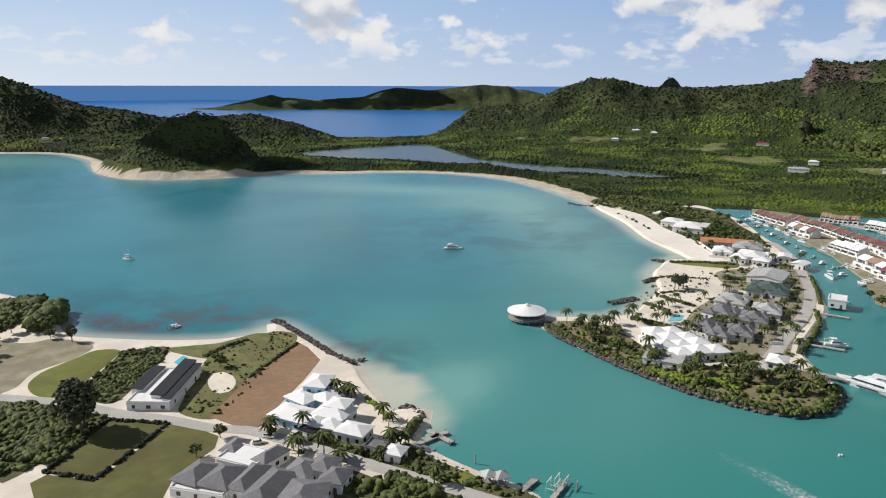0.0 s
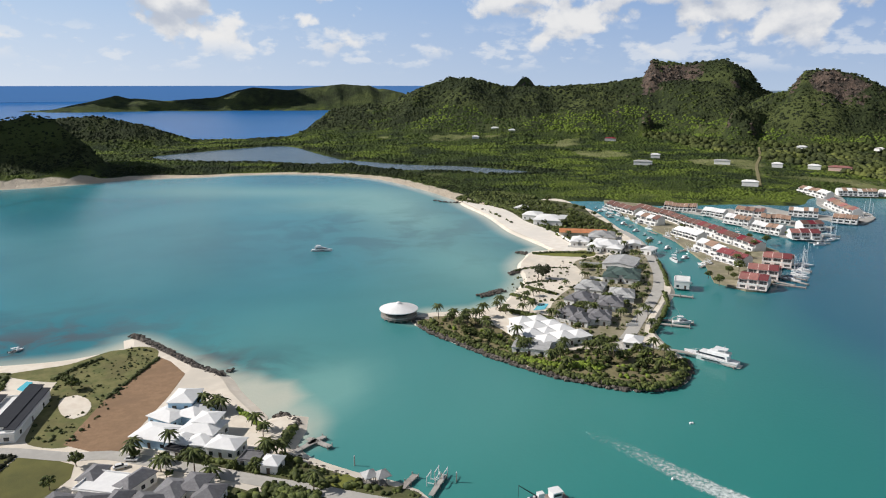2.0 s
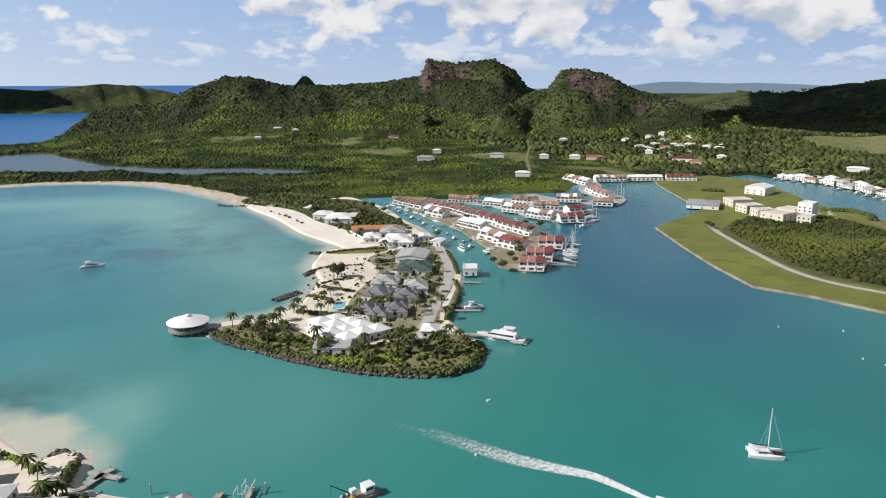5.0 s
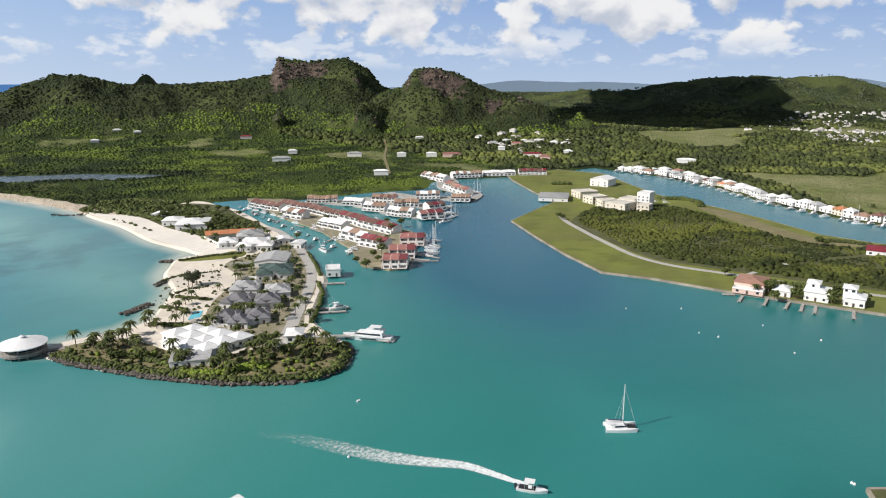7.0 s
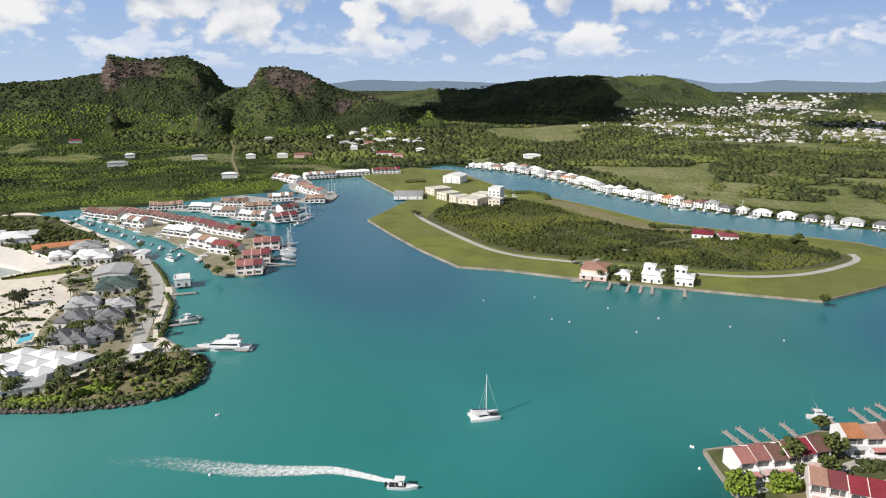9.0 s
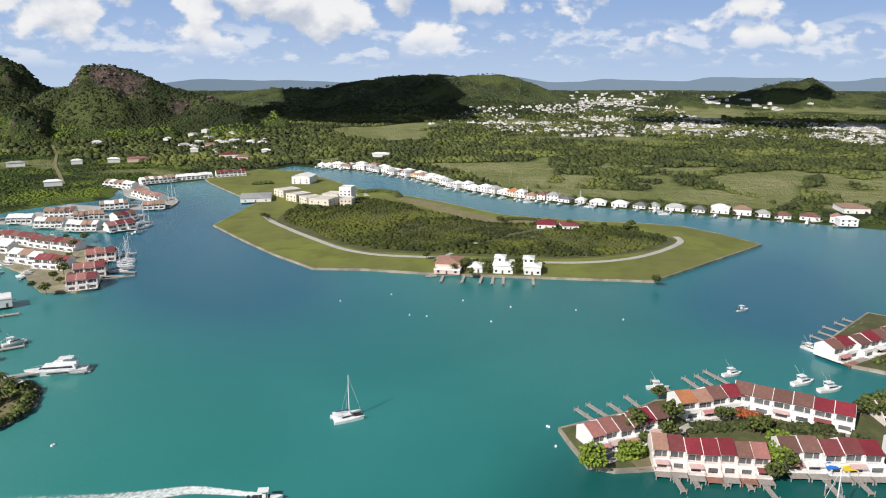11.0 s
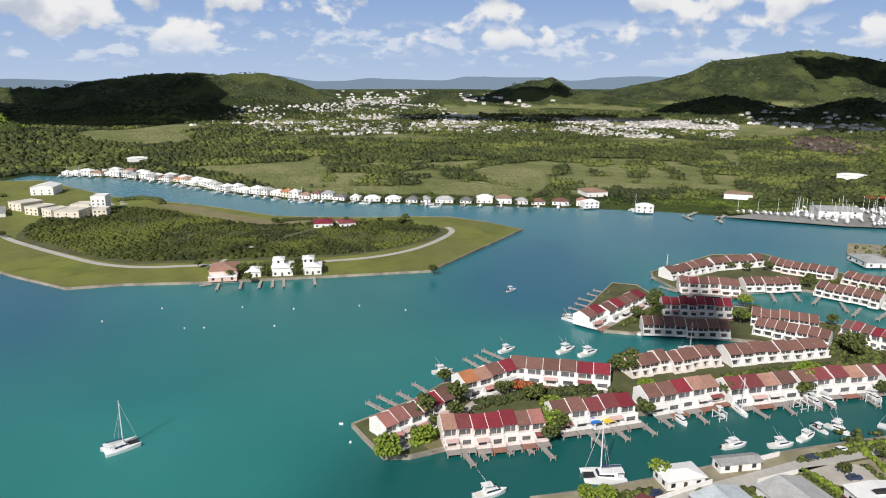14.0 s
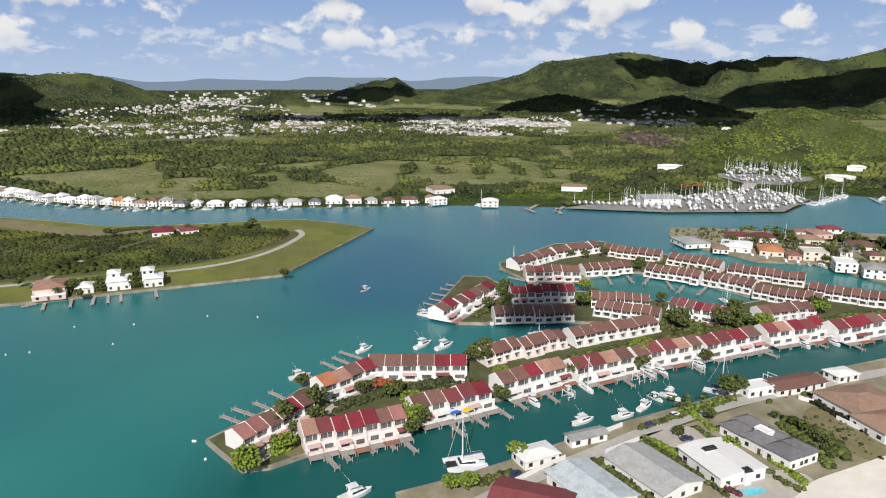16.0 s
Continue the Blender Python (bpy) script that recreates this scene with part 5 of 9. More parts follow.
def sown(outline, spacing, seed):
    """Random plan points inside an outline, about so far apart."""
    rs = np.random.RandomState(seed)
    p = np.array(outline, float)
    (x0, y0), (x1, y1) = p.min(0), p.max(0)
    n = int((x1 - x0) * (y1 - y0) / spacing ** 2)
    x, y = x0 + rs.rand(n) * (x1 - x0), y0 + rs.rand(n) * (y1 - y0)
    ok = inside(list(map(tuple, outline)), x, y)
    return np.stack([x[ok], y[ok]], 1)


def tree_pattern(name, label, seed, tall, wide, material, count=88, squat=0.75, fine=0.75):
    """A tree: a tapered trunk, limbs, and a crown of ragged leaf clumps with gaps."""
    rs = np.random.RandomState(seed)
    root = thing(name, label, "tree", "trees", m=pose(*FLAT))
    fork = tall * 0.38
    limbs = [tube([(0, 0, -0.3), (0.1, 0, fork * 0.5), (0, 0.1, fork)], [0.035 * tall, 0.028 * tall, 0.022 * tall])]
    for i in range(6):
        a = i * math.tau / 6 + rs.rand()
        tip = (math.cos(a) * wide * 0.55, math.sin(a) * wide * 0.55, tall * (0.6 + 0.25 * rs.rand()))
        limbs.append(tube([(0, 0.1, fork * 0.9), (tip[0] * 0.5, tip[1] * 0.5, (fork + tip[2]) * 0.52), tip], [0.016 * tall, 0.012 * tall, 0.006 * tall], 5))
    part("trunk", join(*limbs), BARK, root)
    p = []
    while len(p) < count:
        q = rs.rand(3) * 2 - 1
        if 0.35 < np.linalg.norm(q) < 1:
            p.append((q[0] * wide, q[1] * wide, tall * 0.68 + q[2] * tall * 0.34 * squat))
    v, f = clumps(np.array(p), fine * wide * (0.15 + 0.13 * rs.rand(count)), seed, 1, 0.8, 0.4)
    part("crown", fast_mesh("crown", v, f, material), None, root)
    return root


def palm_pattern(seed, tall):
    """A coconut palm: a slightly bent trunk and a crown of drooping fronds."""
    rs = np.random.RandomState(seed)
    root = thing("palm_tree", "tall coconut palm with drooping green fronds", "palm", "palm trees", m=pose(*FLAT))
    lean = rs.rand(2) * 1.6 - 0.8
    top = Vector((lean[0], lean[1], tall))
    part("trunk", tube([(0, 0, -0.3), (lean[0] * 0.2, lean[1] * 0.2, tall * 0.4), tuple(top)], [0.24, 0.17, 0.13]), BARK, root)
    fronds = []
    for i in range(17):
        a, up = i * 2.4, 0.75 - 0.075 * i
        d = Vector((math.cos(a), math.sin(a), 0))
        side = Vector((-d.y, d.x, 0))
        v, f = [], []
        for k in range(6):
            s = k / 5
            p = top + d * (3.5 * s) + Vector((0, 0, up * 2.2 * s - 2.3 * s * s))
            w = 0.72 * (0.35 + 2.2 * s * (1 - s) + 0.1) * (1 - 0.6 * s)
            v += [tuple(p - side * w - Vector((0, 0, 0.28 * w / 0.5))), tuple(p), tuple(p + side * w - Vector((0, 0, 0.28 * w / 0.5)))]
        for k in range(5):
            f += [(3 * k, 3 * k + 1, 3 * k + 4, 3 * k + 3), (3 * k + 1, 3 * k + 2, 3 * k + 5, 3 * k + 4)]
        fronds.append((v, f))
    part("crown", join(*fronds), LEAF, root)
    return root


BRIGHT = surface("bright_leaves", (0.19, 0.25, 0.030), (0.11, 0.16, 0.020), 0.6, 0.7, 0.6, 1.5, island=0.3, gloss=0.25)
FLAME = surface("flame_tree_blossom", (0.36, 0.075, 0.030), (0.20, 0.085, 0.030), 0.7, 0.8, 0.6, 1.5, island=0.4, gloss=0.2)
FEATHER = surface("feathery_needles", (0.085, 0.095, 0.052), (0.050, 0.060, 0.034), 0.6, 0.85, 0.6, 1.5, island=0.35, gloss=0.15)
PALMS = [palm_pattern(k, h) for k, h in ((1, 5.0), (2, 6.5), (3, 8.0))]
TREES = [tree_pattern("broadleaf_tree", "broad green tree with dense rounded crown", 5 + k, h, wd, LEAF) for k, (h, wd) in enumerate(((6.0, 3.0), (7.5, 3.6), (9.0, 4.2)))]
BRIGHT_TREE = tree_pattern("broadleaf_tree", "yellow-green tree with dense rounded crown", 21, 6.0, 3.6, BRIGHT, 130, 0.75, 0.62)
FLAME_TREE = tree_pattern("flame_tree", "flame tree with orange-red blossom", 22, 5.5, 5.0, FLAME, 80, 0.5)
PINE = tree_pattern("casuarina", "tall feathery grey-green casuarina", 23, 15.0, 4.6, FEATHER, 320, 1.0, 0.5)
plant_rng = random.Random(8)


def plant(kinds, x, y, size=1.0, z=1.25):
    k = plant_rng.choice(kinds) if isinstance(kinds, list) else kinds
    s = size * plant_rng.uniform(0.85, 1.15)
    copy_thing(k, Matrix.Translation((x, y, z)) @ Matrix.Rotation(plant_rng.uniform(0, 6.28), 4, "Z") @ Matrix.Diagonal((s, s, s, 1)))


def plant_all(kinds, size, *spots):
    for x, y in spots:
        plant(kinds, x, y, size)


def plant_in(kinds, outline, spacing, seed, size=1.0, limit=60):
    for x, y in off_lanes(sown(outline, spacing, seed))[:limit]:
        plant(kinds, x, y, size)


def boulders(name, label, line, wide, spacing, seed, size=0.8, z=0.4):
    """Rough boulders heaped along a line."""
    rs = np.random.RandomState(seed)
    p = []
    for (ax, ay), (bx, by) in zip(line, line[1:]):
        n = max(1, int(math.dist((ax, ay), (bx, by)) * wide / spacing ** 2))
        for _ in range(n):
            k = rs.rand()
            o = (rs.rand() - 0.5) * wide
            d = math.dist((ax, ay), (bx, by)) or 1
            p.append((ax + (bx - ax) * k + (by - ay) / d * o, ay + (by - ay) * k - (bx - ax) / d * o, z + 0.9 * rs.rand() * (1 - abs(o) / wide * 1.6)))
    v, f = clumps(np.array(p), size * (0.6 + 0.8 * rs.rand(len(p))), seed, 1, 0.7, 0.25)
    return tagged(new(name, fast_mesh(name, v, f, ROCK, False)), label, "rocks", "", "stuff")


# ---- boats and jetties ----
HULL = surface("white_gelcoat", (0.80, 0.80, 0.79), (0.74, 0.74, 0.73), 0.5, 0.25, gloss=0.5)
DECK = surface("pale_deck", (0.66, 0.64, 0.58), (0.58, 0.56, 0.50), 0.8, 0.6)
ALLOY = surface("alloy_spar", (0.74, 0.74, 0.73), (0.64, 0.64, 0.64), 0.8, 0.4)
CANVAS = surface("dark_blue_canvas", (0.035, 0.055, 0.12), (0.025, 0.04, 0.09), 1.0, 0.85)
RUBBER = surface("black_rubber", (0.025, 0.025, 0.027), (0.018, 0.018, 0.02), 1.0, 0.7)


def hull_shape(long, beam, high, flare=0.25, keel=-0.5, stern=0.85):
    """A boat's hull with its stern at x = 0, its bow at x = long, and the water at z = 0."""
    v, f, n = [], [], 9
    for i in range(n):
        s = i / (n - 1)
        half = beam / 2 * min(1.0, stern + 0.5 * s) * (1 - max(0, (s - 0.45) / 0.55) ** 2.2)
        half = max(half, 0.02)
        top = high * (0.85 + 0.35 * s * s)
        x = long * s
        low = keel * (1 - 0.9 * s ** 4)
        v += [(x - 0.06 * long * s, 0, low), (x - 0.04 * long * s, half * (1 - flare), 0.05), (x, half, top), (x, -half, top), (x - 0.04 * long * s, -half * (1 - flare), 0.05)]
    for i in range(n - 1):
        a, b = 5 * i, 5 * i + 5
        f += [(a, b, b + 1, a + 1), (a + 1, b + 1, b + 2, a + 2), (a + 2, b + 2, b + 3, a + 3), (a + 3, b + 3, b + 4, a + 4), (a + 4, b + 4, b, a)]
    f += [(0, 1, 2, 3, 4), tuple(5 * (n - 1) + k for k in (4, 3, 2, 1, 0))]
    return v, f


def cabin_shape(x0, x1, half, z0, z1, rake=0.6, taper=0.8):
    """A deckhouse with raked ends."""
    b = [(x0, -half, z0), (x1, -half * taper, z0), (x1, half * taper, z0), (x0, half, z0)]
    t = [(x0 + rake * 0.3, -half * 0.88, z1), (x1 - rake * 1.6, -half * taper * 0.85, z1), (x1 - rake * 1.6, half * taper * 0.85, z1), (x0 + rake * 0.3, half * 0.88, z1)]
    return b + t, [(3, 2, 1, 0), (4, 5, 6, 7), (0, 1, 5, 4), (1, 2, 6, 5), (2, 3, 7, 6), (3, 0, 4, 7)]


def rails(path, high, step=1):
    return join(tube([(x, y, z + high) for x, y, z in path], 0.035, 4), *[tube([p, (p[0], p[1], p[2] + high)], 0.03, 4) for p in path[::step]])


def sloop_pattern():
    b = thing("sailing_boat", "white sailing boat with bare mast and furled sail", "sailboat", "moored boats", m=pose(*FLAT))
    part("hull", hull_shape(11, 3.5, 1.1), HULL, b)
    house_ = part("cabin", cabin_shape(3.0, 8.0, 1.05, 1.1, 1.75), HULL, b)
    part("window", cabin_shape(3.4, 7.5, 1.07, 1.3, 1.55, 0.2), GLASS, house_)
    part("mast", tube([(6.4, 0, 1.2), (6.4, 0, 15.5)], [0.20, 0.14]), ALLOY, b)
    part("boom", tube([(6.3, 0, 2.7), (1.8, 0, 2.8)], [0.2, 0.14]), CANVAS, b, "boom with dark blue sail cover")
    part("rigging", join(tube([(10.9, 0, 1.4), (6.4, 0, 15.3)], 0.03, 4), tube([(0.1, 0, 1.1), (6.4, 0, 15.3)], 0.03, 4), tube([(6.2, 1.6, 1.2), (6.4, 0, 11)], 0.03, 4), tube([(6.2, -1.6, 1.2), (6.4, 0, 11)], 0.03, 4)), ALLOY, b)
    return b


def catamaran_pattern():
    b = thing("catamaran", "white sailing catamaran with tall mast", "catamaran", m=pose(*FLAT))
    for y in (-2.9, 2.9):
        part("hull", moved(hull_shape(13, 1.9, 1.5, 0.3), Matrix.Translation((0, y, 0))), HULL, b)
    part("bridge_deck", join(box(1.2, -2.6, 0.8, 9.0, 2.6, 1.45), box(0.2, -2.9, 0.75, 1.2, 2.9, 1.0)), HULL, b)
    house_ = part("cabin", cabin_shape(2.4, 8.6, 2.5, 1.45, 2.75, 0.7, 0.75), HULL, b)
    part("window", cabin_shape(3.6, 8.45, 2.52, 1.8, 2.35, 0.35, 0.75), GLASS, house_)
    part("awning", join(box(0.6, -2.3, 3.0, 3.6, 2.3, 3.12), *[box(x, y - 0.05, 1.4, x + 0.1, y + 0.05, 3.0) for x in (0.7, 3.3) for y in (-2.2, 2.2)]), HULL, b)
    part("trampoline", box(9.0, -2.0, 1.0, 12.4, 2.0, 1.04), RUBBER, b)
    part("mast", tube([(7.2, 0, 2.6), (7.2, 0, 19.5)], [0.22, 0.14]), ALLOY, b)
    part("boom", tube([(7.1, 0, 4.0), (1.2, 0, 4.2)], [0.32, 0.22]), CANVAS, b, "boom with stowed sail in a dark cover")
    part("rigging", join(tube([(12.6, 0, 1.5), (7.2, 0, 18.8)], 0.05, 4), tube([(4.5, 3.2, 1.5), (7.2, 0, 16)], 0.035, 4), tube([(4.5, -3.2, 1.5), (7.2, 0, 16)], 0.035, 4)), ALLOY, b)
    return b


def yacht_pattern():
    b = thing("motor_yacht", "large white motor yacht with flybridge and dark windows", "yacht", m=pose(*FLAT))
    part("hull", hull_shape(24, 6.0, 2.4, 0.3), HULL, b)
    part("hull_window", join(box(7, -2.93, 1.1, 15, -2.85, 1.6), box(7, 2.85, 1.1, 15, 2.93, 1.6)), GLASS, b)
    house_ = part("saloon", cabin_shape(4.0, 18.5, 2.4, 2.3, 4.5, 1.6, 0.7), HULL, b)
    part("window", cabin_shape(5.0, 18.0, 2.42, 3.0, 3.9, 1.1, 0.72), GLASS, house_)
    part("flybridge", join(cabin_shape(3.5, 13.5, 2.2, 4.5, 5.4, 0.8, 0.75), box(5.0, -1.9, 6.7, 10.5, 1.9, 6.85)), HULL, b)
    part("radar_arch", join(*[tube([(5.2, y, 5.2), (6.0, y * 0.9, 6.7)], 0.12, 5) for y in (-1.9, 1.9)], tube([(6.5, 0, 6.8), (6.3, 0, 8.3)], 0.06, 5)), HULL, b)
    part("rail", rails([(9 + 1.75 * i, s * 2.9 * (1 - max(0, (9 + 1.75 * i) / 24 - 0.45) ** 2.2 / 0.27), 2.55) for s in (1,) for i in range(8)], 0.8), ALLOY, b)
    part("rail", rails([(9 + 1.75 * i, -2.9 * (1 - max(0, (9 + 1.75 * i) / 24 - 0.45) ** 2.2 / 0.27), 2.55) for i in range(8)], 0.8), ALLOY, b)
    part("swim_platform", box(-1.3, -2.3, 0.4, 0.1, 2.3, 0.55), DECK, b)
    return b


def cruiser_pattern():
    b = thing("motor_boat", "white cabin motor boat with hard top", "motorboat", "moored boats", m=pose(*FLAT))
    part("hull", hull_shape(10.5, 3.4, 1.4), HULL, b)
    house_ = part("cabin", cabin_shape(3.2, 8.6, 1.35, 1.4, 2.6, 0.8, 0.65), HULL, b)
    part("window", cabin_shape(3.6, 8.3, 1.37, 1.85, 2.35, 0.5, 0.66), GLASS, house_)
    part("hard_top", join(box(2.6, -1.3, 3.9, 5.8, 1.3, 4.02), *[tube([(x, y, 2.4), (x, y, 3.9)], 0.05, 4) for x in (2.9, 5.4) for y in (-1.1, 1.1)]), HULL, b)
    part("outriggers", join(tube([(4.5, 1.2, 3.9), (2.0, 2.0, 8.0)], 0.04, 4), tube([(4.5, -1.2, 3.9), (2.0, -2.0, 8.0)], 0.04, 4)), ALLOY, b)
    part("cockpit", box(0.5, -1.3, 1.25, 3.0, 1.3, 1.3), DECK, b)
    return b


def runabout_pattern():
    b = thing("runabout", "open white motor boat with outboard engine", "motorboat", "moored boats", m=pose(*FLAT))
    part("hull", hull_shape(7.0, 2.4, 0.85), HULL, b)
    part("cockpit", box(0.5, -0.9, 0.86, 4.2, 0.9, 0.9), RUBBER, b, "dark open cockpit")
    part("console", box(2.6, -0.45, 0.9, 3.4, 0.45, 1.7), HULL, b)
    part("canopy", join(box(1.7, -0.95, 2.5, 4.0, 0.95, 2.58), *[tube([(x, y, 0.8), (x, y, 2.5)], 0.035, 4) for x in (1.9, 3.8) for y in (-0.85, 0.85)]), HULL, b)
    part("outboard", join(box(-0.55, -0.25, 0.5, -0.05, 0.25, 1.35), box(-0.45, -0.1, -0.4, -0.15, 0.1, 0.5)), RUBBER, b)
    return b


YARD_HULL = surface("weathered_gelcoat", (0.66, 0.66, 0.64), (0.46, 0.47, 0.48), 0.4, 0.35, vary=0.22, gloss=0.5)


def laid_up_pattern(mast):
    """A boat of the yard and the far quays, under a pale cover."""
    b = thing("sailing_boat" if mast else "motor_boat", "white sailing boat laid up in the boatyard" if mast else "white motor boat under a pale cover", "sailboat" if mast else "motorboat", "boats of the yard", m=pose(*FLAT))
    part("hull", hull_shape(12, 3.6, 1.2, 0.25, -0.9), YARD_HULL, b)
    part("cabin", cabin_shape(3.0, 8.5, 1.3, 1.5, 2.3 if mast else 3.2), HULL, b)
    if mast:
        part("mast", tube([(6.6, 0, 1.5), (6.6, 0, 15.5)], [0.19, 0.13], 5), ALLOY, b)
    else:
        part("window", cabin_shape(3.6, 8.3, 1.33, 2.0, 2.6, 0.5, 0.78), GLASS, b)
    return b


LAID_UP_SLOOP, LAID_UP_MOTOR = laid_up_pattern(True), laid_up_pattern(False)
SLOOP, CAT, YACHT, CRUISER, RUNABOUT = sloop_pattern(), catamaran_pattern(), yacht_pattern(), cruiser_pattern(), runabout_pattern()


def moor(pattern, x, y, turn, size=1.0, z=0.0):
    """Puts a boat with its stern at a plan point, its bow turned so many degrees from the x axis."""
    return copy_thing(pattern, pose(x, y, z, 0, 0, turn) @ Matrix.Diagonal((size, size, size, 1)))


PILE = mesh("pile", tube([(0, 0, -2.5), (0, 0, 1.7)], 0.16, 6), TIMBER)


def jetty(ax, ay, bx, by, wide=1.6, z=1.0, material=None, label="weathered timber jetty on piles"):
    """A narrow jetty from the shore at a out to b, on pairs of piles."""
    long, turn = math.dist((ax, ay), (bx, by)), math.degrees(math.atan2(by - ay, bx - ax))
    root = thing("jetty", label, "jetty", "jetties", m=pose(ax, ay, 0, 0, 0, turn))
    part("deck", join(box(0, -wide / 2, z - 0.16, long, wide / 2, z), box(0, -wide / 2, z - 0.4, long, -wide / 2 + 0.15, z - 0.16), box(0, wide / 2 - 0.15, z - 0.4, long, wide / 2, z - 0.16)), material or TIMBER, root)
    n = max(2, int(long / 9.0))
    for i in range(n):
        for s in (-1, 1):
            p = new("pile", PILE)
            p.parent = root
            p.location = (long * (i + 1) / n - 0.3, s * (wide / 2 + 0.1), 0)
    return root


# ---- patches of ground ----
DRY = surface("dry_grass", (0.24, 0.205, 0.105), (0.17, 0.155, 0.07), 0.3, 0.95, 0.3, 1.5, patch=0.3, patch_scale=0.05)
PAVING = surface("pale_paving", (0.50, 0.46, 0.40), (0.42, 0.385, 0.33), 0.5, 0.9, patch=0.2, patch_scale=0.12)
YARD_GRAVEL = surface("grey_yard_gravel", (0.30, 0.29, 0.27), (0.22, 0.215, 0.20), 0.15, 0.95, 0.2, 1.0, patch=0.35, patch_scale=0.04)
POOL = surface("pool_water", (0.10, 0.50, 0.62), (0.14, 0.58, 0.70), 0.8, 0.1, gloss=0.6)


LANES = []


def patch(name, outline, material, label, category, z=1.45, rounded=True):
    """A thin sheet of turf, soil or paving on the land."""
    line = curve_through(outline, 3.0) if rounded else outline
    return piece(name, slab(line, z, ((0.0, z - 0.3),)), material, label, category)


def road(name, line, wide, material, label, z=1.5):
    LANES.append((line, wide / 2 + 1.0))
    return piece(name, strip(curve_through(line, 4.0, False), wide, z, 0.25), material, label, "road")


def off_lanes(p):
    for line, half in LANES:
        p = p[gap(line, p[:, 0], p[:, 1], False) > half]
    return p


def garden_wall(line, high):
    """A white rendered wall between gardens."""
    return piece("wall_garden", strip(line, 0.35, 1.2 + high, high + 0.2), WHITE, "low white rendered garden wall", "wall")


def hedge(line, wide, high, material, seed, label):
    """Shrubs crowded along a line, heaped higher in the middle."""
    rs = np.random.RandomState(seed)
    p, s = [], []
    for (ax, ay), (bx, by) in zip(line, line[1:]):
        d = math.dist((ax, ay), (bx, by)) or 1
        for _ in range(int(d * max(wide, 1.5) / (0.45 if wide < 2.5 else 0.95)) + 1):
            k, o = rs.rand(), (rs.rand() + rs.rand() - 1) * wide / 2
            top = high * (0.35 + 0.65 * rs.rand()) * (1 - 0.5 * abs(o) / wide * 2)
            p.append((ax + (bx - ax) * k + (by - ay) / d * o, ay + (by - ay) * k - (bx - ax) / d * o, 1.3 + top * 0.45))
            s.append(0.38 + 0.44 * top)
    thicket("shrubs", label, p, s, material, seed, 1, 0.85, 0.4)


def undergrowth(outline, spacing, low, high, material, seed, label):
    """Weeds and shrubs spread unevenly over a piece of ground."""
    p = off_lanes(sown(outline, spacing, seed))
    rs = np.random.RandomState(seed)
    p = p[rough(p[:, 0], p[:, 1], 9, seed, 3) + 0.25 * rs.rand(len(p)) > 0.46]
    s = low + (high - low) * rs.rand(len(p)) ** 2
    thicket("undergrowth", label, np.c_[p, 1.35 + 0.4 * s], s, material, seed, 1, 0.8, 0.45)



# ---- lawns, lots, roads and paths ----
patch("lawn", [(-166.5, 261.0), (-167.6, 273.0), (-164.8, 280.5), (-160.6, 290.9), (-156.7, 298.0), (-146.1, 297.8), (-144.2, 281.8), (-144.6, 265.8), (-140.8, 249.3), (-149.9, 248.6), (-159.0, 251.7)], LAWN, "smooth mown lawn above the beach", "lawn", 1.45, True)
patch("garden", [(-143.7, 295.7), (-135.4, 300.9), (-125.3, 302.1), (-122.5, 285.7), (-122.4, 272.0), (-122.6, 259.0), (-124.7, 244.2), (-136.5, 247.8), (-142.7, 255.3), (-143.5, 265.8), (-143.5, 281.2)], ROUGH, "overgrown garden beside the dark-roofed villa", "garden", 1.45, True)
patch("earth_lot", [(-84.4, 233.5), (-79.7, 270.1), (-68.0, 309.1), (-62.1, 302.7), (-53.7, 287.5), (-56.5, 267.1), (-61.7, 242.4), (-65.4, 224.3), (-74.2, 227.1)], EARTH, "bare brown building lot", "lot", 1.45, False)
patch("rough_lot", [(-69.9, 317.3), (-82.5, 323.4), (-91.4, 309.2), (-99.7, 300.6), (-103.4, 289.0), (-101.8, 268.6), (-99.7, 249.3), (-96.3, 236.2), (-81.5, 232.5), (-77.2, 254.4), (-70.2, 290.9)], WEEDS, "weedy yellow-green building lot", "lot", 1.41, True)
patch("weed_strip", [(-126.3, 299.3), (-105.0, 288.7), (-97.8, 292.9), (-82.7, 317.4), (-90.2, 320.7), (-103.6, 308.0), (-115.1, 304.3)], WEEDS, "weedy ground behind the beach", "ground", 1.42, True)
patch("sand_heap", [(-95.9, 265.8), (-96.1, 272.2), (-92.0, 273.9), (-86.6, 269.4), (-83.4, 262.4), (-83.7, 255.0), (-86.9, 252.9), (-91.9, 257.0)], SAND, "round patch of spread sand", "sand", 1.53, True)
patch("hedged_field", [(-123.9, 196.6), (-122.0, 215.8), (-120.6, 230.8), (-97.4, 228.2), (-106.9, 192.5)], FIELD, "hedged dry lawn", "lawn", 1.45, False)
patch("field", [(-105.4, 191.8), (-96.2, 228.2), (-82.2, 222.6), (-76.9, 219.3), (-75.6, 211.1), (-82.7, 193.8), (-81.3, 178.4), (-117.2, 179.3), (-124.9, 189.9), (-122.5, 194.7)], FIELD, "mown field beside the villa", "lawn", 1.45, False)
patch("copse_floor", [(-170.3, 244.3), (-144.2, 241.9), (-121.4, 232.6), (-122.6, 215.1), (-129.0, 198.6), (-138.1, 192.6)], ROUGH, "scrubby ground below trees", "ground", 1.45, True)
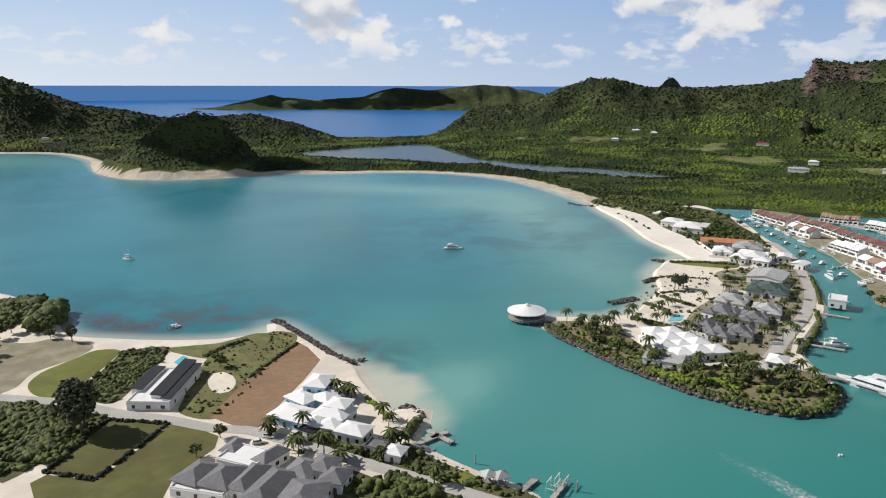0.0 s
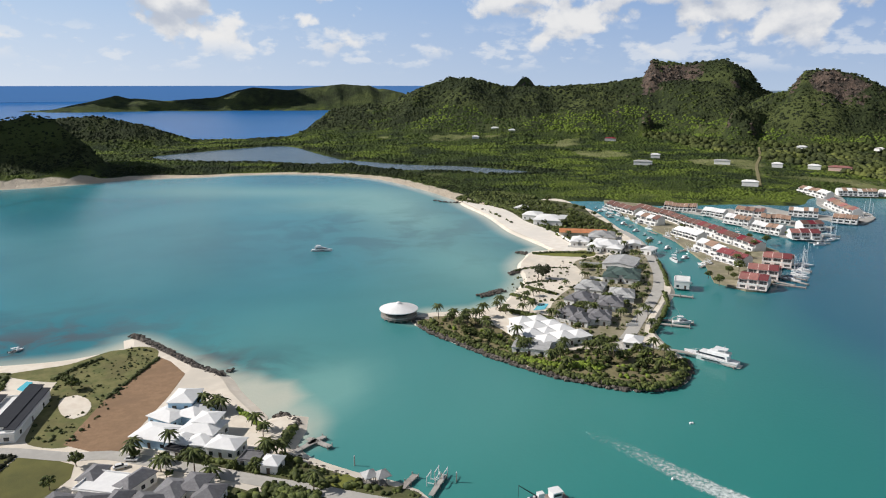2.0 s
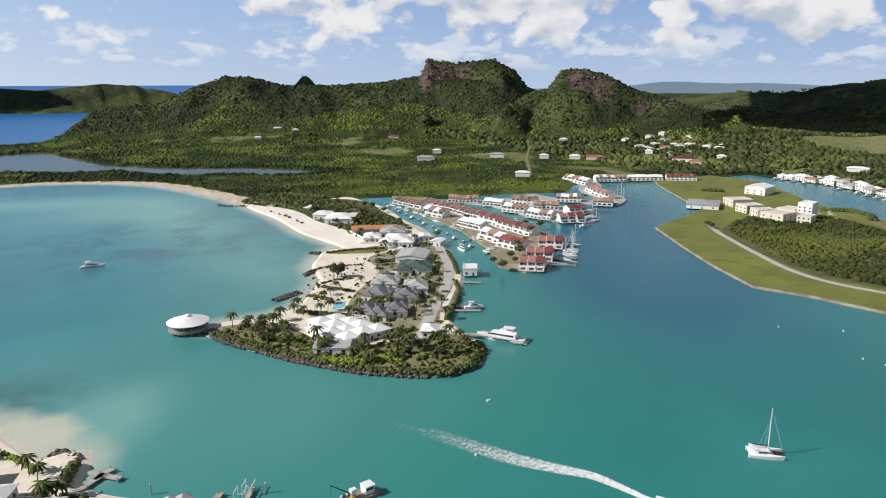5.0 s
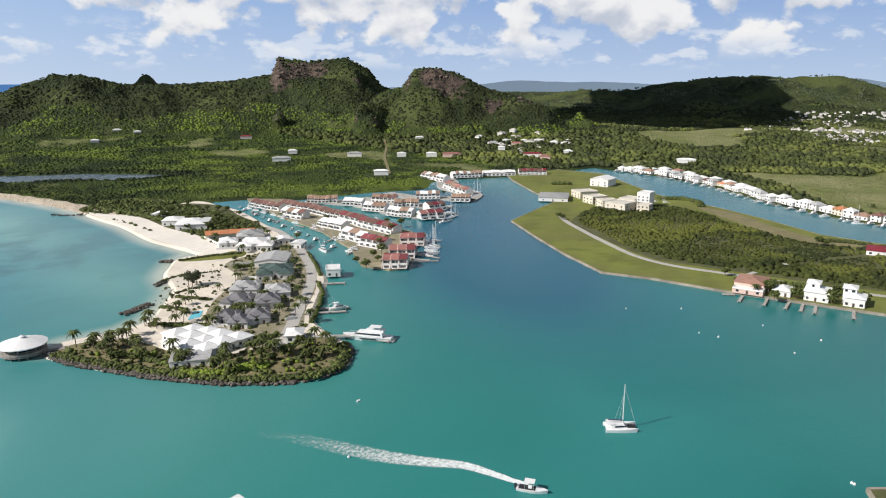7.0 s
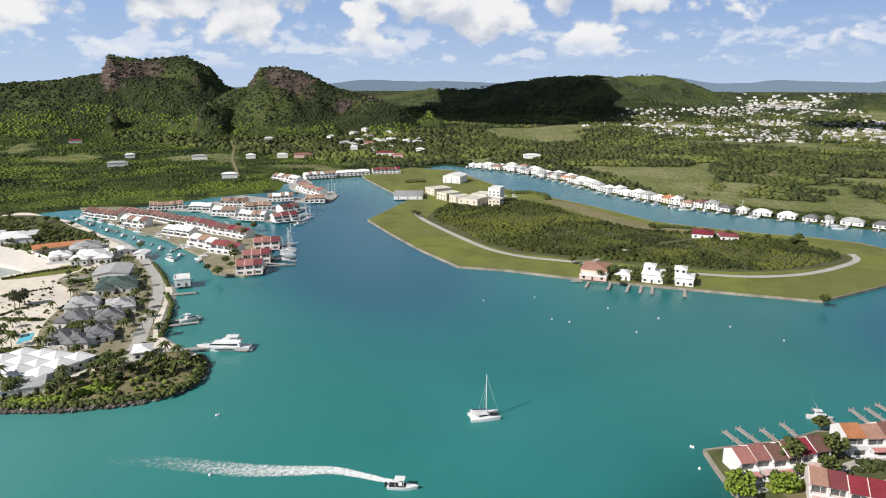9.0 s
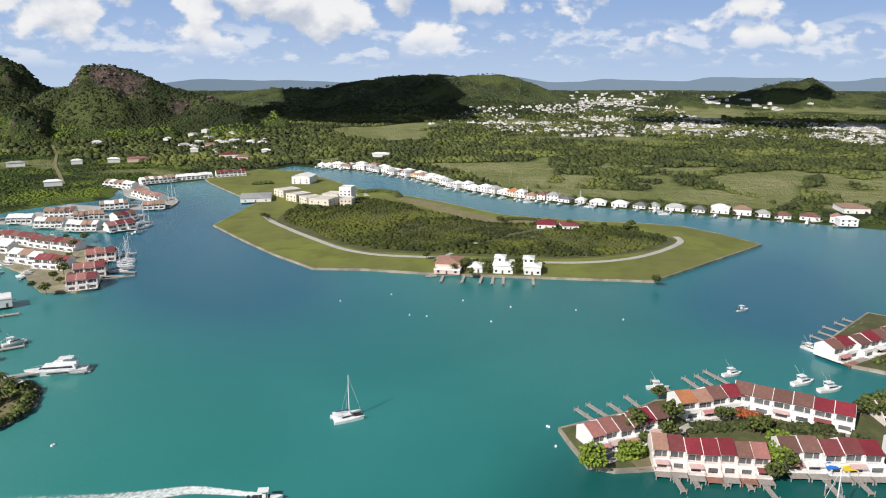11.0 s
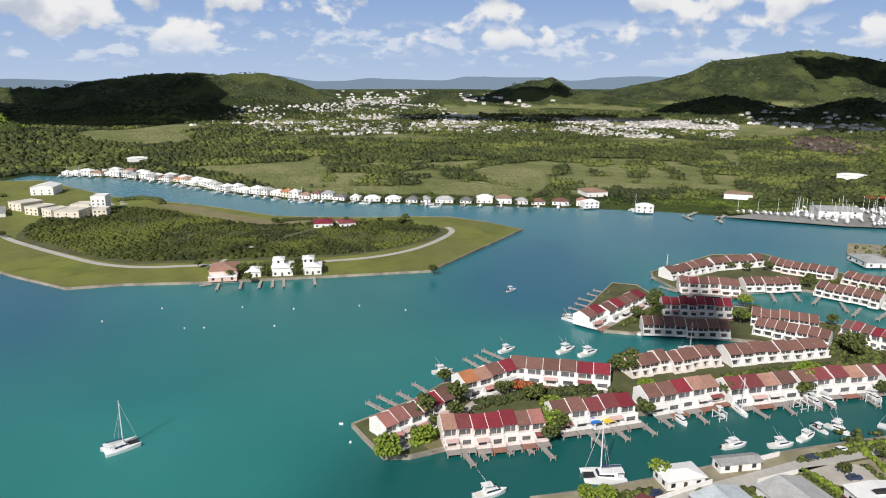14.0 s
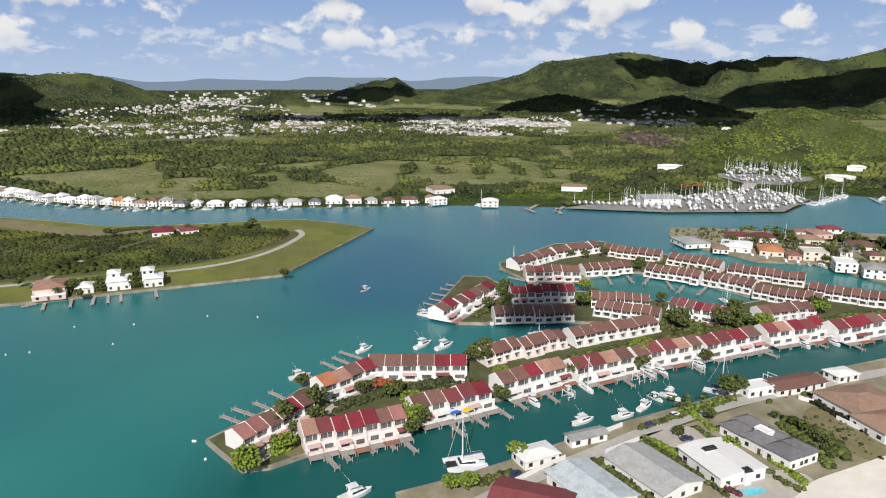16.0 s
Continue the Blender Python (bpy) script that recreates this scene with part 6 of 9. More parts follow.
patch("yard", [(-225.1, 312.0), (-195.1, 306.3), (-182.6, 312.3), (-161.1, 303.7), (-162.2, 288.1), (-170.8, 272.7), (-170.3, 256.1), (-184.6, 250.9)], COURT, "pale paved yard", "yard", 1.45, True)
patch("villa_garden", [(-47.8, 216.5), (-42.0, 224.6), (-25.0, 217.6), (-17.9, 219.9), (-12.0, 204.5), (8.2, 188.4), (7.9, 183.8), (-5.0, 189.8), (-17.0, 200.5), (-33.1, 209.9)], ROUGH, "planted garden strip by the road", "garden", 1.45, True)
patch("shore_bank", [(-13.1, 215.9), (-4.2, 206.3), (4.6, 199.3), (13.0, 192.9), (22.7, 187.1), (28.8, 182.1), (21.7, 179.0), (10.6, 183.5), (-0.8, 190.5), (-11.1, 199.5)], ROUGH, "green bank above the shore rocks", "garden", 1.43, True)
patch("shore_lawn", [(1.1, 196.9), (7.9, 197.3), (12.2, 190.7), (9.6, 188.1), (3.0, 191.6)], LAWN, "small shore lawn", "lawn", 1.50, True)
patch("shore_garden", [(-13.2, 188.4), (-15.0, 194.8), (-1.8, 188.0), (11.0, 181.4), (22.7, 171.0), (-11.1, 172.4), (-29.1, 175.8), (-31.8, 198.6)], ROUGH, "scrubby garden by the shore", "garden", 1.45, True)
road("road_point", [(-178.2, 250.2), (-159.7, 247.4), (-141.3, 244.1), (-121.4, 236.9), (-98.9, 231.2), (-78.9, 224.5), (-68.2, 223.7), (-49.2, 214.7), (-29.1, 204.4), (-16.8, 197.9), (-1.7, 190.4), (12.7, 182.5), (29.5, 173.7)], 5.5, ROAD, "pale concrete road along the point", 1.50)
patch("spit_garden", [(52.5, 337.3), (65.9, 340.1), (80.5, 333.9), (88.5, 320.4), (95.8, 297.7), (110.3, 283.7), (135.1, 281.2), (149.2, 279.4), (155.3, 272.7), (156.8, 262.7), (151.7, 250.1), (141.5, 239.4), (127.8, 238.8), (113.4, 246.7), (100.0, 257.5), (89.1, 270.0), (78.3, 285.1), (67.1, 302.6), (57.4, 319.6)], DRY, "planted garden on the spit's tip", "garden", 1.36, True)
patch("spit_village", [(117.7, 322.1), (134.4, 357.8), (166.6, 397.1), (176.8, 436.2), (216.3, 450.9), (235.4, 463.1), (226.8, 424.0), (209.8, 381.9), (192.8, 347.9), (169.3, 317.5), (143.0, 277.9), (122.2, 285.0)], COURT, "gardens between the spit's houses", "garden", 1.36, True)
patch("spit_green", [(154.5, 461.7), (173.1, 465.2), (198.7, 462.3), (191.7, 446.1), (164.5, 453.8)], LAWN, "strip of beach grass", "grass", 1.40, True)
patch("spit_upper", [(152.0, 713.0), (158.4, 670.9), (163.5, 629.6), (169.3, 588.0), (173.8, 548.0), (179.8, 505.2), (181.8, 478.2), (205.3, 483.7), (246.0, 520.7), (248.7, 581.1), (247.8, 628.6), (238.9, 675.7), (212.6, 727.8), (179.5, 742.6)], ROUGH, "dry ground behind the beach", "ground", 1.34, True)
patch("spit_wood_floor", [(179.2, 633.1), (230.0, 683.0), (261.2, 650.7), (254.5, 591.6), (249.7, 543.4), (228.4, 531.1), (198.0, 531.3), (186.4, 570.2)], ROUGH, "shady ground below beach trees", "ground", 1.36, True)
patch("beach_spit", [(154.5, 690.0), (159.5, 640.0), (162.5, 600.0), (163.5, 545.0), (170.0, 506.0), (174.5, 470.0), (188.8, 464.0), (197.9, 477.7), (192.8, 491.1), (194.0, 532.4), (186.0, 575.4), (185.4, 618.0), (180.1, 649.8), (164.6, 672.0)], WHITE_SAND, "broad pale sand beach on the spit", "sand", 1.42, True)
LANES.append(([(160.4, 669.8), (175.8, 634.4), (180.4, 586.2), (182.0, 539.6), (183.6, 499.6), (190.8, 477.6)], 9.0))
road("road_spit", [(250.3, 521.9), (249.1, 502.4), (241.3, 466.9), (230.0, 431.8), (215.5, 394.9), (199.6, 364.7), (182.3, 340.0), (166.0, 319.0), (149.4, 296.7), (133.2, 277.2)], 6.2, ROAD, "curving pale road along the spit", 1.46)
patch("scrub_floor", [(458.4, 379.7), (424.9, 318.9), (403.8, 265.8), (408.3, 229.7), (436.9, 135.1), (465.3, 96.5), (506.0, 70.9), (534.7, 70.7), (553.7, 112.4), (546.9, 158.6), (526.7, 201.0), (535.0, 255.2), (574.2, 330.9), (574.0, 372.8), (533.3, 405.5)], ROUGH, "dark floor of the island scrub", "ground", 1.36, True)
road("road_island", [(474.4, 406.3), (455.8, 382.4), (437.5, 350.4), (416.6, 310.7), (400.0, 274.3), (396.4, 244.1), (404.8, 211.2), (415.3, 171.4), (427.2, 132.2), (441.7, 105.1), (464.3, 84.4), (493.1, 71.1), (524.7, 63.7), (542.1, 69.4)], 4.5, ROAD, "pale track round the island scrub", 1.42)
road("path_island", [(493.6, 193.3), (466.4, 196.2), (437.9, 199.5), (417.4, 200.8), (408.0, 200.5)], 3.0, ROAD, "narrow track through scrub", 1.40)
patch("dry_bank", [(604.8, 348.0), (602.9, 310.4), (571.5, 261.0), (552.3, 215.6), (554.2, 175.6), (534.1, 208.7), (545.6, 254.8), (577.7, 309.3)], DRY, "dry tan grass along the canal", "grass", 1.40, True)
road("road_shore_street", [(167.7, -17.2), (172.7, -24.2), (181.3, -37.2), (188.8, -51.0), (198.2, -68.3), (208.9, -87.5), (219.4, -110.3), (227.1, -131.3), (234.3, -155.4), (241.1, -178.3), (250.3, -214.1)], 5.5, ROAD, "pale street along the canal", 1.42)
patch("beach_south", [(198.8, -189.7), (188.2, -161.2), (180.1, -139.3), (173.3, -121.4), (164.9, -109.5), (157.2, -93.7), (146.0, -113.3), (148.7, -162.6)], WHITE_SAND, "broad white sand beach", "sand", 1.44, True)
patch("dirt_lot", [(211.9, -141.7), (220.9, -154.7), (209.4, -160.8), (195.0, -166.5), (182.4, -149.3), (188.2, -142.1), (197.1, -143.3)], DRY, "dry grassed lot between houses", "lot", 1.40, True)
patch("pool_terrace", [(167.9, -91.1), (180.0, -114.0), (173.8, -121.8), (163.6, -108.7), (158.8, -89.8)], PAVING, "pale paved pool terrace", "terrace", 1.42, True)
patch("pool", [(170.9, -97.4), (172.0, -103.6), (169.6, -105.2), (167.2, -98.4)], POOL, "blue swimming pool", "pool", 1.46, False)
patch("forecourt", [(202.7, -79.3), (208.7, -98.4), (200.6, -103.4), (195.9, -94.6), (196.4, -88.2)], PAVING, "pale gravel forecourt", "yard", 1.42, True)
patch("pool", [(-116.5, 283.9), (-115.4, 291.3), (-112.7, 289.7), (-113.1, 281.1)], POOL, "turquoise swimming pool", "pool", 1.60, False)
patch("pool", [(115.0, 340.3), (122.2, 351.4), (126.8, 349.5), (121.6, 340.7)], POOL, "turquoise swimming pool", "pool", 1.44, False)
patch("villa_lane", [(199.7, 47.7), (207.7, 40.3), (228.0, 27.7), (240.9, 20.5), (256.5, 10.4), (258.1, 3.7), (237.2, 16.2), (220.9, 27.1), (207.4, 36.7), (197.6, 42.2)], PAVING, "paved lane between the terraces", "lane", 1.26, True)
patch("tip_lawn", [(203.8, 36.2), (210.3, 28.9), (203.0, 27.7), (199.4, 32.2)], DRY, "small dry lawn by the quay", "lawn", 1.28, True)
patch("boatyard", [(615, -162), (640, -200), (660, -232), (672, -300), (706, -360), (706, -405), (640, -412), (582, -352), (588, -247)], YARD_GRAVEL, "pale boatyard hardstanding", "yard", 1.75, False)
patch("boatyard", [(752, -402), (802, -398), (892, -440), (888, -548), (768, -498), (732, -440)], YARD_GRAVEL, "pale upper boatyard hardstanding", "yard", 2.0, False)
patch("yard_lane", [(700, -372), (706, -390), (752, -420), (758, -408)], ROAD, "pale lane between the boatyards", "lane", 1.9, False)

# ---- rocks ----
boulders("revetment", "dark boulders edging the spit's tip", [(52.2, 339.0), (57.4, 319.5), (67.3, 303.3), (78.3, 285.2), (89.2, 270.2), (100.0, 257.7), (113.5, 246.9), (123.6, 240.8), (136.1, 239.3), (145.2, 243.3), (154.1, 252.7), (159.2, 264.7)], 5.5, 0.75, 1, 0.85, 0.35)
boulders("jetty_rocks", "dark boulder breakwater along the lot", [(-86.6, 342.3), (-77.2, 331.3), (-68.0, 319.4), (-59.4, 308.2), (-51.3, 297.0), (-44.1, 289.4), (-38.9, 283.7)], 4.0, 0.85, 2, 0.80, 0.70)
boulders("jetty_rocks", "dark boulder spur", [(-40.9, 287.0), (-37.6, 288.2), (-35.0, 290.7)], 2.5, 0.90, 3, 0.70, 0.40)
boulders("jetty_rocks", "dark boulder breakwater", [(-15.1, 244.5), (-10.0, 240.3), (-8.5, 236.5), (-9.8, 230.4), (-12.6, 224.8), (-13.3, 219.2)], 4.0, 0.90, 4, 0.80, 0.40)
boulders("jetty_rocks", "boulders along the garden shore", [(-12.4, 217.1), (-6.8, 210.2), (-1.5, 204.3), (5.3, 198.7), (11.9, 193.2), (20.0, 187.9), (27.7, 182.8)], 3.0, 0.85, 5, 0.70, 0.40)
boulders("groyne", "dark boulder groyne on the beach", [(93.2, 373.1), (99.7, 376.3), (105.7, 379.8), (110.3, 381.5)], 5.0, 1.10, 6, 0.90, 0.40)
boulders("groyne", "dark boulder groyne on the beach", [(123.4, 415.2), (129.5, 420.1), (138.7, 427.0)], 4.0, 1.10, 7, 0.90, 0.40)
boulders("groyne", "dark boulder groyne on the beach", [(144.7, 470.8), (152.2, 467.6)], 6.0, 1.20, 8, 0.90, 0.40)
boulders("groyne", "low boulder spur in the bay", [(127.6, 704.7), (137.1, 694.0), (157.8, 682.9)], 3.0, 1.60, 9, 0.80, 0.40)

# ---- palms, trees and hedges ----
plant_all(PALMS, 1.0, (-37.1, 253.5), (-38.9, 246.8), (-35.2, 249.3), (-41.7, 250.6), (-21.4, 231.7), (-19.0, 226.0), (-16.1, 212.9), (-17.5, 210.7), (-12.2, 213.3), (-60.5, 220.1), (-49.1, 210.0), (-46.8, 206.3), (-38.5, 206.3), (-32.9, 201.3), (-59.7, 224.2), (-48.4, 222.1), (-2.5, 190.5))
plant_all(PALMS, 1.0, (68.1, 328.1), (71.1, 336.0), (76.0, 327.5), (79.5, 324.2), (82.4, 327.5), (83.2, 320.0), (62.7, 335.8), (70.2, 321.0), (81.0, 303.9), (96.9, 340.7), (98.8, 336.9), (95.8, 345.3), (107.9, 336.1), (112.4, 338.3), (85.4, 335.7), (126.3, 328.4), (126.7, 280.7), (128.6, 276.0), (147.6, 269.6), (148.5, 261.6), (148.7, 256.3), (120.5, 281.0), (93.0, 289.4), (143.5, 265.9), (142.2, 255.4), (106.5, 274.0), (99.5, 269.8))
plant_all(PALMS, 0.9, (160.0, 311.2), (171.7, 327.3), (168.0, 315.0), (162.0, 300.6), (178.4, 341.7), (186.0, 363.7), (121.0, 322.7), (119.9, 328.1), (123.2, 364.9), (128.1, 368.9), (113.7, 351.7), (158.1, 322.2), (144.7, 327.9), (148.1, 379.6), (173.2, 412.7), (205.9, 398.9), (218.4, 427.5), (240.4, 456.8), (220.6, 455.0), (195.8, 455.6), (198.5, 507.2), (208.6, 552.7), (241.5, 525.6), (229.2, 482.9))
plant_all(PINE, 1.2, (-127.5, 221.5), (-125.0, 224.0), (-129.0, 225.5), (-124.0, 219.5))
plant_all(PINE, 0.55, (138.1, 400.4), (139.2, 397.1), (142.3, 398.6))
plant_all(PINE, 0.6, (-173.3, 308.7))
plant_all(TREES, 0.6, (-79.7, 205.4), (-76.0, 218.2), (-99.0, 285.9), (-101.7, 291.0), (-95.1, 279.8))
plant_all(TREES, 0.5, (-58.7, 219.7), (-49.2, 215.1), (-42.4, 215.5), (-35.6, 209.7), (-26.8, 207.3), (-19.7, 204.3), (-46.0, 206.1))
plant_all(TREES, 0.9, (-229.3, 344.7), (-231.8, 358.7), (-217.7, 344.9), (-211.8, 344.9), (-203.6, 340.5), (-197.6, 319.8), (-190.8, 319.9), (-194.6, 332.0), (-208.4, 319.7), (-209.2, 312.1), (-229.6, 336.0), (-240.9, 344.6), (-212.5, 304.7), (-198.8, 291.1), (-215.2, 358.9), (-225.6, 363.7), (-185.3, 312.3), (-197.2, 284.6))
plant_all(TREES, 0.75, (212.9, -6.3), (216.6, -8.4), (210.3, -4.9), (242.5, 12.2), (239.2, 1.8), (242.3, -1.4), (269.7, -32.0), (270.6, -35.9), (267.5, -37.8), (238.1, -38.6), (242.8, -40.7), (255.8, -72.7), (258.4, -75.1), (256.3, -99.5), (260.0, -102.8), (281.5, -115.6), (239.0, -0.3), (247.1, 9.2), (220.9, 27.1), (215.2, 33.6), (207.5, 38.5), (228.3, 30.6), (232.4, -39.3), (251.6, -70.9), (262.4, -130.5))
plant_all(TREES, 1.1, (299.7, -156.3), (297.0, -160.5), (300.3, -166.4), (228.4, -122.1), (229.5, -126.0))
plant_all(BRIGHT_TREE, 0.9, (178.0, -14.8), (178.4, -20.1), (192.2, 46.4), (192.6, 43.9), (203.9, 37.1), (205.4, 34.7), (194.0, -37.1), (191.4, -104.7))
plant_all(BRIGHT_TREE, 1.1, (196.8, 46.3), (223.3, -5.9), (229.7, -6.0), (218.4, -6.3), (245.0, -41.3), (252.1, -42.0), (258.6, -74.7), (265.6, -102.5), (272.7, -104.6), (267.3, -104.3), (275.1, -107.9), (274.1, -137.7), (338.3, -99.9), (315.7, -214.7), (299.9, -176.1), (294.2, -174.0), (365.2, -108.5))
plant_all(TREES, 0.95, (232.2, 28.1), (231.0, 31.8), (251.0, 35.0), (274.9, -38.8), (272.6, -34.2), (362.5, -63.0), (356.6, -60.2), (335.5, -49.4), (307.8, -164.6), (305.7, -159.8), (307.7, -168.9), (303.1, -169.8), (302.1, -155.4), (339.6, -142.1), (415.3, -158.6), (308.6, -140.8), (307.2, -135.7), (219.8, 37.6), (345.4, -107.3), (317.1, -171.0))
plant_all(FLAME_TREE, 0.8, (247.8, 5.5), (246.5, 1.7))
plant_all(FLAME_TREE, 1.0, (715.3, -319.1), (714.1, -332.9))
plant_all(TREES, 0.8, (439.9, -120.6), (434.7, -128.6), (438.1, -142.2), (404.6, -153.8), (415.2, -155.8), (335.8, -98.4), (345.1, -99.6), (329.7, -137.4), (303.0, -135.6), (299.1, -136.7), (339.2, -59.3), (348.3, -62.4), (262.5, -129.3), (265.3, -131.8), (325.5, -217.5), (316.7, -215.0), (329.5, -224.7), (467.1, -281.3), (476.0, -284.3), (466.4, -289.4), (463.3, -325.9), (454.7, -324.3), (462.4, -336.1), (396.5, -293.8), (407.5, -276.9), (404.4, -280.5))
plant_all(TREES, 0.6, (201.9, -92.6), (201.6, -135.3), (196.6, -135.8), (192.2, -135.7), (187.8, -134.7), (183.8, -134.0), (205.2, -134.3), (211.2, -131.3), (212.0, -107.9), (182.8, -46.9))
plant_all(TREES, 0.7, (469.9, -248.9), (477.0, -271.9), (477.8, -284.0), (482.7, -292.6), (487.7, -302.1), (469.6, -294.7), (467.0, -324.1), (473.4, -335.0), (476.4, -343.6), (458.6, -339.8), (458.7, -257.7), (436.9, -300.0), (445.0, -338.4), (457.5, -351.9), (436.5, -322.1))
plant_all(PALMS, 0.9, (465.2, -262.5), (450.3, -276.5), (429.3, -297.0), (435.0, -302.8), (439.4, -289.4), (459.9, -243.8))
plant_all(TREES, 0.8, (259.2, 386.0), (255.5, 375.2), (270.2, 391.7), (239.0, 364.1), (241.6, 380.1), (336.9, 458.7), (334.4, 475.4), (370.7, 479.3), (468.6, 561.7), (298.2, 512.1))
plant_all(PALMS, 0.9, (315.1, 441.9), (297.1, 422.7), (276.4, 404.0), (275.6, 551.5), (241.2, 546.2))
plant_all(TREES, 0.8, (462.2, 397.4), (459.5, 390.8), (399.1, 208.3), (528.9, 201.8), (527.5, 206.2), (545.7, 170.5), (551.9, 126.2), (550.6, 107.1), (558.0, 106.2), (545.5, 108.5), (404.6, 61.5), (383.8, 173.8), (385.4, 159.4), (400.5, 164.7), (392.9, 143.7), (406.1, 146.5), (396.2, 179.1), (373.1, 165.4))
plant_all(PALMS, 0.8, (385.8, 176.2), (390.9, 173.0), (389.8, 163.1), (385.6, 158.8), (390.5, 142.8), (377.2, 177.6), (541.2, 137.9), (537.2, 151.1))
plant_in(TREES, [(179, 633), (230, 683), (261, 651), (254, 592), (250, 543), (222, 529), (198, 531), (186, 570)], 8, 3, 0.8, 34)
plant_in(TREES, [(118, 322), (134, 358), (167, 397), (177, 436), (216, 451), (235, 463), (227, 424), (210, 382), (193, 348), (169, 318), (143, 278), (122, 285)], 12, 4, 0.45, 22)
hedge([(-123.6, 196.0), (-122.0, 215.8), (-120.6, 230.8)], 1.6, 1.3, HEDGE, 1, "dark clipped hedge round the field")
hedge([(-120.6, 230.8), (-97.4, 228.2), (-106.2, 191.9), (-123.6, 196.0)], 1.6, 1.3, HEDGE, 2, "dark clipped hedge round the field")
hedge([(-79.5, 269.0), (-67.7, 307.7)], 1.2, 1.2, SCRUB, 3, "weedy boundary of the lot")
hedge([(-29.6, 249.7), (-23.9, 240.8), (-19.5, 232.2)], 2.5, 1.6, BRIGHT, 4, "bright green beach hedge")
hedge([(-12.4, 218.9), (-10.7, 226.4), (-8.8, 232.2)], 4.0, 2.5, LEAF, 5, "sea grape shrubs on the breakwater")
hedge([(-41.1, 218.5), (-33.4, 213.1), (-24.2, 207.2), (-18.8, 203.1)], 2.5, 1.5, LEAF, 6, "dense garden shrubs along the road")
hedge([(-16.6, 193.2), (-8.3, 188.1), (-1.8, 183.9)], 9.0, 3.0, LEAF, 7, "dense garden shrubs along the road")
hedge([(-11.1, 202.6), (-5.0, 196.6), (1.6, 191.5)], 4.0, 2.0, LEAF, 8, "shore shrubs")
hedge([(53.2, 333.4), (61.0, 317.2), (71.6, 299.2), (82.6, 281.9), (93.2, 267.0), (106.1, 253.6), (117.8, 244.9)], 6.5, 1.7, LEAF, 9, "sea grape shrubs above the boulders")
hedge([(117.8, 244.9), (127.8, 238.8), (140.1, 239.4), (150.9, 249.7), (157.0, 262.6)], 6.0, 2.0, LEAF, 10, "sea grape shrubs above the boulders")
hedge([(88.7, 276.5), (94.3, 269.9), (102.9, 264.9), (113.5, 264.7), (119.3, 259.4)], 7.0, 2.2, BRIGHT, 11, "bright garden shrubs")
hedge([(92.5, 279.9), (85.8, 292.4), (81.0, 303.9), (75.1, 313.0)], 5.0, 1.8, LEAF, 12, "garden shrubs")
hedge([(98.0, 344.4), (105.7, 337.0), (115.5, 328.9), (121.0, 322.7)], 5.0, 2.0, LEAF, 13, "garden shrubs")
hedge([(200.1, 357.7), (190.9, 336.4), (175.5, 315.0), (160.8, 296.5)], 3.0, 1.4, LEAF, 14, "roadside shrubs")
hedge([(231.7, 425.5), (219.3, 393.3), (207.9, 368.2)], 2.5, 1.4, LEAF, 15, "roadside shrubs")
hedge([(124.2, 383.1), (131.5, 373.7), (137.1, 365.1)], 4.0, 1.5, LEAF, 16, "beach shrubs")
hedge([(176.1, 419.5), (192.0, 417.8), (207.6, 406.3)], 5.0, 2.4, LEAF, 17, "garden shrubs")
hedge([(195.6, 525.0), (210.9, 513.7), (228.9, 487.5)], 4.0, 2.0, LEAF, 18, "garden shrubs")
hedge([(154.5, 461.7), (171.8, 461.9), (195.8, 455.6)], 5.0, 1.3, SCRUB, 19, "low beach scrub")
hedge([(179.4, -18.5), (182.1, -27.2), (185.2, -33.7)], 4.0, 1.8, LEAF, 20, "canal-side shrubs")
hedge([(208.2, -81.4), (215.1, -96.0), (223.1, -114.2), (226.8, -124.6)], 3.0, 1.6, LEAF, 21, "clipped canal-side hedge")
hedge([(190.2, -60.3), (175.6, -67.7), (162.8, -72.6)], 3.5, 2.0, LEAF, 22, "hedge between gardens")
hedge([(201.4, -80.8), (186.4, -85.8), (167.8, -92.7)], 2.5, 1.5, LEAF, 23, "clipped hedge between gardens")
hedge([(208.6, -100.3), (191.3, -106.4), (174.7, -111.8), (168.6, -115.1)], 2.5, 1.6, LEAF, 24, "hedge between gardens")
hedge([(207.1, -130.6), (196.9, -132.5), (187.3, -132.2), (179.2, -130.6)], 4.0, 2.4, LEAF, 25, "overgrown hedge between gardens")
hedge([(222.5, -152.5), (211.7, -158.3), (197.3, -161.9)], 2.0, 2.0, SCRUB, 26, "clipped dark hedge")
hedge([(233.9, 20.1), (242.1, 8.0), (245.9, -4.7), (253.6, -22.8)], 8.0, 2.2, SCRUB, 27, "garden shrubs between the terraces")
hedge([(217.7, 26.8), (208.9, 33.3), (202.4, 39.5)], 5.0, 2.2, BRIGHT, 28, "yellow-green garden shrubs")
hedge([(252.1, -40.5), (261.4, -60.6), (267.3, -74.0)], 5.0, 2.0, LEAF, 29, "garden shrubs between the terraces")
hedge([(270.3, -74.8), (280.8, -100.5), (294.8, -142.9), (303.5, -175.1)], 6.0, 2.2, LEAF, 30, "garden shrubs between the terraces")
hedge([(319.4, -133.9), (286.9, -150.0), (295.8, -173.7)], 7.0, 2.2, LEAF, 31, "garden shrubs between the terraces")
hedge([(300.9, -204.9), (311.4, -226.4), (313.8, -248.5)], 7.0, 2.2, LEAF, 32, "garden shrubs between the terraces")
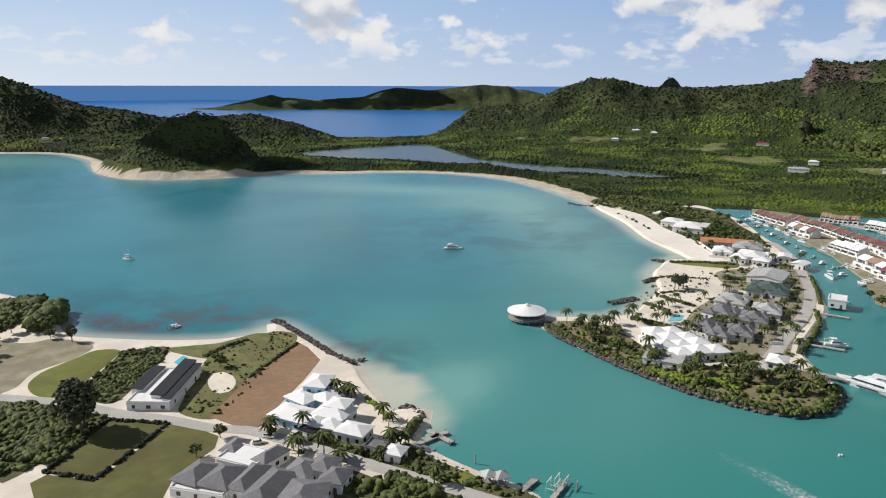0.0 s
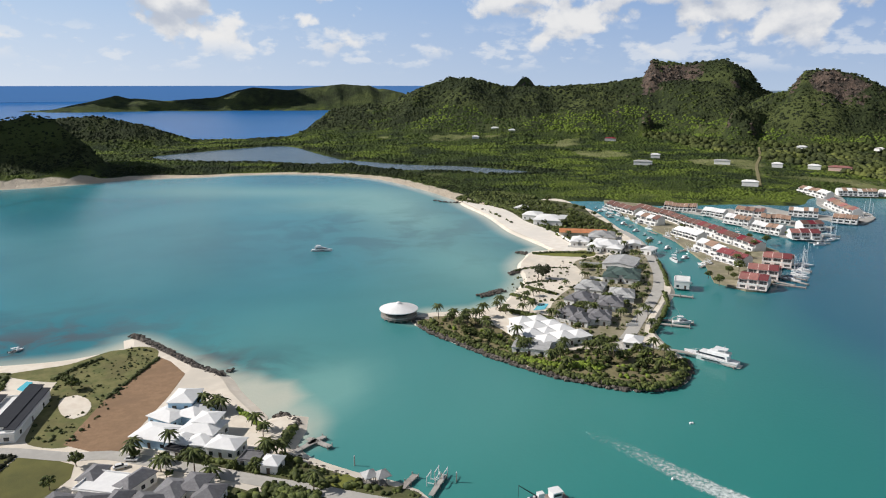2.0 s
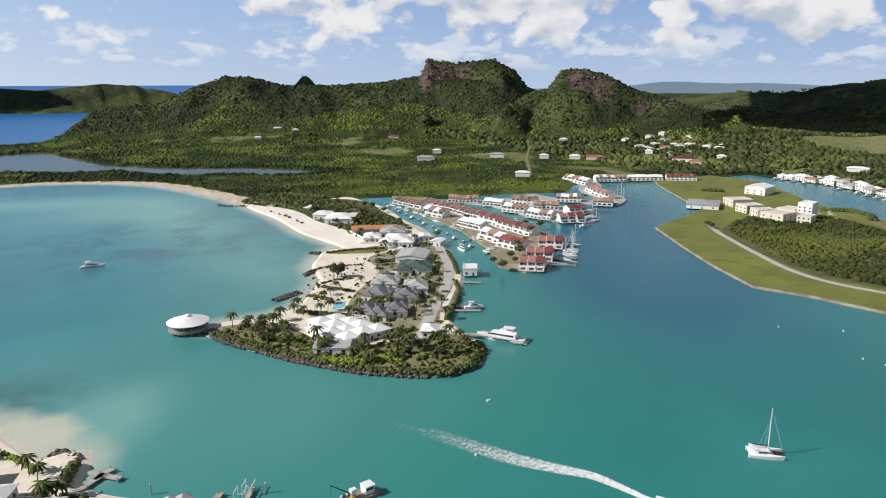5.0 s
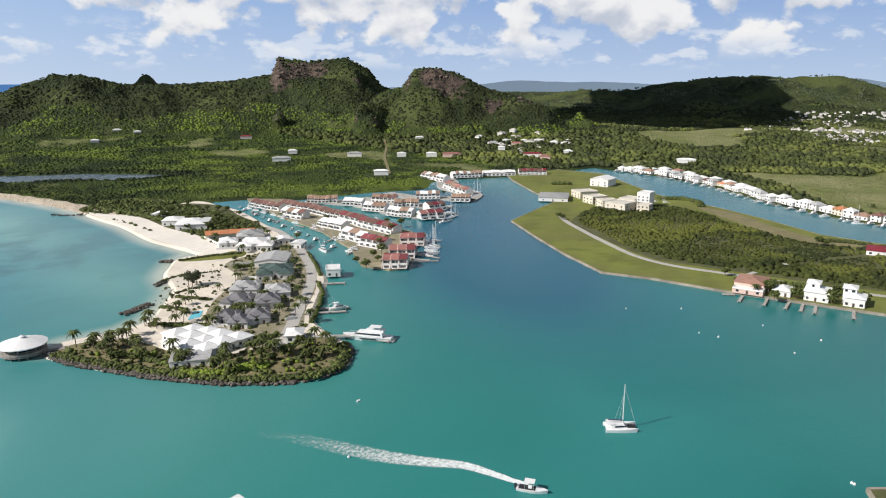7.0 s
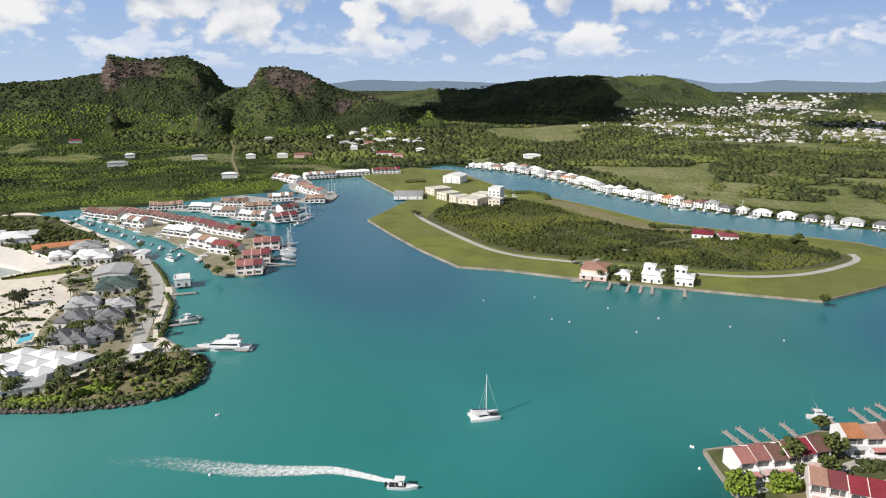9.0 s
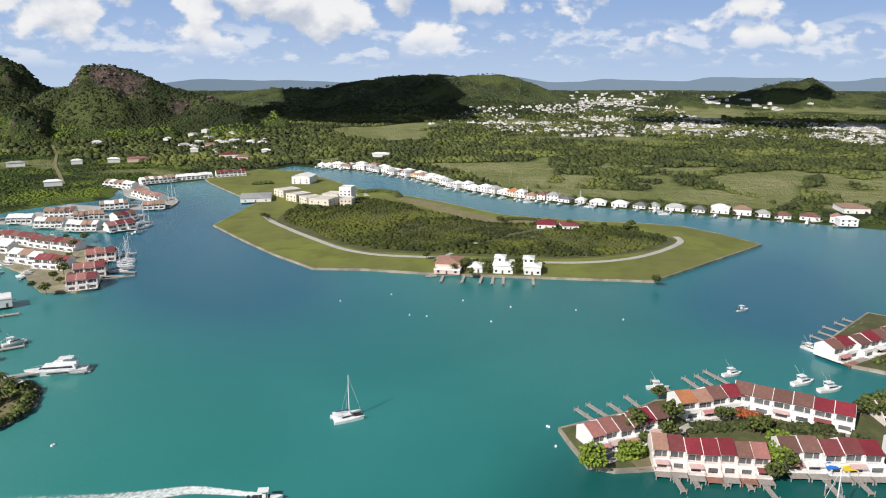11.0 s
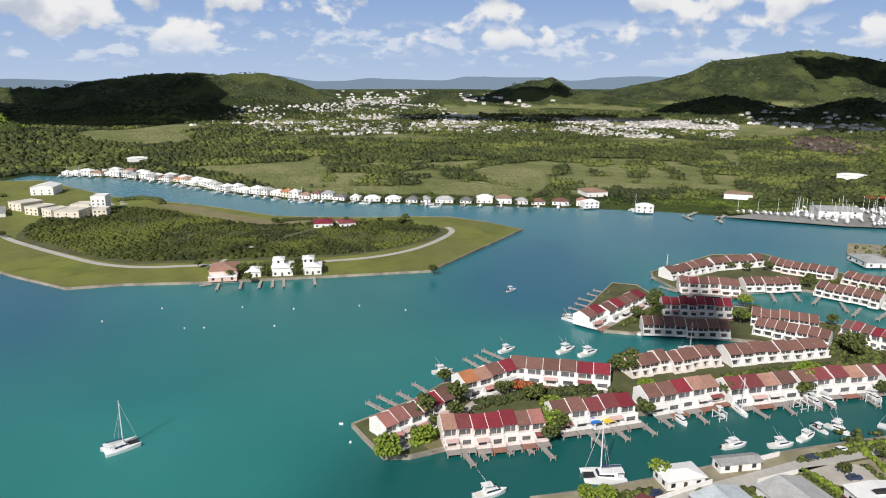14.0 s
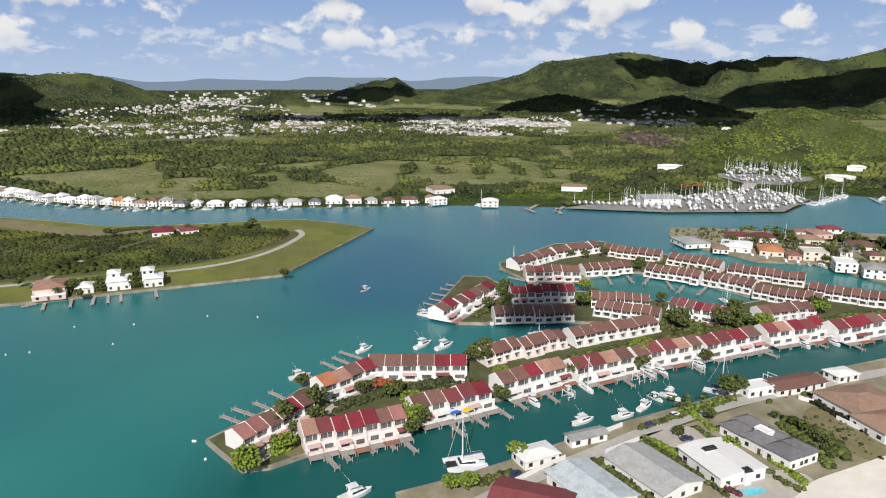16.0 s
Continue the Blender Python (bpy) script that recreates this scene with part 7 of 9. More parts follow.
hedge([(327.5, -41.6), (339.8, -52.0), (358.1, -64.1), (374.2, -60.6)], 5.0, 2.0, LEAF, 33, "garden shrubs between the terraces")
hedge([(405.4, -114.8), (415.4, -154.0), (420.3, -178.2), (379.1, -202.5)], 4.0, 1.8, LEAF, 34, "garden shrubs between the terraces")
hedge([(396.8, 201.2), (407.7, 180.2), (416.8, 160.0), (421.6, 134.3)], 4.0, 2.5, LEAF, 35, "shrubs behind the waterside houses")
hedge([(635.1, -167.9), (651.8, -228.0), (680.4, -290.8)], 14.0, 4.0, LEAF, 36, "dense trees behind the boatyard")
hedge([(617.4, 400.0), (633.7, 383.7), (629.2, 361.6), (608.6, 347.0)], 8.0, 3.5, LEAF, 37, "dark trees beside the canal")
hedge([(543.0, 212.1), (551.8, 200.1), (557.4, 181.6)], 5.0, 3.0, SCRUB, 38, "dark shrubs beside the canal")
hedge([(-235.4, 327.5), (-235.1, 344.7), (-223.3, 349.4), (-214.1, 354.1)], 40.0, 9.0, LEAF, 40, "dense dark grove above the beach")
hedge([(-199.8, 323.8), (-198.3, 336.2), (-206.6, 354.2)], 14.0, 9.0, LEAF, 41, "dense dark grove above the beach")
hedge([(-161.7, 236.9), (-144.7, 228.1), (-130.5, 216.0), (-131.7, 202.0)], 22.0, 3.5, LEAF, 42, "dense dark scrub beside the road")
hedge([(-136.1, 252.7), (-132.0, 260.2), (-130.2, 276.8), (-126.9, 288.9)], 12.0, 1.3, LEAF, 43, "overgrown garden shrubs")
hedge([(-105.2, 291.0), (-100.2, 302.6), (-92.1, 312.0)], 3.0, 1.4, SCRUB, 44, "weeds along the beach")
BOUGAINVILLEA = surface("bougainvillea_blossom", (0.16, 0.030, 0.075), (0.075, 0.050, 0.030), 0.9, 0.8, 0.6, 2.0, island=0.4, gloss=0.2)
hedge([(203.2, -81.1), (195.7, -85.6), (190.4, -87.9)], 2.2, 1.7, BRIGHT, 80, "clipped bright hedge beside the grey-roofed house")
hedge([(190.4, -87.9), (180.7, -90.5), (173.1, -93.7), (167.8, -95.9)], 1.8, 1.5, BOUGAINVILLEA, 81, "purple bougainvillea hedge beside the white house")
hedge([(217.8, -104.6), (210.6, -105.3), (204.7, -106.4)], 2.6, 1.8, BRIGHT, 82, "bright shrubs by the forecourt")
hedge([(211.0, -134.3), (204.9, -136.6), (198.9, -140.5), (190.0, -140.4), (183.5, -137.9)], 4.5, 3.2, LEAF, 83, "tall dark hedge behind the grey-roofed house")
hedge([(219.3, -100.2), (222.7, -109.9), (226.2, -120.9)], 2.2, 1.3, BRIGHT, 84, "low bright hedge along the canal street")
hedge([(206.3, -110.1), (199.5, -112.4), (192.3, -114.1), (182.3, -116.6), (171.7, -117.9)], 2.4, 1.8, BRIGHT, 85, "bright shrubs between the grey and white houses")
hedge([(222.3, -151.9), (210.3, -154.0), (199.3, -156.3)], 1.6, 2.0, HEDGE, 86, "clipped dark boundary hedge")
undergrowth([(-143.7, 295.7), (-135.4, 300.9), (-125.3, 302.1), (-122.5, 285.7), (-122.4, 272.0), (-122.6, 259.0), (-124.7, 244.2), (-136.5, 247.8), (-142.7, 255.3), (-143.5, 265.8), (-143.5, 281.2)], 1.25, 0.3, 1.25, LEAF, 51, "overgrown shrubs beside the villa")
LANES.append(([(-91.8, 264.5), (-87.7, 263.7)], 6.5))
undergrowth([(-69.9, 317.3), (-82.5, 323.4), (-91.4, 309.2), (-99.7, 300.6), (-103.4, 289.0), (-101.8, 268.6), (-99.7, 249.3), (-96.3, 236.2), (-81.5, 232.5), (-77.2, 254.4), (-70.2, 290.9)], 2.3, 0.2, 0.8, SCRUB, 52, "weeds and low scrub on the lot")
undergrowth([(-170.3, 244.3), (-144.2, 241.9), (-121.4, 232.6), (-122.6, 215.1), (-129.0, 198.6), (-138.1, 192.6)], 1.4, 0.35, 1.5, LEAF, 53, "dark scrub and small trees by the road")
undergrowth([(-13.1, 214.8), (-4.2, 205.6), (4.5, 198.3), (12.9, 192.2), (22.6, 186.5), (28.7, 181.5), (21.8, 179.6), (10.6, 184.1), (-0.8, 191.7), (-11.2, 200.5)], 1.8, 0.4, 1.4, LEAF, 74, "shrubs on the shore bank")
undergrowth([(-13.2, 188.4), (-15.0, 194.8), (-1.8, 188.0), (11.0, 181.4), (22.7, 171.0), (-11.1, 172.4), (-29.1, 175.8), (-31.8, 198.6)], 1.7, 0.6, 2.0, LEAF, 54, "shrubs in the shore garden")
undergrowth([(-47.8, 216.5), (-42.0, 224.6), (-25.0, 217.6), (-17.9, 219.9), (-12.0, 204.5), (8.2, 188.4), (7.9, 183.8), (-5.0, 189.8), (-17.0, 200.5), (-33.1, 209.9)], 1.5, 0.5, 1.5, LEAF, 55, "shrubs in the garden strip")
for kind, seed, step in ((BRIGHT, 75, 4.6), (SCRUB, 76, 4.4)):
    undergrowth([(62, 330), (86, 316), (94, 296), (110, 280), (148, 276), (153, 262), (141, 244), (114, 250), (91, 274), (69, 307)], step, 0.4, 1.5, kind, seed, "mixed garden shrubs on the spit's tip")
undergrowth([(52.5, 337.3), (65.9, 340.1), (80.5, 333.9), (88.5, 320.4), (95.8, 297.7), (109.8, 282.4), (134.5, 279.9), (148.5, 278.1), (155.3, 272.7), (154.7, 261.2), (150.3, 250.6), (141.4, 242.1), (128.6, 240.4), (113.9, 247.8), (100.6, 259.2), (89.8, 271.8), (79.1, 287.7), (67.6, 304.7), (57.8, 321.1)], 4.0, 0.4, 1.6, LEAF, 56, "dense mixed shrubs on the spit's tip")
undergrowth([(117.7, 322.1), (134.4, 357.8), (166.6, 397.1), (176.8, 436.2), (216.3, 450.9), (235.4, 463.1), (226.8, 424.0), (209.8, 381.9), (192.8, 347.9), (169.3, 317.5), (143.0, 277.9), (122.2, 285.0)], 3.4, 0.4, 1.2, LEAF, 57, "garden shrubs between the houses")
undergrowth([(217.7, 26.8), (236.2, 20.3), (247.0, 8.1), (245.7, -6.9), (255.0, -31.9), (242.9, -39.0), (240.9, -6.7), (240.1, 12.2)], 2.0, 0.5, 1.6, SCRUB, 58, "garden shrubs between the terraces")
undergrowth([(267.3, -74.0), (293.3, -142.3), (301.2, -173.9), (300.7, -207.6), (289.7, -200.5), (277.8, -135.1), (261.1, -77.0)], 2.2, 0.5, 1.8, LEAF, 59, "garden shrubs between the terraces")
undergrowth([(300.4, -120.8), (318.7, -142.3), (292.7, -166.5), (284.2, -140.7)], 2.2, 0.6, 2.0, LEAF, 60, "garden shrubs between the terraces")
undergrowth([(473.8, -204.3), (514.6, -223.7), (522.9, -276.0), (518.2, -329.8), (469.1, -363.9), (401.6, -313.7), (434.7, -270.5), (454.8, -224.8)], 4.6, 0.5, 1.7, LEAF, 61, "garden shrubs between waterside houses")
undergrowth([(232.6, -101.2), (229.5, -126.0), (232.8, -154.5), (227.8, -155.9), (220.3, -125.5), (211.7, -96.6)], 1.8, 0.4, 1.2, LEAF, 62, "verge shrubs along the street")
undergrowth([(186.1, -52.1), (192.4, -62.8), (174.9, -69.1), (164.1, -73.1), (163.7, -63.4)], 3.0, 0.3, 1.0, LEAF, 64, "garden shrubs by the street")
undergrowth([(113.3, 387.7), (142.3, 425.7), (181.7, 443.0), (148.1, 379.6), (123.2, 336.9), (112.1, 346.9)], 4.2, 0.3, 1.1, SCRUB, 65, "low scrub on the beach")
undergrowth([(152.0, 713.0), (158.4, 670.9), (163.5, 629.6), (169.3, 588.0), (173.8, 548.0), (179.8, 505.2), (181.8, 478.2), (205.3, 483.7), (246.0, 520.7), (248.7, 581.1), (247.8, 628.6), (238.9, 675.7), (212.6, 727.8), (179.5, 742.6)], 2.2, 0.4, 1.8, LEAF, 66, "shrubs and rubble behind the beach")
hedge([(168.0, 706.0), (184.0, 655.0), (192.0, 615.0), (196.0, 582.0)], 6.0, 3.0, LEAF, 71, "dark trees at the head of the beach")
hedge([(177.0, 733.9), (207.2, 729.6), (232.4, 690.0)], 9.0, 4.0, LEAF, 67, "dark trees at the head of the beach")
hedge([(126.1, 388.9), (135.5, 393.0), (147.0, 391.0)], 3.0, 1.0, SCRUB, 68, "low beach scrub")
hedge([(111.3, 369.9), (117.0, 361.6), (119.7, 354.7)], 4.0, 1.8, LEAF, 69, "beach shrubs")
hedge([(127.8, 419.4), (142.3, 425.7), (164.0, 419.8)], 2.5, 0.8, SCRUB, 70, "low beach scrub")
patch("dry_garden", [(194.7, -68.1), (202.2, -80.1), (187.7, -89.1), (177.8, -77.0)], LAWN, "small front lawn", "lawn", 1.36, True)
patch("street_verge", [(210.5, -92.1), (227.1, -131.3), (236.3, -161.2), (233.2, -161.5), (224.3, -131.9), (208.0, -93.1)], ROUGH, "planted verge by the street", "verge", 1.36, True)
undergrowth([(211.9, -141.7), (220.9, -154.7), (209.4, -160.8), (195.0, -166.5), (182.4, -149.3), (188.2, -142.1), (197.1, -143.3)], 2.5, 0.3, 0.8, SCRUB, 63, "weeds on the dry lot")
plant_in(PALMS, [(63, 333), (79, 329), (88, 320), (96, 298), (110, 282), (134, 280), (148, 278), (155, 271), (153, 260), (144, 248), (132, 246), (116, 253), (102, 264), (91, 277), (81, 294), (69, 311)], 11, 14, 0.95, 28)
plant_in(PALMS, [(118, 322), (134, 358), (167, 397), (177, 436), (216, 451), (235, 463), (227, 424), (210, 382), (193, 348), (169, 318), (143, 278), (122, 285)], 18, 15, 0.8, 14)
plant_in(PALMS, [(474, -204), (497, -263), (466, -298), (437, -340), (402, -314), (435, -270), (455, -225)], 14, 16, 0.9, 25)
plant_in(TREES, [(66, 323), (86, 310), (95, 294), (109, 280), (133, 277), (147, 275), (153, 268), (146, 250), (132, 247), (117, 254), (103, 265), (92, 278), (81, 296), (69, 311)], 10, 17, 0.5, 20)
hedge([(89.0, 295.8), (94.5, 285.7), (103.5, 280.4), (112.2, 281.4)], 3.0, 1.8, LEAF, 72, "shrubs in front of the villa")
hedge([(124.3, 285.7), (133.4, 290.2), (140.1, 291.7)], 4.0, 2.4, LEAF, 73, "dark shrubs beside the villa")
hedge([(613.8, 538.6), (630.3, 525.3)], 10.0, 4.0, LEAF, 39, "dark trees by the pavilion")

# ---- garden walls ----
garden_wall([(200.2, -56.8), (205.6, -66.9), (211.0, -76.7)], 1.6)
garden_wall([(193.9, -65.3), (200.9, -78.8)], 1.6)
garden_wall([(190.9, -64.3), (179.7, -69.1), (170.0, -73.2)], 1.6)
garden_wall([(178.8, -31.7), (186.3, -42.6), (192.0, -51.9)], 1.6)
garden_wall([(225.6, -148.5), (221.6, -151.9)], 1.6)
garden_wall([(239.1, -152.6), (243.3, -165.6)], 1.6)
garden_wall([(194.5, -89.3), (182.6, -92.2), (171.5, -94.3)], 1.6)
garden_wall([(209.3, -152.4), (199.4, -155.8), (192.1, -158.0)], 1.6)
garden_wall([(230.6, -124.3), (234.5, -135.2)], 1.6)
garden_wall([(236.8, -143.3), (241.0, -154.9)], 1.6)
garden_wall([(120.2, 323.0), (131.1, 312.7), (146.6, 311.9)], 1.8)
garden_wall([(139.7, 345.2), (149.1, 337.9)], 1.8)
garden_wall([(168.9, 393.2), (177.7, 386.6)], 1.8)
garden_wall([(175.6, 428.1), (189.0, 422.4)], 1.8)
garden_wall([(186.0, 475.6), (198.5, 470.4)], 1.8)
garden_wall([(152.5, 307.5), (158.7, 306.8)], 1.8)
garden_wall([(188.7, 406.1), (202.9, 397.0), (195.4, 379.1)], 1.8)
garden_wall([(194.0, 520.8), (193.7, 489.2)], 1.8)

# ---- jetties ----
jetty(203.4, 23.5, 193.3, 18.3, 1.6)
jetty(205.0, 18.2, 197.5, 14.7, 1.6)
jetty(207.7, 11.4, 201.9, 6.8, 1.6)
jetty(210.7, 3.7, 203.1, 0.5, 1.6)
jetty(211.4, -0.8, 200.8, -6.2, 1.6)
jetty(220.6, -17.9, 209.5, -22.8, 1.6)
jetty(224.0, -27.0, 215.8, -31.0, 1.6)
jetty(231.7, -35.4, 220.7, -40.5, 1.6)
jetty(235.6, -43.3, 227.1, -47.0, 1.6)
jetty(241.3, -56.5, 231.4, -59.7, 1.6)
jetty(248.7, -77.1, 238.1, -81.8, 1.6)
jetty(253.0, -90.0, 242.2, -92.1, 1.6)
jetty(257.2, -99.4, 247.5, -102.8, 1.6)
jetty(259.4, -107.4, 249.2, -108.0, 1.6)
jetty(264.0, -122.7, 252.2, -124.6, 1.6)
jetty(276.8, -158.0, 265.3, -163.9, 1.6)
jetty(280.9, -189.5, 273.9, -191.6, 1.6)
jetty(283.2, -204.4, 269.4, -205.5, 1.6)
jetty(224.7, 52.0, 231.7, 61.1, 1.6)
jetty(229.3, 47.8, 237.2, 58.2, 1.6)
jetty(234.6, 43.9, 241.1, 51.3, 1.6)
jetty(241.9, 39.2, 249.8, 46.9, 1.6)
jetty(259.1, 29.9, 269.4, 40.3, 1.6)
jetty(267.8, 21.5, 277.3, 29.6, 1.6)
jetty(273.2, 17.2, 281.8, 25.2, 1.6)
jetty(278.9, 12.6, 288.0, 22.6, 1.6)
jetty(332.3, -29.3, 340.7, -14.2, 1.2)
jetty(341.8, -32.6, 352.5, -17.8, 1.2)
jetty(350.0, -35.5, 360.0, -21.3, 1.2)
jetty(358.5, -38.9, 369.1, -23.5, 1.2)
jetty(367.4, -43.1, 378.3, -29.0, 1.2)
jetty(376.7, -47.5, 385.8, -32.9, 1.2)
jetty(413.4, -68.9, 437.5, -80.4, 1.6)
jetty(388.7, -79.8, 397.9, -71.4, 1.6)
jetty(387.9, -89.7, 379.2, -82.7, 1.6)
jetty(387.7, -104.8, 376.6, -100.2, 1.6)
jetty(391.4, -117.8, 376.4, -115.0, 1.6)
jetty(392.8, -130.3, 377.6, -127.7, 1.6)
jetty(394.2, -142.9, 379.9, -141.3, 1.6)
jetty(390.6, -155.6, 376.0, -146.6, 1.6)
jetty(380.4, -161.9, 364.8, -158.8, 1.6)
jetty(371.8, -168.4, 358.4, -159.3, 1.6)
jetty(367.4, -179.8, 353.4, -168.4, 1.6)
jetty(-11.3, 212.7, -1.5, 221.4, 2.0, material=CONCRETE)
jetty(-4.0, 223.8, 3.4, 216.5, 2.0, material=CONCRETE)
jetty(-4.0, 219.9, 1.8, 223.9, 2.0, material=CONCRETE)
jetty(140.5, 286.2, 169.0, 264.6, 2.6, 2.0, material=CONCRETE)
jetty(170.8, 317.2, 189.4, 307.3, 2.0, material=CONCRETE)
jetty(169.6, 310.5, 184.6, 302.2, 2.0, material=CONCRETE)
jetty(201.2, 354.8, 212.5, 347.4, 2.0, material=CONCRETE)
jetty(165.9, 269.0, 176.4, 251.5, 1.5, material=CONCRETE)
jetty(23.2, 187.1, 28.8, 194.1, 2.0)
jetty(31.4, 182.0, 37.5, 192.0, 1.6, material=CONCRETE)
jetty(364.3, 190.9, 368.5, 185.5, 1.4, material=CONCRETE)
jetty(369.7, 181.6, 358.3, 177.7, 1.4, material=CONCRETE)
jetty(375.7, 170.2, 362.0, 165.7, 1.4, material=CONCRETE)
jetty(378.9, 159.8, 365.0, 155.6, 1.4, material=CONCRETE)
jetty(380.9, 153.2, 367.2, 148.6, 1.4, material=CONCRETE)
jetty(382.6, 147.3, 369.1, 142.3, 1.4, material=CONCRETE)
jetty(389.0, 130.7, 375.3, 125.8, 1.4, material=CONCRETE)
jetty(275.7, 474.2, 275.9, 501.7, 1.6)
jetty(272.5, 455.9, 262.2, 451.4, 1.6)
jetty(264.3, 415.3, 252.2, 407.4, 1.6)
jetty(267.8, 381.4, 272.4, 368.2, 1.6)
jetty(273.6, 363.4, 288.7, 352.0, 1.6)
jetty(291.7, 377.5, 300.6, 366.5, 1.6)
jetty(305.4, 395.2, 316.3, 382.4, 1.6)
jetty(372.7, 458.0, 387.5, 453.0, 1.6)
jetty(398.5, 477.6, 413.0, 473.4, 1.6)
jetty(273.0, 546.4, 264.8, 546.3, 1.6)
jetty(274.4, 508.6, 273.3, 521.3, 1.6)
jetty(278.6, 597.1, 267.3, 591.2, 1.6)
jetty(623.0, -127.8, 603.1, -131.4, 3.0, material=CONCRETE)
jetty(620.5, -156.2, 593.2, -152.9, 3.0, material=CONCRETE)
jetty(629.1, -409.3, 618.7, -385.9, 3.0, material=CONCRETE)
jetty(667.6, -469.9, 645.7, -443.2, 3.0, material=CONCRETE)
jetty(649.2, -481.1, 617.7, -469.9, 3.0, material=CONCRETE)
jetty(615.0, -128.4, 638.1, -142.1, 3.0, material=CONCRETE)
jetty(604.1, -151.1, 625.9, -164.2, 3.0, material=CONCRETE)
jetty(313.5, 616.0, 307.9, 588.5, 1.6, material=CONCRETE)
jetty(313.9, 659.2, 314.6, 640.7, 1.6, material=CONCRETE)
jetty(286.7, 509.8, 288.5, 490.3, 1.6, material=CONCRETE)
jetty(275.8, 456.7, 273.4, 438.5, 1.6, material=CONCRETE)
jetty(271.1, 421.2, 263.4, 405.2, 1.6, material=CONCRETE)
jetty(272.5, 378.5, 285.4, 357.5, 1.6, material=CONCRETE)
jetty(287.8, 376.1, 294.6, 357.8, 1.6, material=CONCRETE)
jetty(277.9, 499.2, 280.4, 485.5, 1.6, material=CONCRETE)
jetty(289.2, 445.5, 278.9, 443.9, 1.6, material=CONCRETE)

# ---- boats ----
moor(CAT, 186.0, 136.3, -41, 0.86)
moor(YACHT, 178.7, 252.9, 129, 1.00)
moor(CAT, 194.0, -27.0, 99, 1.00)
moor(CRUISER, 176.9, 17.0, -62, 1.00)
moor(CRUISER, 215.3, -61.0, -67, 0.85)
moor(CRUISER, 218.1, -75.9, -74, 0.85)
moor(CRUISER, 223.2, -87.0, -51, 0.85)
moor(CRUISER, 236.0, -100.0, -140, 0.85)
moor(CRUISER, 265.4, -125.1, -163, 0.85)
moor(CRUISER, 258.7, -101.2, -161, 0.85)
moor(CRUISER, 260.0, -105.8, -153, 0.85)
moor(CRUISER, 282.6, -183.1, -177, 0.85)
moor(CRUISER, 284.2, -197.6, -174, 0.85)
moor(CRUISER, 237.1, -49.1, -158, 0.85)
moor(CRUISER, 261.7, 41.2, -65, 0.85)
moor(CRUISER, 287.1, 15.3, -49, 0.85)
moor(CRUISER, 336.5, -13.9, -130, 0.85)
moor(CRUISER, 317.6, -48.5, -45, 0.85)
moor(CRUISER, 434.5, -286.5, -139, 0.85)
moor(CRUISER, 437.4, -253.0, -78, 0.85)
moor(CRUISER, 427.6, -260.5, -70, 0.85)
moor(CRUISER, 477.8, -212.4, -146, 0.85)
moor(CRUISER, 287.4, -19.2, -52, 1.00)
moor(CRUISER, 289.5, -10.1, -47, 1.00)
moor(RUNABOUT, 378.0, 16.1, -47, 1.10)
moor(RUNABOUT, 244.0, -65.1, -162, 1.00)
moor(SLOOP, 247.5, -72.1, -163, 0.90)
moor(SLOOP, 238.4, -118.2, -127, 1.00)
moor(SLOOP, 428.8, -78.8, -177, 0.90)
moor(SLOOP, 303.1, -63.6, -84, 0.80)
moor(SLOOP, 346.6, -178.0, -178, 1.00)
moor(SLOOP, 480.4, -288.3, -84, 0.80)
moor(CRUISER, -221.0, 471.0, -31, 0.95)
moor(YACHT, 0.8, 504.3, -9, 0.62)
moor(RUNABOUT, -136.5, 329.8, 40, 0.75)
moor(CRUISER, 178.1, 308.2, -14, 0.90, 1.2)
moor(CRUISER, 245.7, 433.1, -99, 1.10)
moor(CRUISER, 219.3, 379.0, -37, 0.90)
moor(SLOOP, 289.4, 374.5, -66, 1.05)
moor(SLOOP, 298.7, 379.9, -56, 1.05)
moor(SLOOP, 307.9, 390.3, -64, 1.05)
moor(SLOOP, 320.3, 403.9, -37, 1.05)
moor(SLOOP, 389.2, 462.6, 5, 1.05)
moor(SLOOP, 404.4, 484.7, -37, 1.05)
moor(SLOOP, 482.2, 536.8, -9, 1.05)
moor(SLOOP, 504.7, 557.3, -37, 1.05)
moor(CRUISER, 282.3, 599.0, -94, 0.85)
moor(CRUISER, 277.7, 534.6, -78, 0.85)
moor(CRUISER, 278.3, 504.1, -80, 0.85)
moor(CRUISER, 277.4, 625.5, -79, 0.85)
moor(CRUISER, 270.0, 451.8, -77, 0.85)
moor(CRUISER, 328.0, 466.3, -37, 0.85)
moor(CRUISER, 260.3, 409.0, 119, 0.85)
moor(CRUISER, 373.3, 452.7, -13, 0.85)
moor(CRUISER, 335.0, 497.4, -64, 0.85)
moor(CRUISER, 279.5, 559.1, -86, 0.85)
moor(CRUISER, 599.6, 398.5, -73, 0.90)
moor(CRUISER, 602.9, 387.8, -73, 0.90)
moor(CRUISER, 643.1, 233.6, -37, 0.90)
moor(CRUISER, 644.4, 218.2, 129, 0.90)
moor(CRUISER, 643.7, 166.0, -113, 0.90)
moor(CRUISER, 643.7, 103.8, -73, 0.90)
moor(CRUISER, 633.6, 97.0, -72, 0.90)
moor(SLOOP, 647.2, 175.9, -36, 0.90)
moor(CAT, 639.4, -85.2, -55, 0.80)
moor(SLOOP, 651.0, 230.5, -38, 0.90)
moor(CRUISER, 653.3, -24.5, -61, 1.00)
moor(CRUISER, 277.7, 611.3, -73, 0.75)
moor(CRUISER, 278.2, 595.8, -82, 0.75)
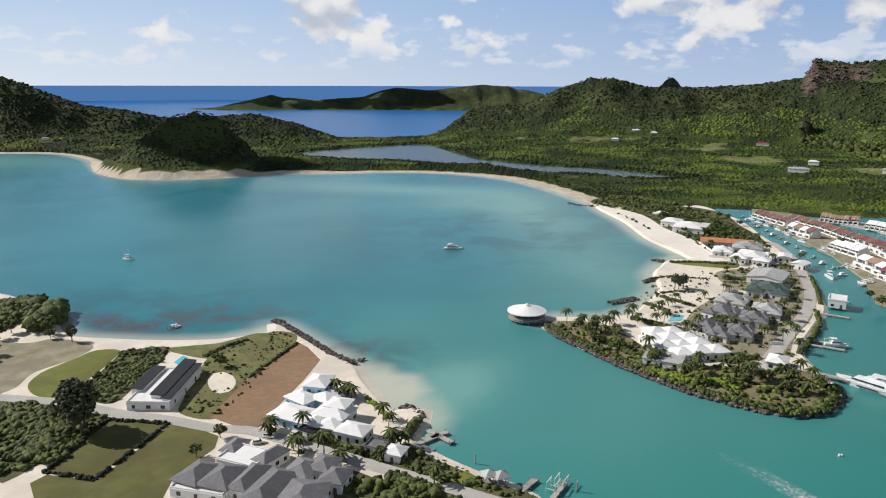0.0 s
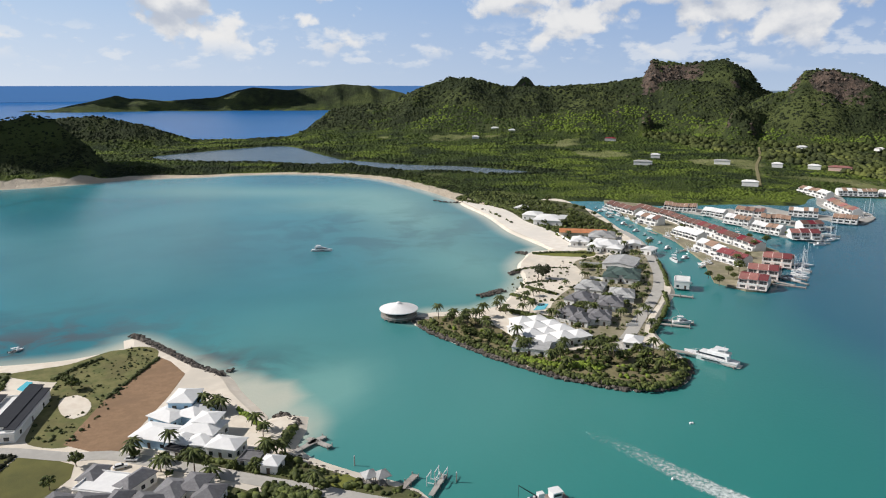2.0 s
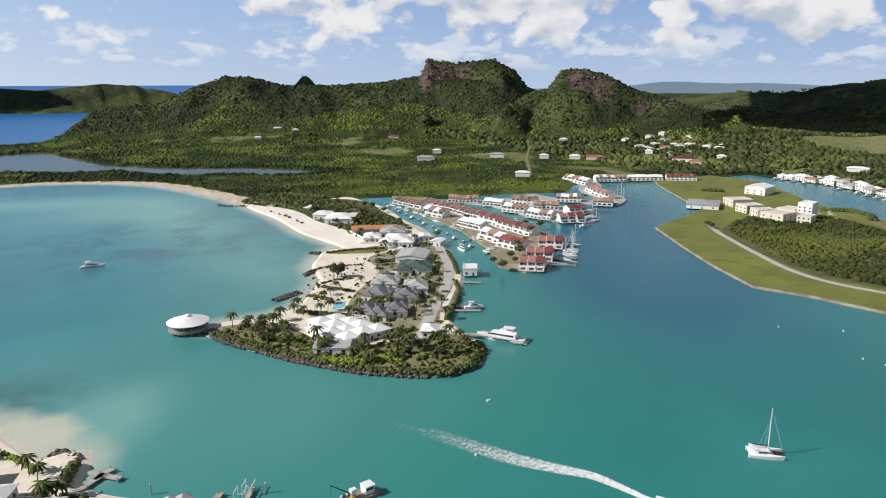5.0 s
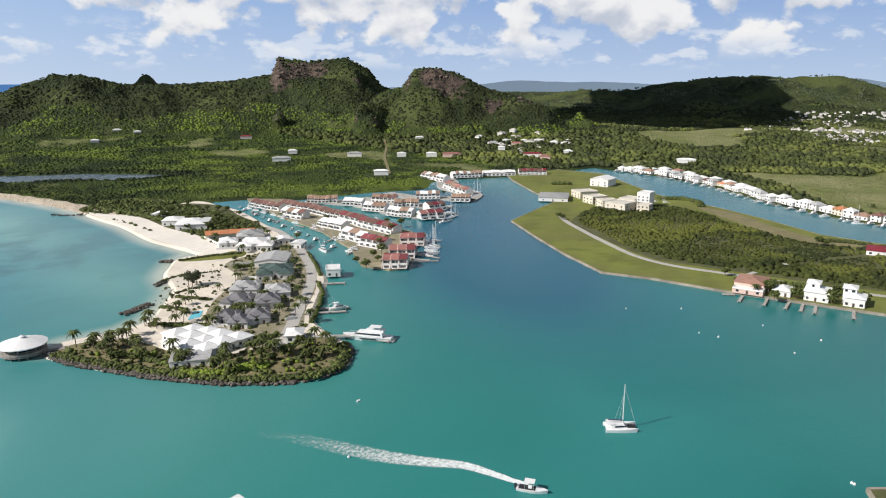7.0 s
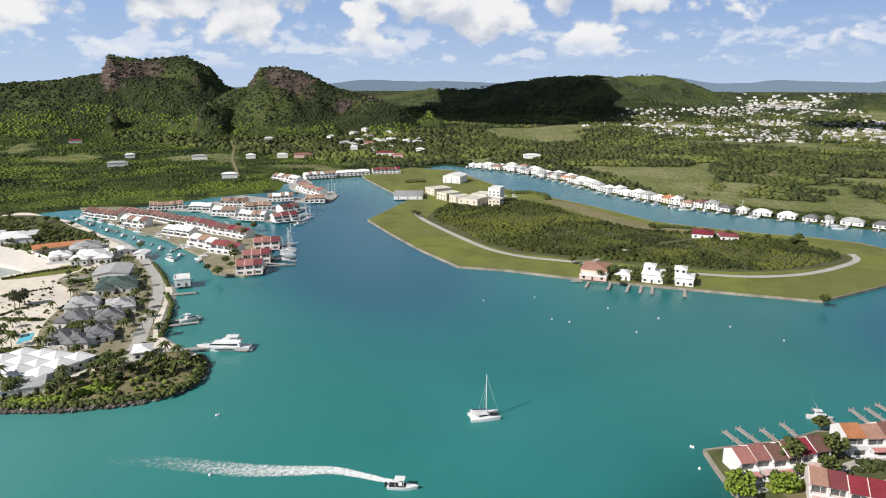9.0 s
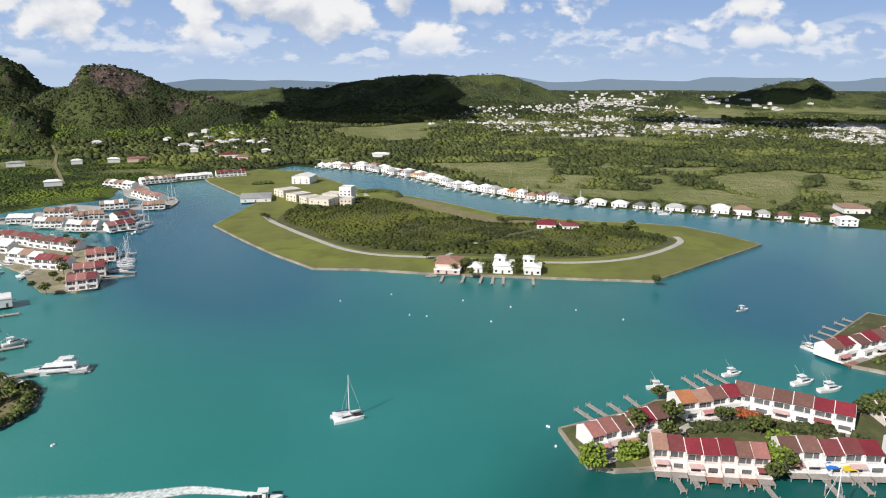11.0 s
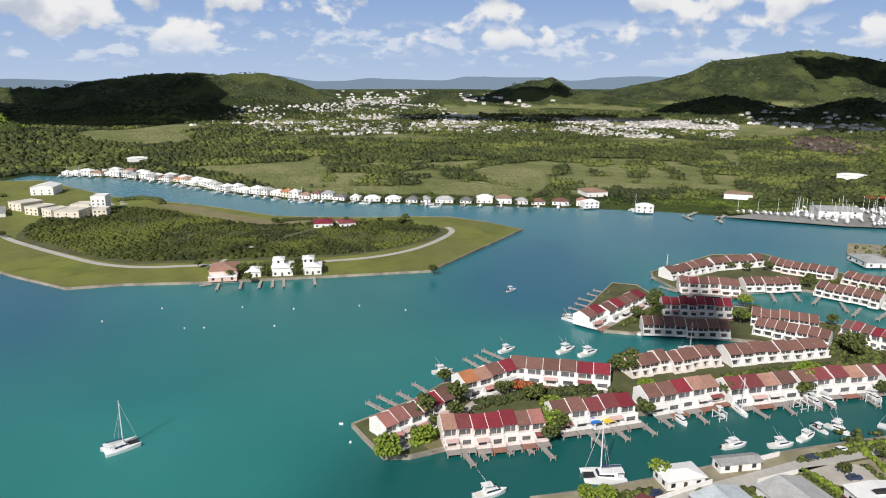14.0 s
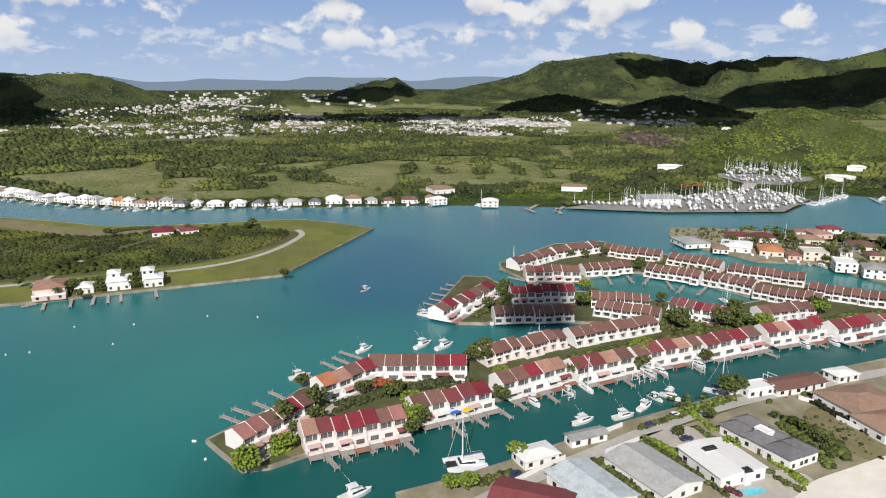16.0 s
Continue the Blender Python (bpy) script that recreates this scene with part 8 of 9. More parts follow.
moor(CRUISER, 280.3, 579.5, -82, 0.75)
moor(CRUISER, 280.6, 558.3, -85, 0.75)
moor(CRUISER, 278.5, 503.0, -81, 0.75)
moor(CRUISER, 278.9, 491.1, -81, 0.75)
moor(CRUISER, 268.6, 456.5, -70, 0.75)
moor(CRUISER, 274.6, 451.5, -40, 0.75)
moor(CRUISER, 262.6, 418.5, -73, 0.75)
moor(CRUISER, 379.9, 525.3, -73, 0.75)
moor(SLOOP, 318.8, 404.3, -40, 0.90)
moor(SLOOP, 313.1, 394.5, -58, 0.90)
moor(SLOOP, 303.0, 384.5, -59, 0.90)
moor(SLOOP, 397.1, 467.2, -7, 0.90)
moor(SLOOP, 494.6, 541.0, -40, 0.90)
moor(RUNABOUT, 215.4, -60.4, -69, 1.00)
moor(RUNABOUT, 235.4, -95.4, -154, 1.00)
moor(RUNABOUT, 239.6, -104.2, -175, 1.00)
moor(RUNABOUT, 135.6, 130.0, -57, 1.35)
moor(RUNABOUT, -134.8, 330.7, 53, 0.70)
for i in range(12):
    k = i / 11
    moor(LAID_UP_MOTOR if i % 3 else RUNABOUT, 442.0 + -53.7 * k + 2.0 * (i % 2), -238.2 + -54.2 * k, 165 + 9 * (i % 4), 0.7 + 0.08 * (i % 3))
    if i % 2:
        jetty(453.0 + -53.7 * k, -238.2 + -54.2 * k + 3, 442.0 + -53.7 * k, -238.2 + -54.2 * k, 1.6)
for i in range(14):
    moor(LAID_UP_MOTOR if i % 2 else RUNABOUT, 276 - 1.3 * i, 632 - 15.2 * i, 190 + 12 * (i % 3), 0.62 + 0.06 * (i % 3))
WAKE_LINE = [(89.1, 213.9), (99.4, 200.6), (107.8, 185.1), (116.0, 170.7), (125.1, 158.6), (132.1, 150.1), (135.7, 141.0), (137.7, 134.4), (139.9, 129.3)]
BUOYS = [(131.4, 209.9), (132.2, 209.9), (106.8, 177.6), (332.2, 151.5), (307.4, 124.9), (333.3, 124.2), (298.4, 166.3), (302.3, 211.2), (324.9, 192.2), (215.4, 66.8), (215.3, 66.0), (203.5, 60.0), (338.8, 66.2), (342.7, 91.6), (332.9, 124.0), (300.4, 157.4)]

# ---- houses on the hills ----
house("small white-roofed house on the green hillside", (333, 1401, -14, 14, 9, 5.6, "hip", 2.0, "w"), z=6.2, panes=False)
house("small white-roofed house on the green hillside", (401, 1507, -15, 16, 9, 5.6, "hip", 2.0, "w"), z=16.6, panes=False)
house("small white-roofed house on the green hillside", (432, 1478, -17, 14, 9, 5.6, "hip", 2.0, "w"), z=13.5, panes=False)
house("small red-roofed house on the green hillside", (593, 1338, -24, 22, 11, 5.6, "hip", 2.0, "c"), z=3.9, panes=False)
house("small grey-roofed house on the green hillside", (468, 951, -27, 26, 13, 5.6, "hip", 2.0, "l"), z=1.9, panes=False)
house("small white-roofed house on the green hillside", (535, 1029, -28, 14, 9, 5.6, "hip", 2.0, "w"), z=2.8, panes=False)
house("small white-roofed house on the green hillside", (823, 1067, -38, 16, 9, 5.6, "hip", 2.0, "w"), z=7.2, panes=False)
house("small grey-roofed house on the green hillside", (587, 935, -33, 22, 11, 5.6, "hip", 2.0, "l"), z=2.4, panes=False)
house("small white-roofed house on the green hillside", (646, 885, -37, 14, 9, 5.6, "hip", 2.0, "w"), z=2.2, panes=False)
house("small white-roofed house on the green hillside", (682, 857, -39, 16, 9, 5.6, "hip", 2.0, "w"), z=2.1, panes=False)
house("small pink-roofed house on the green hillside", (699, 838, -41, 28, 14, 5.6, "hip", 2.0, "p"), z=1.8, panes=False)
house("small white-roofed house on the green hillside", (499, 734, -35, 18, 9, 5.6, "hip", 2.0, "w"), z=1.3, panes=False)
house("small white-roofed house on the green hillside", (936, 1014, -43, 14, 9, 5.6, "hip", 2.0, "w"), z=3.9, panes=False)
house("small grey-roofed house on the green hillside", (895, 937, -44, 14, 9, 5.6, "hip", 2.0, "l"), z=2.3, panes=False)
house("small white-roofed house on the green hillside", (948, 958, -45, 12, 9, 5.6, "hip", 2.0, "w"), z=2.2, panes=False)
house("small pink-roofed house on the green hillside", (917, 904, -46, 18, 9, 5.6, "hip", 2.0, "p"), z=1.9, panes=False)
house("small red-roofed house on the green hillside", (799, 761, -47, 28, 14, 5.6, "hip", 2.0, "c"), z=1.5, panes=False)
house("small pink-roofed house on the green hillside", (792, 721, -48, 16, 9, 5.6, "hip", 2.0, "p"), z=1.4, panes=False)
house("small white-roofed house on the green hillside", (992, 918, -48, 14, 9, 5.6, "hip", 2.0, "w"), z=2.5, panes=False)
house("small white-roofed house on the green hillside", (988, 874, -49, 14, 9, 5.6, "hip", 2.0, "w"), z=2.2, panes=False)
house("small white-roofed house on the green hillside", (986, 846, -50, 14, 9, 5.6, "hip", 2.0, "w"), z=2.2, panes=False)
house("small white-roofed house on the green hillside", (880, 749, -50, 14, 9, 5.6, "hip", 2.0, "w"), z=1.6, panes=False)
house("small white-roofed house on the green hillside", (844, 864, -45, 12, 9, 5.6, "hip", 2.0, "w"), z=1.8, panes=False)
house("small white-roofed house on the green hillside", (969, 930, -46, 12, 9, 5.6, "hip", 2.0, "w"), z=2.3, panes=False)
house("small grey-roofed house on the green hillside", (-759, 1335, 29, 12, 9, 5.6, "hip", 2.0, "l"), z=9.0, panes=False)
house("small white-roofed house on the green hillside", (908, 561, -59, 26, 13, 5.6, "hip", 2.0, "w"), z=1.5, panes=False)
house("small white-roofed house on the green hillside", (867, -349, -113, 30, 15, 5.6, "hip", 2.0, "w"), z=2.0, panes=False)
house("small white-roofed house on the green hillside", (1514, -752, -117, 20, 10, 5.6, "hip", 2.0, "w"), z=2.7, panes=False)
house("small white-roofed house on the green hillside", (815, -569, -126, 20, 10, 5.6, "hip", 2.0, "w"), z=5.2, panes=False)
house("small white-roofed house on the green hillside", (761, -506, -125, 30, 15, 5.6, "hip", 2.0, "w"), z=1.4, panes=False)
house("small white-roofed house on the green hillside", (2148, -660, -107, 16, 9, 5.6, "hip", 2.0, "w"), z=33.1, panes=False)
house("small tan-roofed house on the green hillside", (712, -184, -105, 26, 13, 5.6, "hip", 2.0, "t"), z=1.3, panes=False)
TRACK = [(522, 733, 1.5), (579, 819, 1.9), (637, 906, 2.6), (716, 1012, 3.3), (799, 1135, 5.5)]
FOOT_OF_HILL = [(953, 1036), (1038, 1003), (1080, 896), (928, 767), (810, 738), (857, 917)]
CARS = [(0, 216.3, -97.1, -66), (1, 210.2, -86.1, -67), (1, 199.7, -94.3, -79), (0, -59.5, 218.5, -11), (0, -62.0, 214.4, 19), (0, -104.8, 243.6, 57), (1, 183.8, -34.5, -53), (0, 175.9, -38.1, -149)]


# ---- boat lifts, awnings, barge and gazebos ----
def boat_lift(x, y, turn, roofed=None, size=0.75):
    """Four tall piles with cross beams and a cradle hung between."""
    lift = thing("boat_lift", "white boat lift with four tall piles", "boat lift", "boat lifts", m=pose(x, y, 0, 0, 0, turn) @ Matrix.Diagonal((size, size, size, 1)))
    for px_, py_ in ((-2.6, -1.9), (2.6, -1.9), (2.6, 1.9), (-2.6, 1.9)):
        part("post", tube([(px_, py_, -2.5), (px_, py_, 4.4)], 0.17, 6), ALLOY, lift)
    for py_ in (-1.9, 1.9):
        part("beam", box(-2.8, py_ - 0.13, 3.9, 2.8, py_ + 0.13, 4.2), ALLOY, lift)
    for px_ in (-1.6, 1.6):
        part("cradle_beam", box(px_ - 0.12, -1.8, 0.9, px_ + 0.12, 1.8, 1.15), ALLOY, lift)
    if roofed:
        part("awning", hip(-2.0, -1.7, 4.0, 3.4, 4.4, 5.0, 0.1), roofed, lift, "bright canvas awning")
    return lift


def barge(x, y, turn):
    """A small work barge with a wheelhouse, a crane jib and clutter."""
    b = thing("crane_barge", "small white work barge with crane jib", "barge", m=pose(x, y, 0, 0, 0, turn))
    part("hull", prism([(-6, -2.6), (5, -2.6), (6.4, -1.4), (6.4, 1.4), (5, 2.6), (-6, 2.6)], -0.6, 0.9), surface("barge_steel", (0.30, 0.27, 0.24), (0.20, 0.15, 0.11), 0.8, 0.8), b)
    cabin = part("wheelhouse", box(1.2, -1.5, 0.9, 4.2, 1.5, 3.3), HULL, b)
    part("window", box(4.2, -1.2, 2.1, 4.24, 1.2, 2.9), GLASS, cabin)
    part("window", box(1.5, -1.54, 2.1, 3.9, -1.5, 2.9), GLASS, cabin)
    part("roof", box(1.0, -1.7, 3.3, 4.5, 1.7, 3.45), HULL, b)
    part("crane_base", tube([(-2.2, 0, 0.9), (-2.2, 0, 2.2)], [0.9, 0.7], 10), surface("yellow_paint", (0.55, 0.38, 0.05), (0.45, 0.30, 0.04), 0.8, 0.6), b)
    part("crane_cab", box(-3.2, -0.8, 2.2, -1.3, 0.8, 3.7), HULL, b)
    for o in (-0.35, 0.35):
        part("jib", tube([(-3.0, o, 2.4), (-9.5, o * 0.3, 7.6)], [0.12, 0.09], 5), RUBBER, b)
    part("hook_line", tube([(-9.5, 0, 7.6), (-9.5, 0, 2.4)], 0.05, 4), RUBBER, b)
    for i in range(5):
        part("drum", tube([(-5.2 + 0.9 * i, 1.7, 0.9), (-5.2 + 0.9 * i, 1.7, 1.7)], 0.36, 8), CANVAS if i % 2 else ALLOY, b)
    return b


def gazebo(x, y, turn):
    g_ = thing("gazebo", "small gazebo with steep grey shingle roof", "gazebo", "gazebos", m=pose(x, y, 1.35, 0, 0, turn))
    for px_, py_ in ((-1.2, -1.2), (1.2, -1.2), (1.2, 1.2), (-1.2, 1.2)):
        part("post", box(px_ - 0.1, py_ - 0.1, 0, px_ + 0.1, py_ + 0.1, 2.5), TIMBER, g_)
    part("roof", hip(-1.5, -1.5, 3.0, 3.0, 2.4, 4.0, 0.1), ROOFS["l"], g_)
    part("floor", box(-1.5, -1.5, 0, 1.5, 1.5, 0.15), TIMBER, g_)
    return g_


def marker_post(x, y):
    p = thing("marker_post", "tall weathered channel marker pile", "post", "marker posts", m=pose(x, y, 0))
    part("pile", tube([(0, 0, -2.5), (0.05, 0, 3.4)], 0.2, 7), TIMBER, p)
    part("cap", tube([(0.05, 0, 3.4), (0.05, 0, 3.7)], [0.24, 0.06], 7), HULL, p)


YELLOW = surface("yellow_canvas", (0.70, 0.52, 0.04), (0.62, 0.45, 0.03), 1.0, 0.8)
BLUE = surface("blue_canvas", (0.03, 0.17, 0.52), (0.02, 0.13, 0.44), 1.0, 0.8)
barge(64.5, 173.5, 10)
boat_lift(33.5, 189.4, 60)
boat_lift(36.4, 191.7, 60)
boat_lift(223.3, -20.9, 30, BLUE)
boat_lift(224.6, -25.5, 30, YELLOW)
boat_lift(249.8, -101.3, 25)
boat_lift(248.1, -96.1, 25)
boat_lift(236.6, -64.9, 25)
boat_lift(243.6, -147.6, 25)
boat_lift(181.9, 310.4, 25)
boat_lift(256.7, -124.5, 25)
gazebo(13.9, 191.4, 20)
gazebo(17.6, 190.7, 20)
marker_post(40.6, 188.8)
marker_post(10.5, 204.4)
marker_post(210.6, -18.6)
marker_post(338.8, -78.4)


# ---- round restaurant over the water ----
def pavilion(x, y, radius):
    root = thing("restaurant_pavilion", "round restaurant on piles with white conical roof", "building", m=pose(x, y, 0))
    n = 24
    ring = lambda r, z: [(r * math.cos(k * math.tau / n), r * math.sin(k * math.tau / n), z) for k in range(n)]

    def turned(profile):
        v, f = [], []
        for r, z in profile:
            v += ring(r, z)
        for i in range(len(profile) - 1):
            f += [(i * n + k, i * n + (k + 1) % n, (i + 1) * n + (k + 1) % n, (i + 1) * n + k) for k in range(n)]
        return v, f + [tuple(range(n - 1, -1, -1)), tuple(range(len(v) - n, len(v)))]

    part("floor", turned([(radius, 1.3), (radius, 1.7)]), TIMBER, root)
    part("roof", turned([(radius + 0.7, 5.0), (radius + 0.7, 5.35), (radius * 0.55, 6.9), (radius * 0.16, 7.9), (radius * 0.15, 8.4), (0.3, 9.0)]), ROOFS["w"], root, "white conical roof with a small cap")
    # dark glass and timber here carry the shade under the roof in their colour
    part("inner_wall", turned([(radius * 0.6, 1.7), (radius * 0.6, 5.0)]), GLASS, root)
    part("rail", turned([(radius - 0.05, 2.0), (radius, 2.0), (radius, 2.75), (radius - 0.05, 2.75)]), TIMBER, root)
    for k in range(16):
        a = k * math.tau / 16
        c, s = math.cos(a), math.sin(a)
        part("post", tube([(c * (radius - 0.2), s * (radius - 0.2), 1.7), (c * (radius - 0.2), s * (radius - 0.2), 5.1)], 0.12, 5), TIMBER, root)
        part("pile", tube([(c * (radius - 1), s * (radius - 1), -2), (c * (radius - 1), s * (radius - 1), 1.3)], 0.25, 6), TIMBER, root)
    return root


pavilion(43.5, 345.5, 9.4)
jetty(51, 340, 60, 337, 2.4, 1.6)

# ---- wake and buoys ----
def foam_material():
    m = bpy.data.materials.new("wake_foam")
    m.use_nodes = True
    t = m.node_tree
    b = t.nodes["Principled BSDF"]
    b.inputs["Base Color"].default_value, b.inputs["Roughness"].default_value = (0.78, 0.82, 0.80, 1), 0.9
    where = node(t, "ShaderNodeNewGeometry").outputs["Position"]
    k = calc(t, "ADD", share(t, "thick"), calc(t, "MULTIPLY", calc(t, "SUBTRACT", noisy(t, 0.75, 5.0, 0.65, where), 0.5), 1.1))
    t.links.new(ramp(t, k, 0.22, 0.95), b.inputs["Alpha"])
    return m


def wake(line):
    """Foam that widens and thins out astern."""
    line = curve_through(line, 2.0, False)
    v, f, thick = [], [], []
    n, across = len(line), 7
    for i, (x, y) in enumerate(line):
        s = i / (n - 1)
        (ax, ay), (bx, by) = line[max(i - 1, 0)], line[min(i + 1, n - 1)]
        d = math.hypot(bx - ax, by - ay) or 1
        half = 1.2 + 3.6 * min(1, (1 - s) * 2.0)
        for k in range(across):
            o = (k / (across - 1) * 2 - 1)
            v.append((x + (by - ay) / d * o * half, y - (bx - ax) / d * o * half, 0.05))
            thick.append((0.16 + 0.80 * s ** 0.9) * (1 - 0.8 * o * o) + 0.25 * (abs(abs(o) - 0.66) < 0.1) * s)
    for i in range(n - 1):
        f += [(i * across + k, i * across + k + 1, (i + 1) * across + k + 1, (i + 1) * across + k) for k in range(across - 1)]
    me = mesh("wake", (v, f), foam_material())
    me.attributes.new("thick", "FLOAT", "POINT").data.foreach_set("value", np.array(thick, np.float32))
    tagged(new("wake", me), "white foaming wake behind a speedboat", "wake", "", "structure")


wake(WAKE_LINE)
BUOY = mesh("buoy", join(tube([(0, 0, -0.3), (0, 0, 0.25), (0, 0, 0.55), (0, 0, 0.7)], [0.35, 0.45, 0.35, 0.1], 10), tube([(0, 0, 0.65), (0, 0, 0.95)], 0.05, 5)), HULL)
for x, y in BUOYS:
    b = tagged(new("buoy", BUOY), "small white mooring buoy on the water", "buoy", "mooring buoys")
    b.location = (x, y, 0)

# ---- canal houses along the north bank ----
bank_rng = random.Random(31)
left = 0.0
for (ax, ay), (bx, by) in zip(NORTH_BANK, NORTH_BANK[1:]):
    long = math.dist((ax, ay), (bx, by))
    ux, uy = (bx - ax) / long, (by - ay) / long
    while left < long and by > -100:
        x, y = ax + ux * left, ay + uy * left
        w, d, h = bank_rng.uniform(9, 17), bank_rng.uniform(8, 12), bank_rng.choice((3.4, 5.4, 5.6, 3.4, 3.6) if y > 200 else (3.0, 3.2, 3.0, 3.4, 5.2))
        off = bank_rng.uniform(2, 9)
        turn = math.degrees(math.atan2(uy, ux)) + bank_rng.uniform(-7, 7)
        inland = (-uy, ux)
        colour = bank_rng.choice("wwwwwwwlltob" if y > 200 else "wwwlltsobg")
        hx, hy = x + inland[0] * off, y + inland[1] * off
        words = ROOF_WORDS[colour]
        house(f"{'two-storey ' if h > 5 else ''}white canal house with {words} hipped roof", (hx, hy, turn, w, d, h, "hip", 2.8, colour))
        if bank_rng.random() < 0.75:
            jetty(x + ux * 3, y + uy * 3, x + ux * 3 - inland[0] * 8, y + uy * 3 - inland[1] * 8, 1.6)
        if bank_rng.random() < 0.9:
            moor(bank_rng.choice([CRUISER, LAID_UP_MOTOR, LAID_UP_MOTOR, LAID_UP_SLOOP, RUNABOUT]), x + ux * 6, y + uy * 6, turn - 90 + bank_rng.uniform(-8, 8), bank_rng.uniform(0.8, 1.0))
        for _ in range(2):
            a_ = bank_rng.uniform(0, 16)
            plant(TREES + [BRIGHT_TREE], x + ux * a_ + inland[0] * (off + d + 3 + a_ / 3), y + uy * a_ + inland[1] * (off + d + 3 + a_ / 3), 0.7)
        if y < 200:
            plant(TREES + PALMS, x + ux * (w + 3) + inland[0] * 5, y + uy * (w + 3) + inland[1] * 5, 0.7)
        left += w + (bank_rng.uniform(0.6, 2.0) if y > 200 else bank_rng.uniform(2.0, 9.0))
    left -= long
# a second row of white houses inland at the canal's head
for x, y in ((800, 560), (801, 540), (800, 520), (796, 498), (786, 476), (776, 452), (764, 428), (750, 404), (736, 382), (722, 358)):
    house("white canal house with white hipped roof", (x, y, -100 - 12 * (y < 480), 13, 9, bank_rng.choice((3.6, 6.0)), "hip", 2.0, bank_rng.choice("wwws")))

# ---- boatyard and marina ----
yard_rng = random.Random(17)
LOWER_YARD = [(655, -232), (668, -300), (700, -360), (702, -400), (640, -408), (618, -388), (582, -346), (592, -268), (616, -214)]
UPPER_YARD = [(758, -408), (800, -405), (885, -446), (880, -540), (772, -492), (740, -440)]
for outline, step, high, share_ in ((LOWER_YARD, 8.6, 2.4, 0.5), (UPPER_YARD, 11.0, 2.6, 0.85)):
    for x, y in sown(outline, step, 4):
        moor(LAID_UP_SLOOP if yard_rng.random() < share_ else LAID_UP_MOTOR, x, y, yard_rng.choice((-12, 168)) + yard_rng.uniform(-9, 9), yard_rng.uniform(0.65, 0.95), high)
for i in range(16):
    moor(LAID_UP_SLOOP if i % 3 == 0 else LAID_UP_MOTOR, 640 - 1.4 * i, -176 - 5.2 * i, yard_rng.uniform(172, 190), yard_rng.uniform(0.8, 1.0), 2.2)
for i in range(9):
    moor(yard_rng.choice([CRUISER, SLOOP]), 622 + 5.5 * i, -398 - 7.5 * i, 215 + yard_rng.uniform(-6, 6), yard_rng.uniform(0.9, 1.2))
for i in range(4):
    moor(YACHT, 640 - 9 * i, -490 - 2 * i, 120, 0.6)


# ---- cars ----
def car_pattern(name, label, paint):
    c = thing(name, label, "car", m=pose(*FLAT))
    body = along_x([(-0.88, 0.35), (0.88, 0.35), (0.9, 0.8), (0.78, 0.95), (-0.78, 0.95), (-0.9, 0.8)], -2.15, 2.15)
    part("body", body, paint, c)
    part("cabin", ([(-1.7, -0.78, 0.95), (1.1, -0.78, 0.95), (1.1, 0.78, 0.95), (-1.7, 0.78, 0.95), (-1.4, -0.65, 1.5), (0.4, -0.65, 1.5), (0.4, 0.65, 1.5), (-1.4, 0.65, 1.5)], [(3, 2, 1, 0), (0, 1, 5, 4), (1, 2, 6, 5), (2, 3, 7, 6), (3, 0, 4, 7), (4, 5, 6, 7)]), GLASS, c)
    part("roof", box(-1.42, -0.66, 1.49, 0.42, 0.66, 1.54), paint, c)
    for x in (-1.35, 1.35):
        for y in (-0.85, 0.7):
            part("wheel", tube([(x, y, 0.33), (x, y + 0.18, 0.33)], 0.33, 12), RUBBER, c)
    return c


CAR_WHITE = car_pattern("car", "white car parked by the road", HULL)
CAR_BLUE = car_pattern("car", "dark blue car parked by the road", CANVAS)


def park(kind, x, y, turn):
    copy_thing(kind, pose(x, y, 1.5, 0, 0, turn))


for kind, x, y, turn in CARS:
    park(kind and CAR_BLUE or CAR_WHITE, x, y, turn)
remove_later = [CAR_WHITE, CAR_BLUE]

# ---- woods on the plain and hills ----
SPOTS = np.array([(o.matrix_world.translation.x, o.matrix_world.translation.y) for o in bpy.data.objects if o.get("category") == "house" and o.name.startswith("house")])


def wild(count, near, far, az0, az1, seed):
    """Plan points whose spacing grows with the distance from the harbour mouth."""
    rs = np.random.RandomState(seed)
    a = np.radians(az0 + rs.rand(count) * (az1 - az0))
    r = near * (far / near) ** rs.rand(count)
    return r * np.sin(a), r * np.cos(a), r, rs


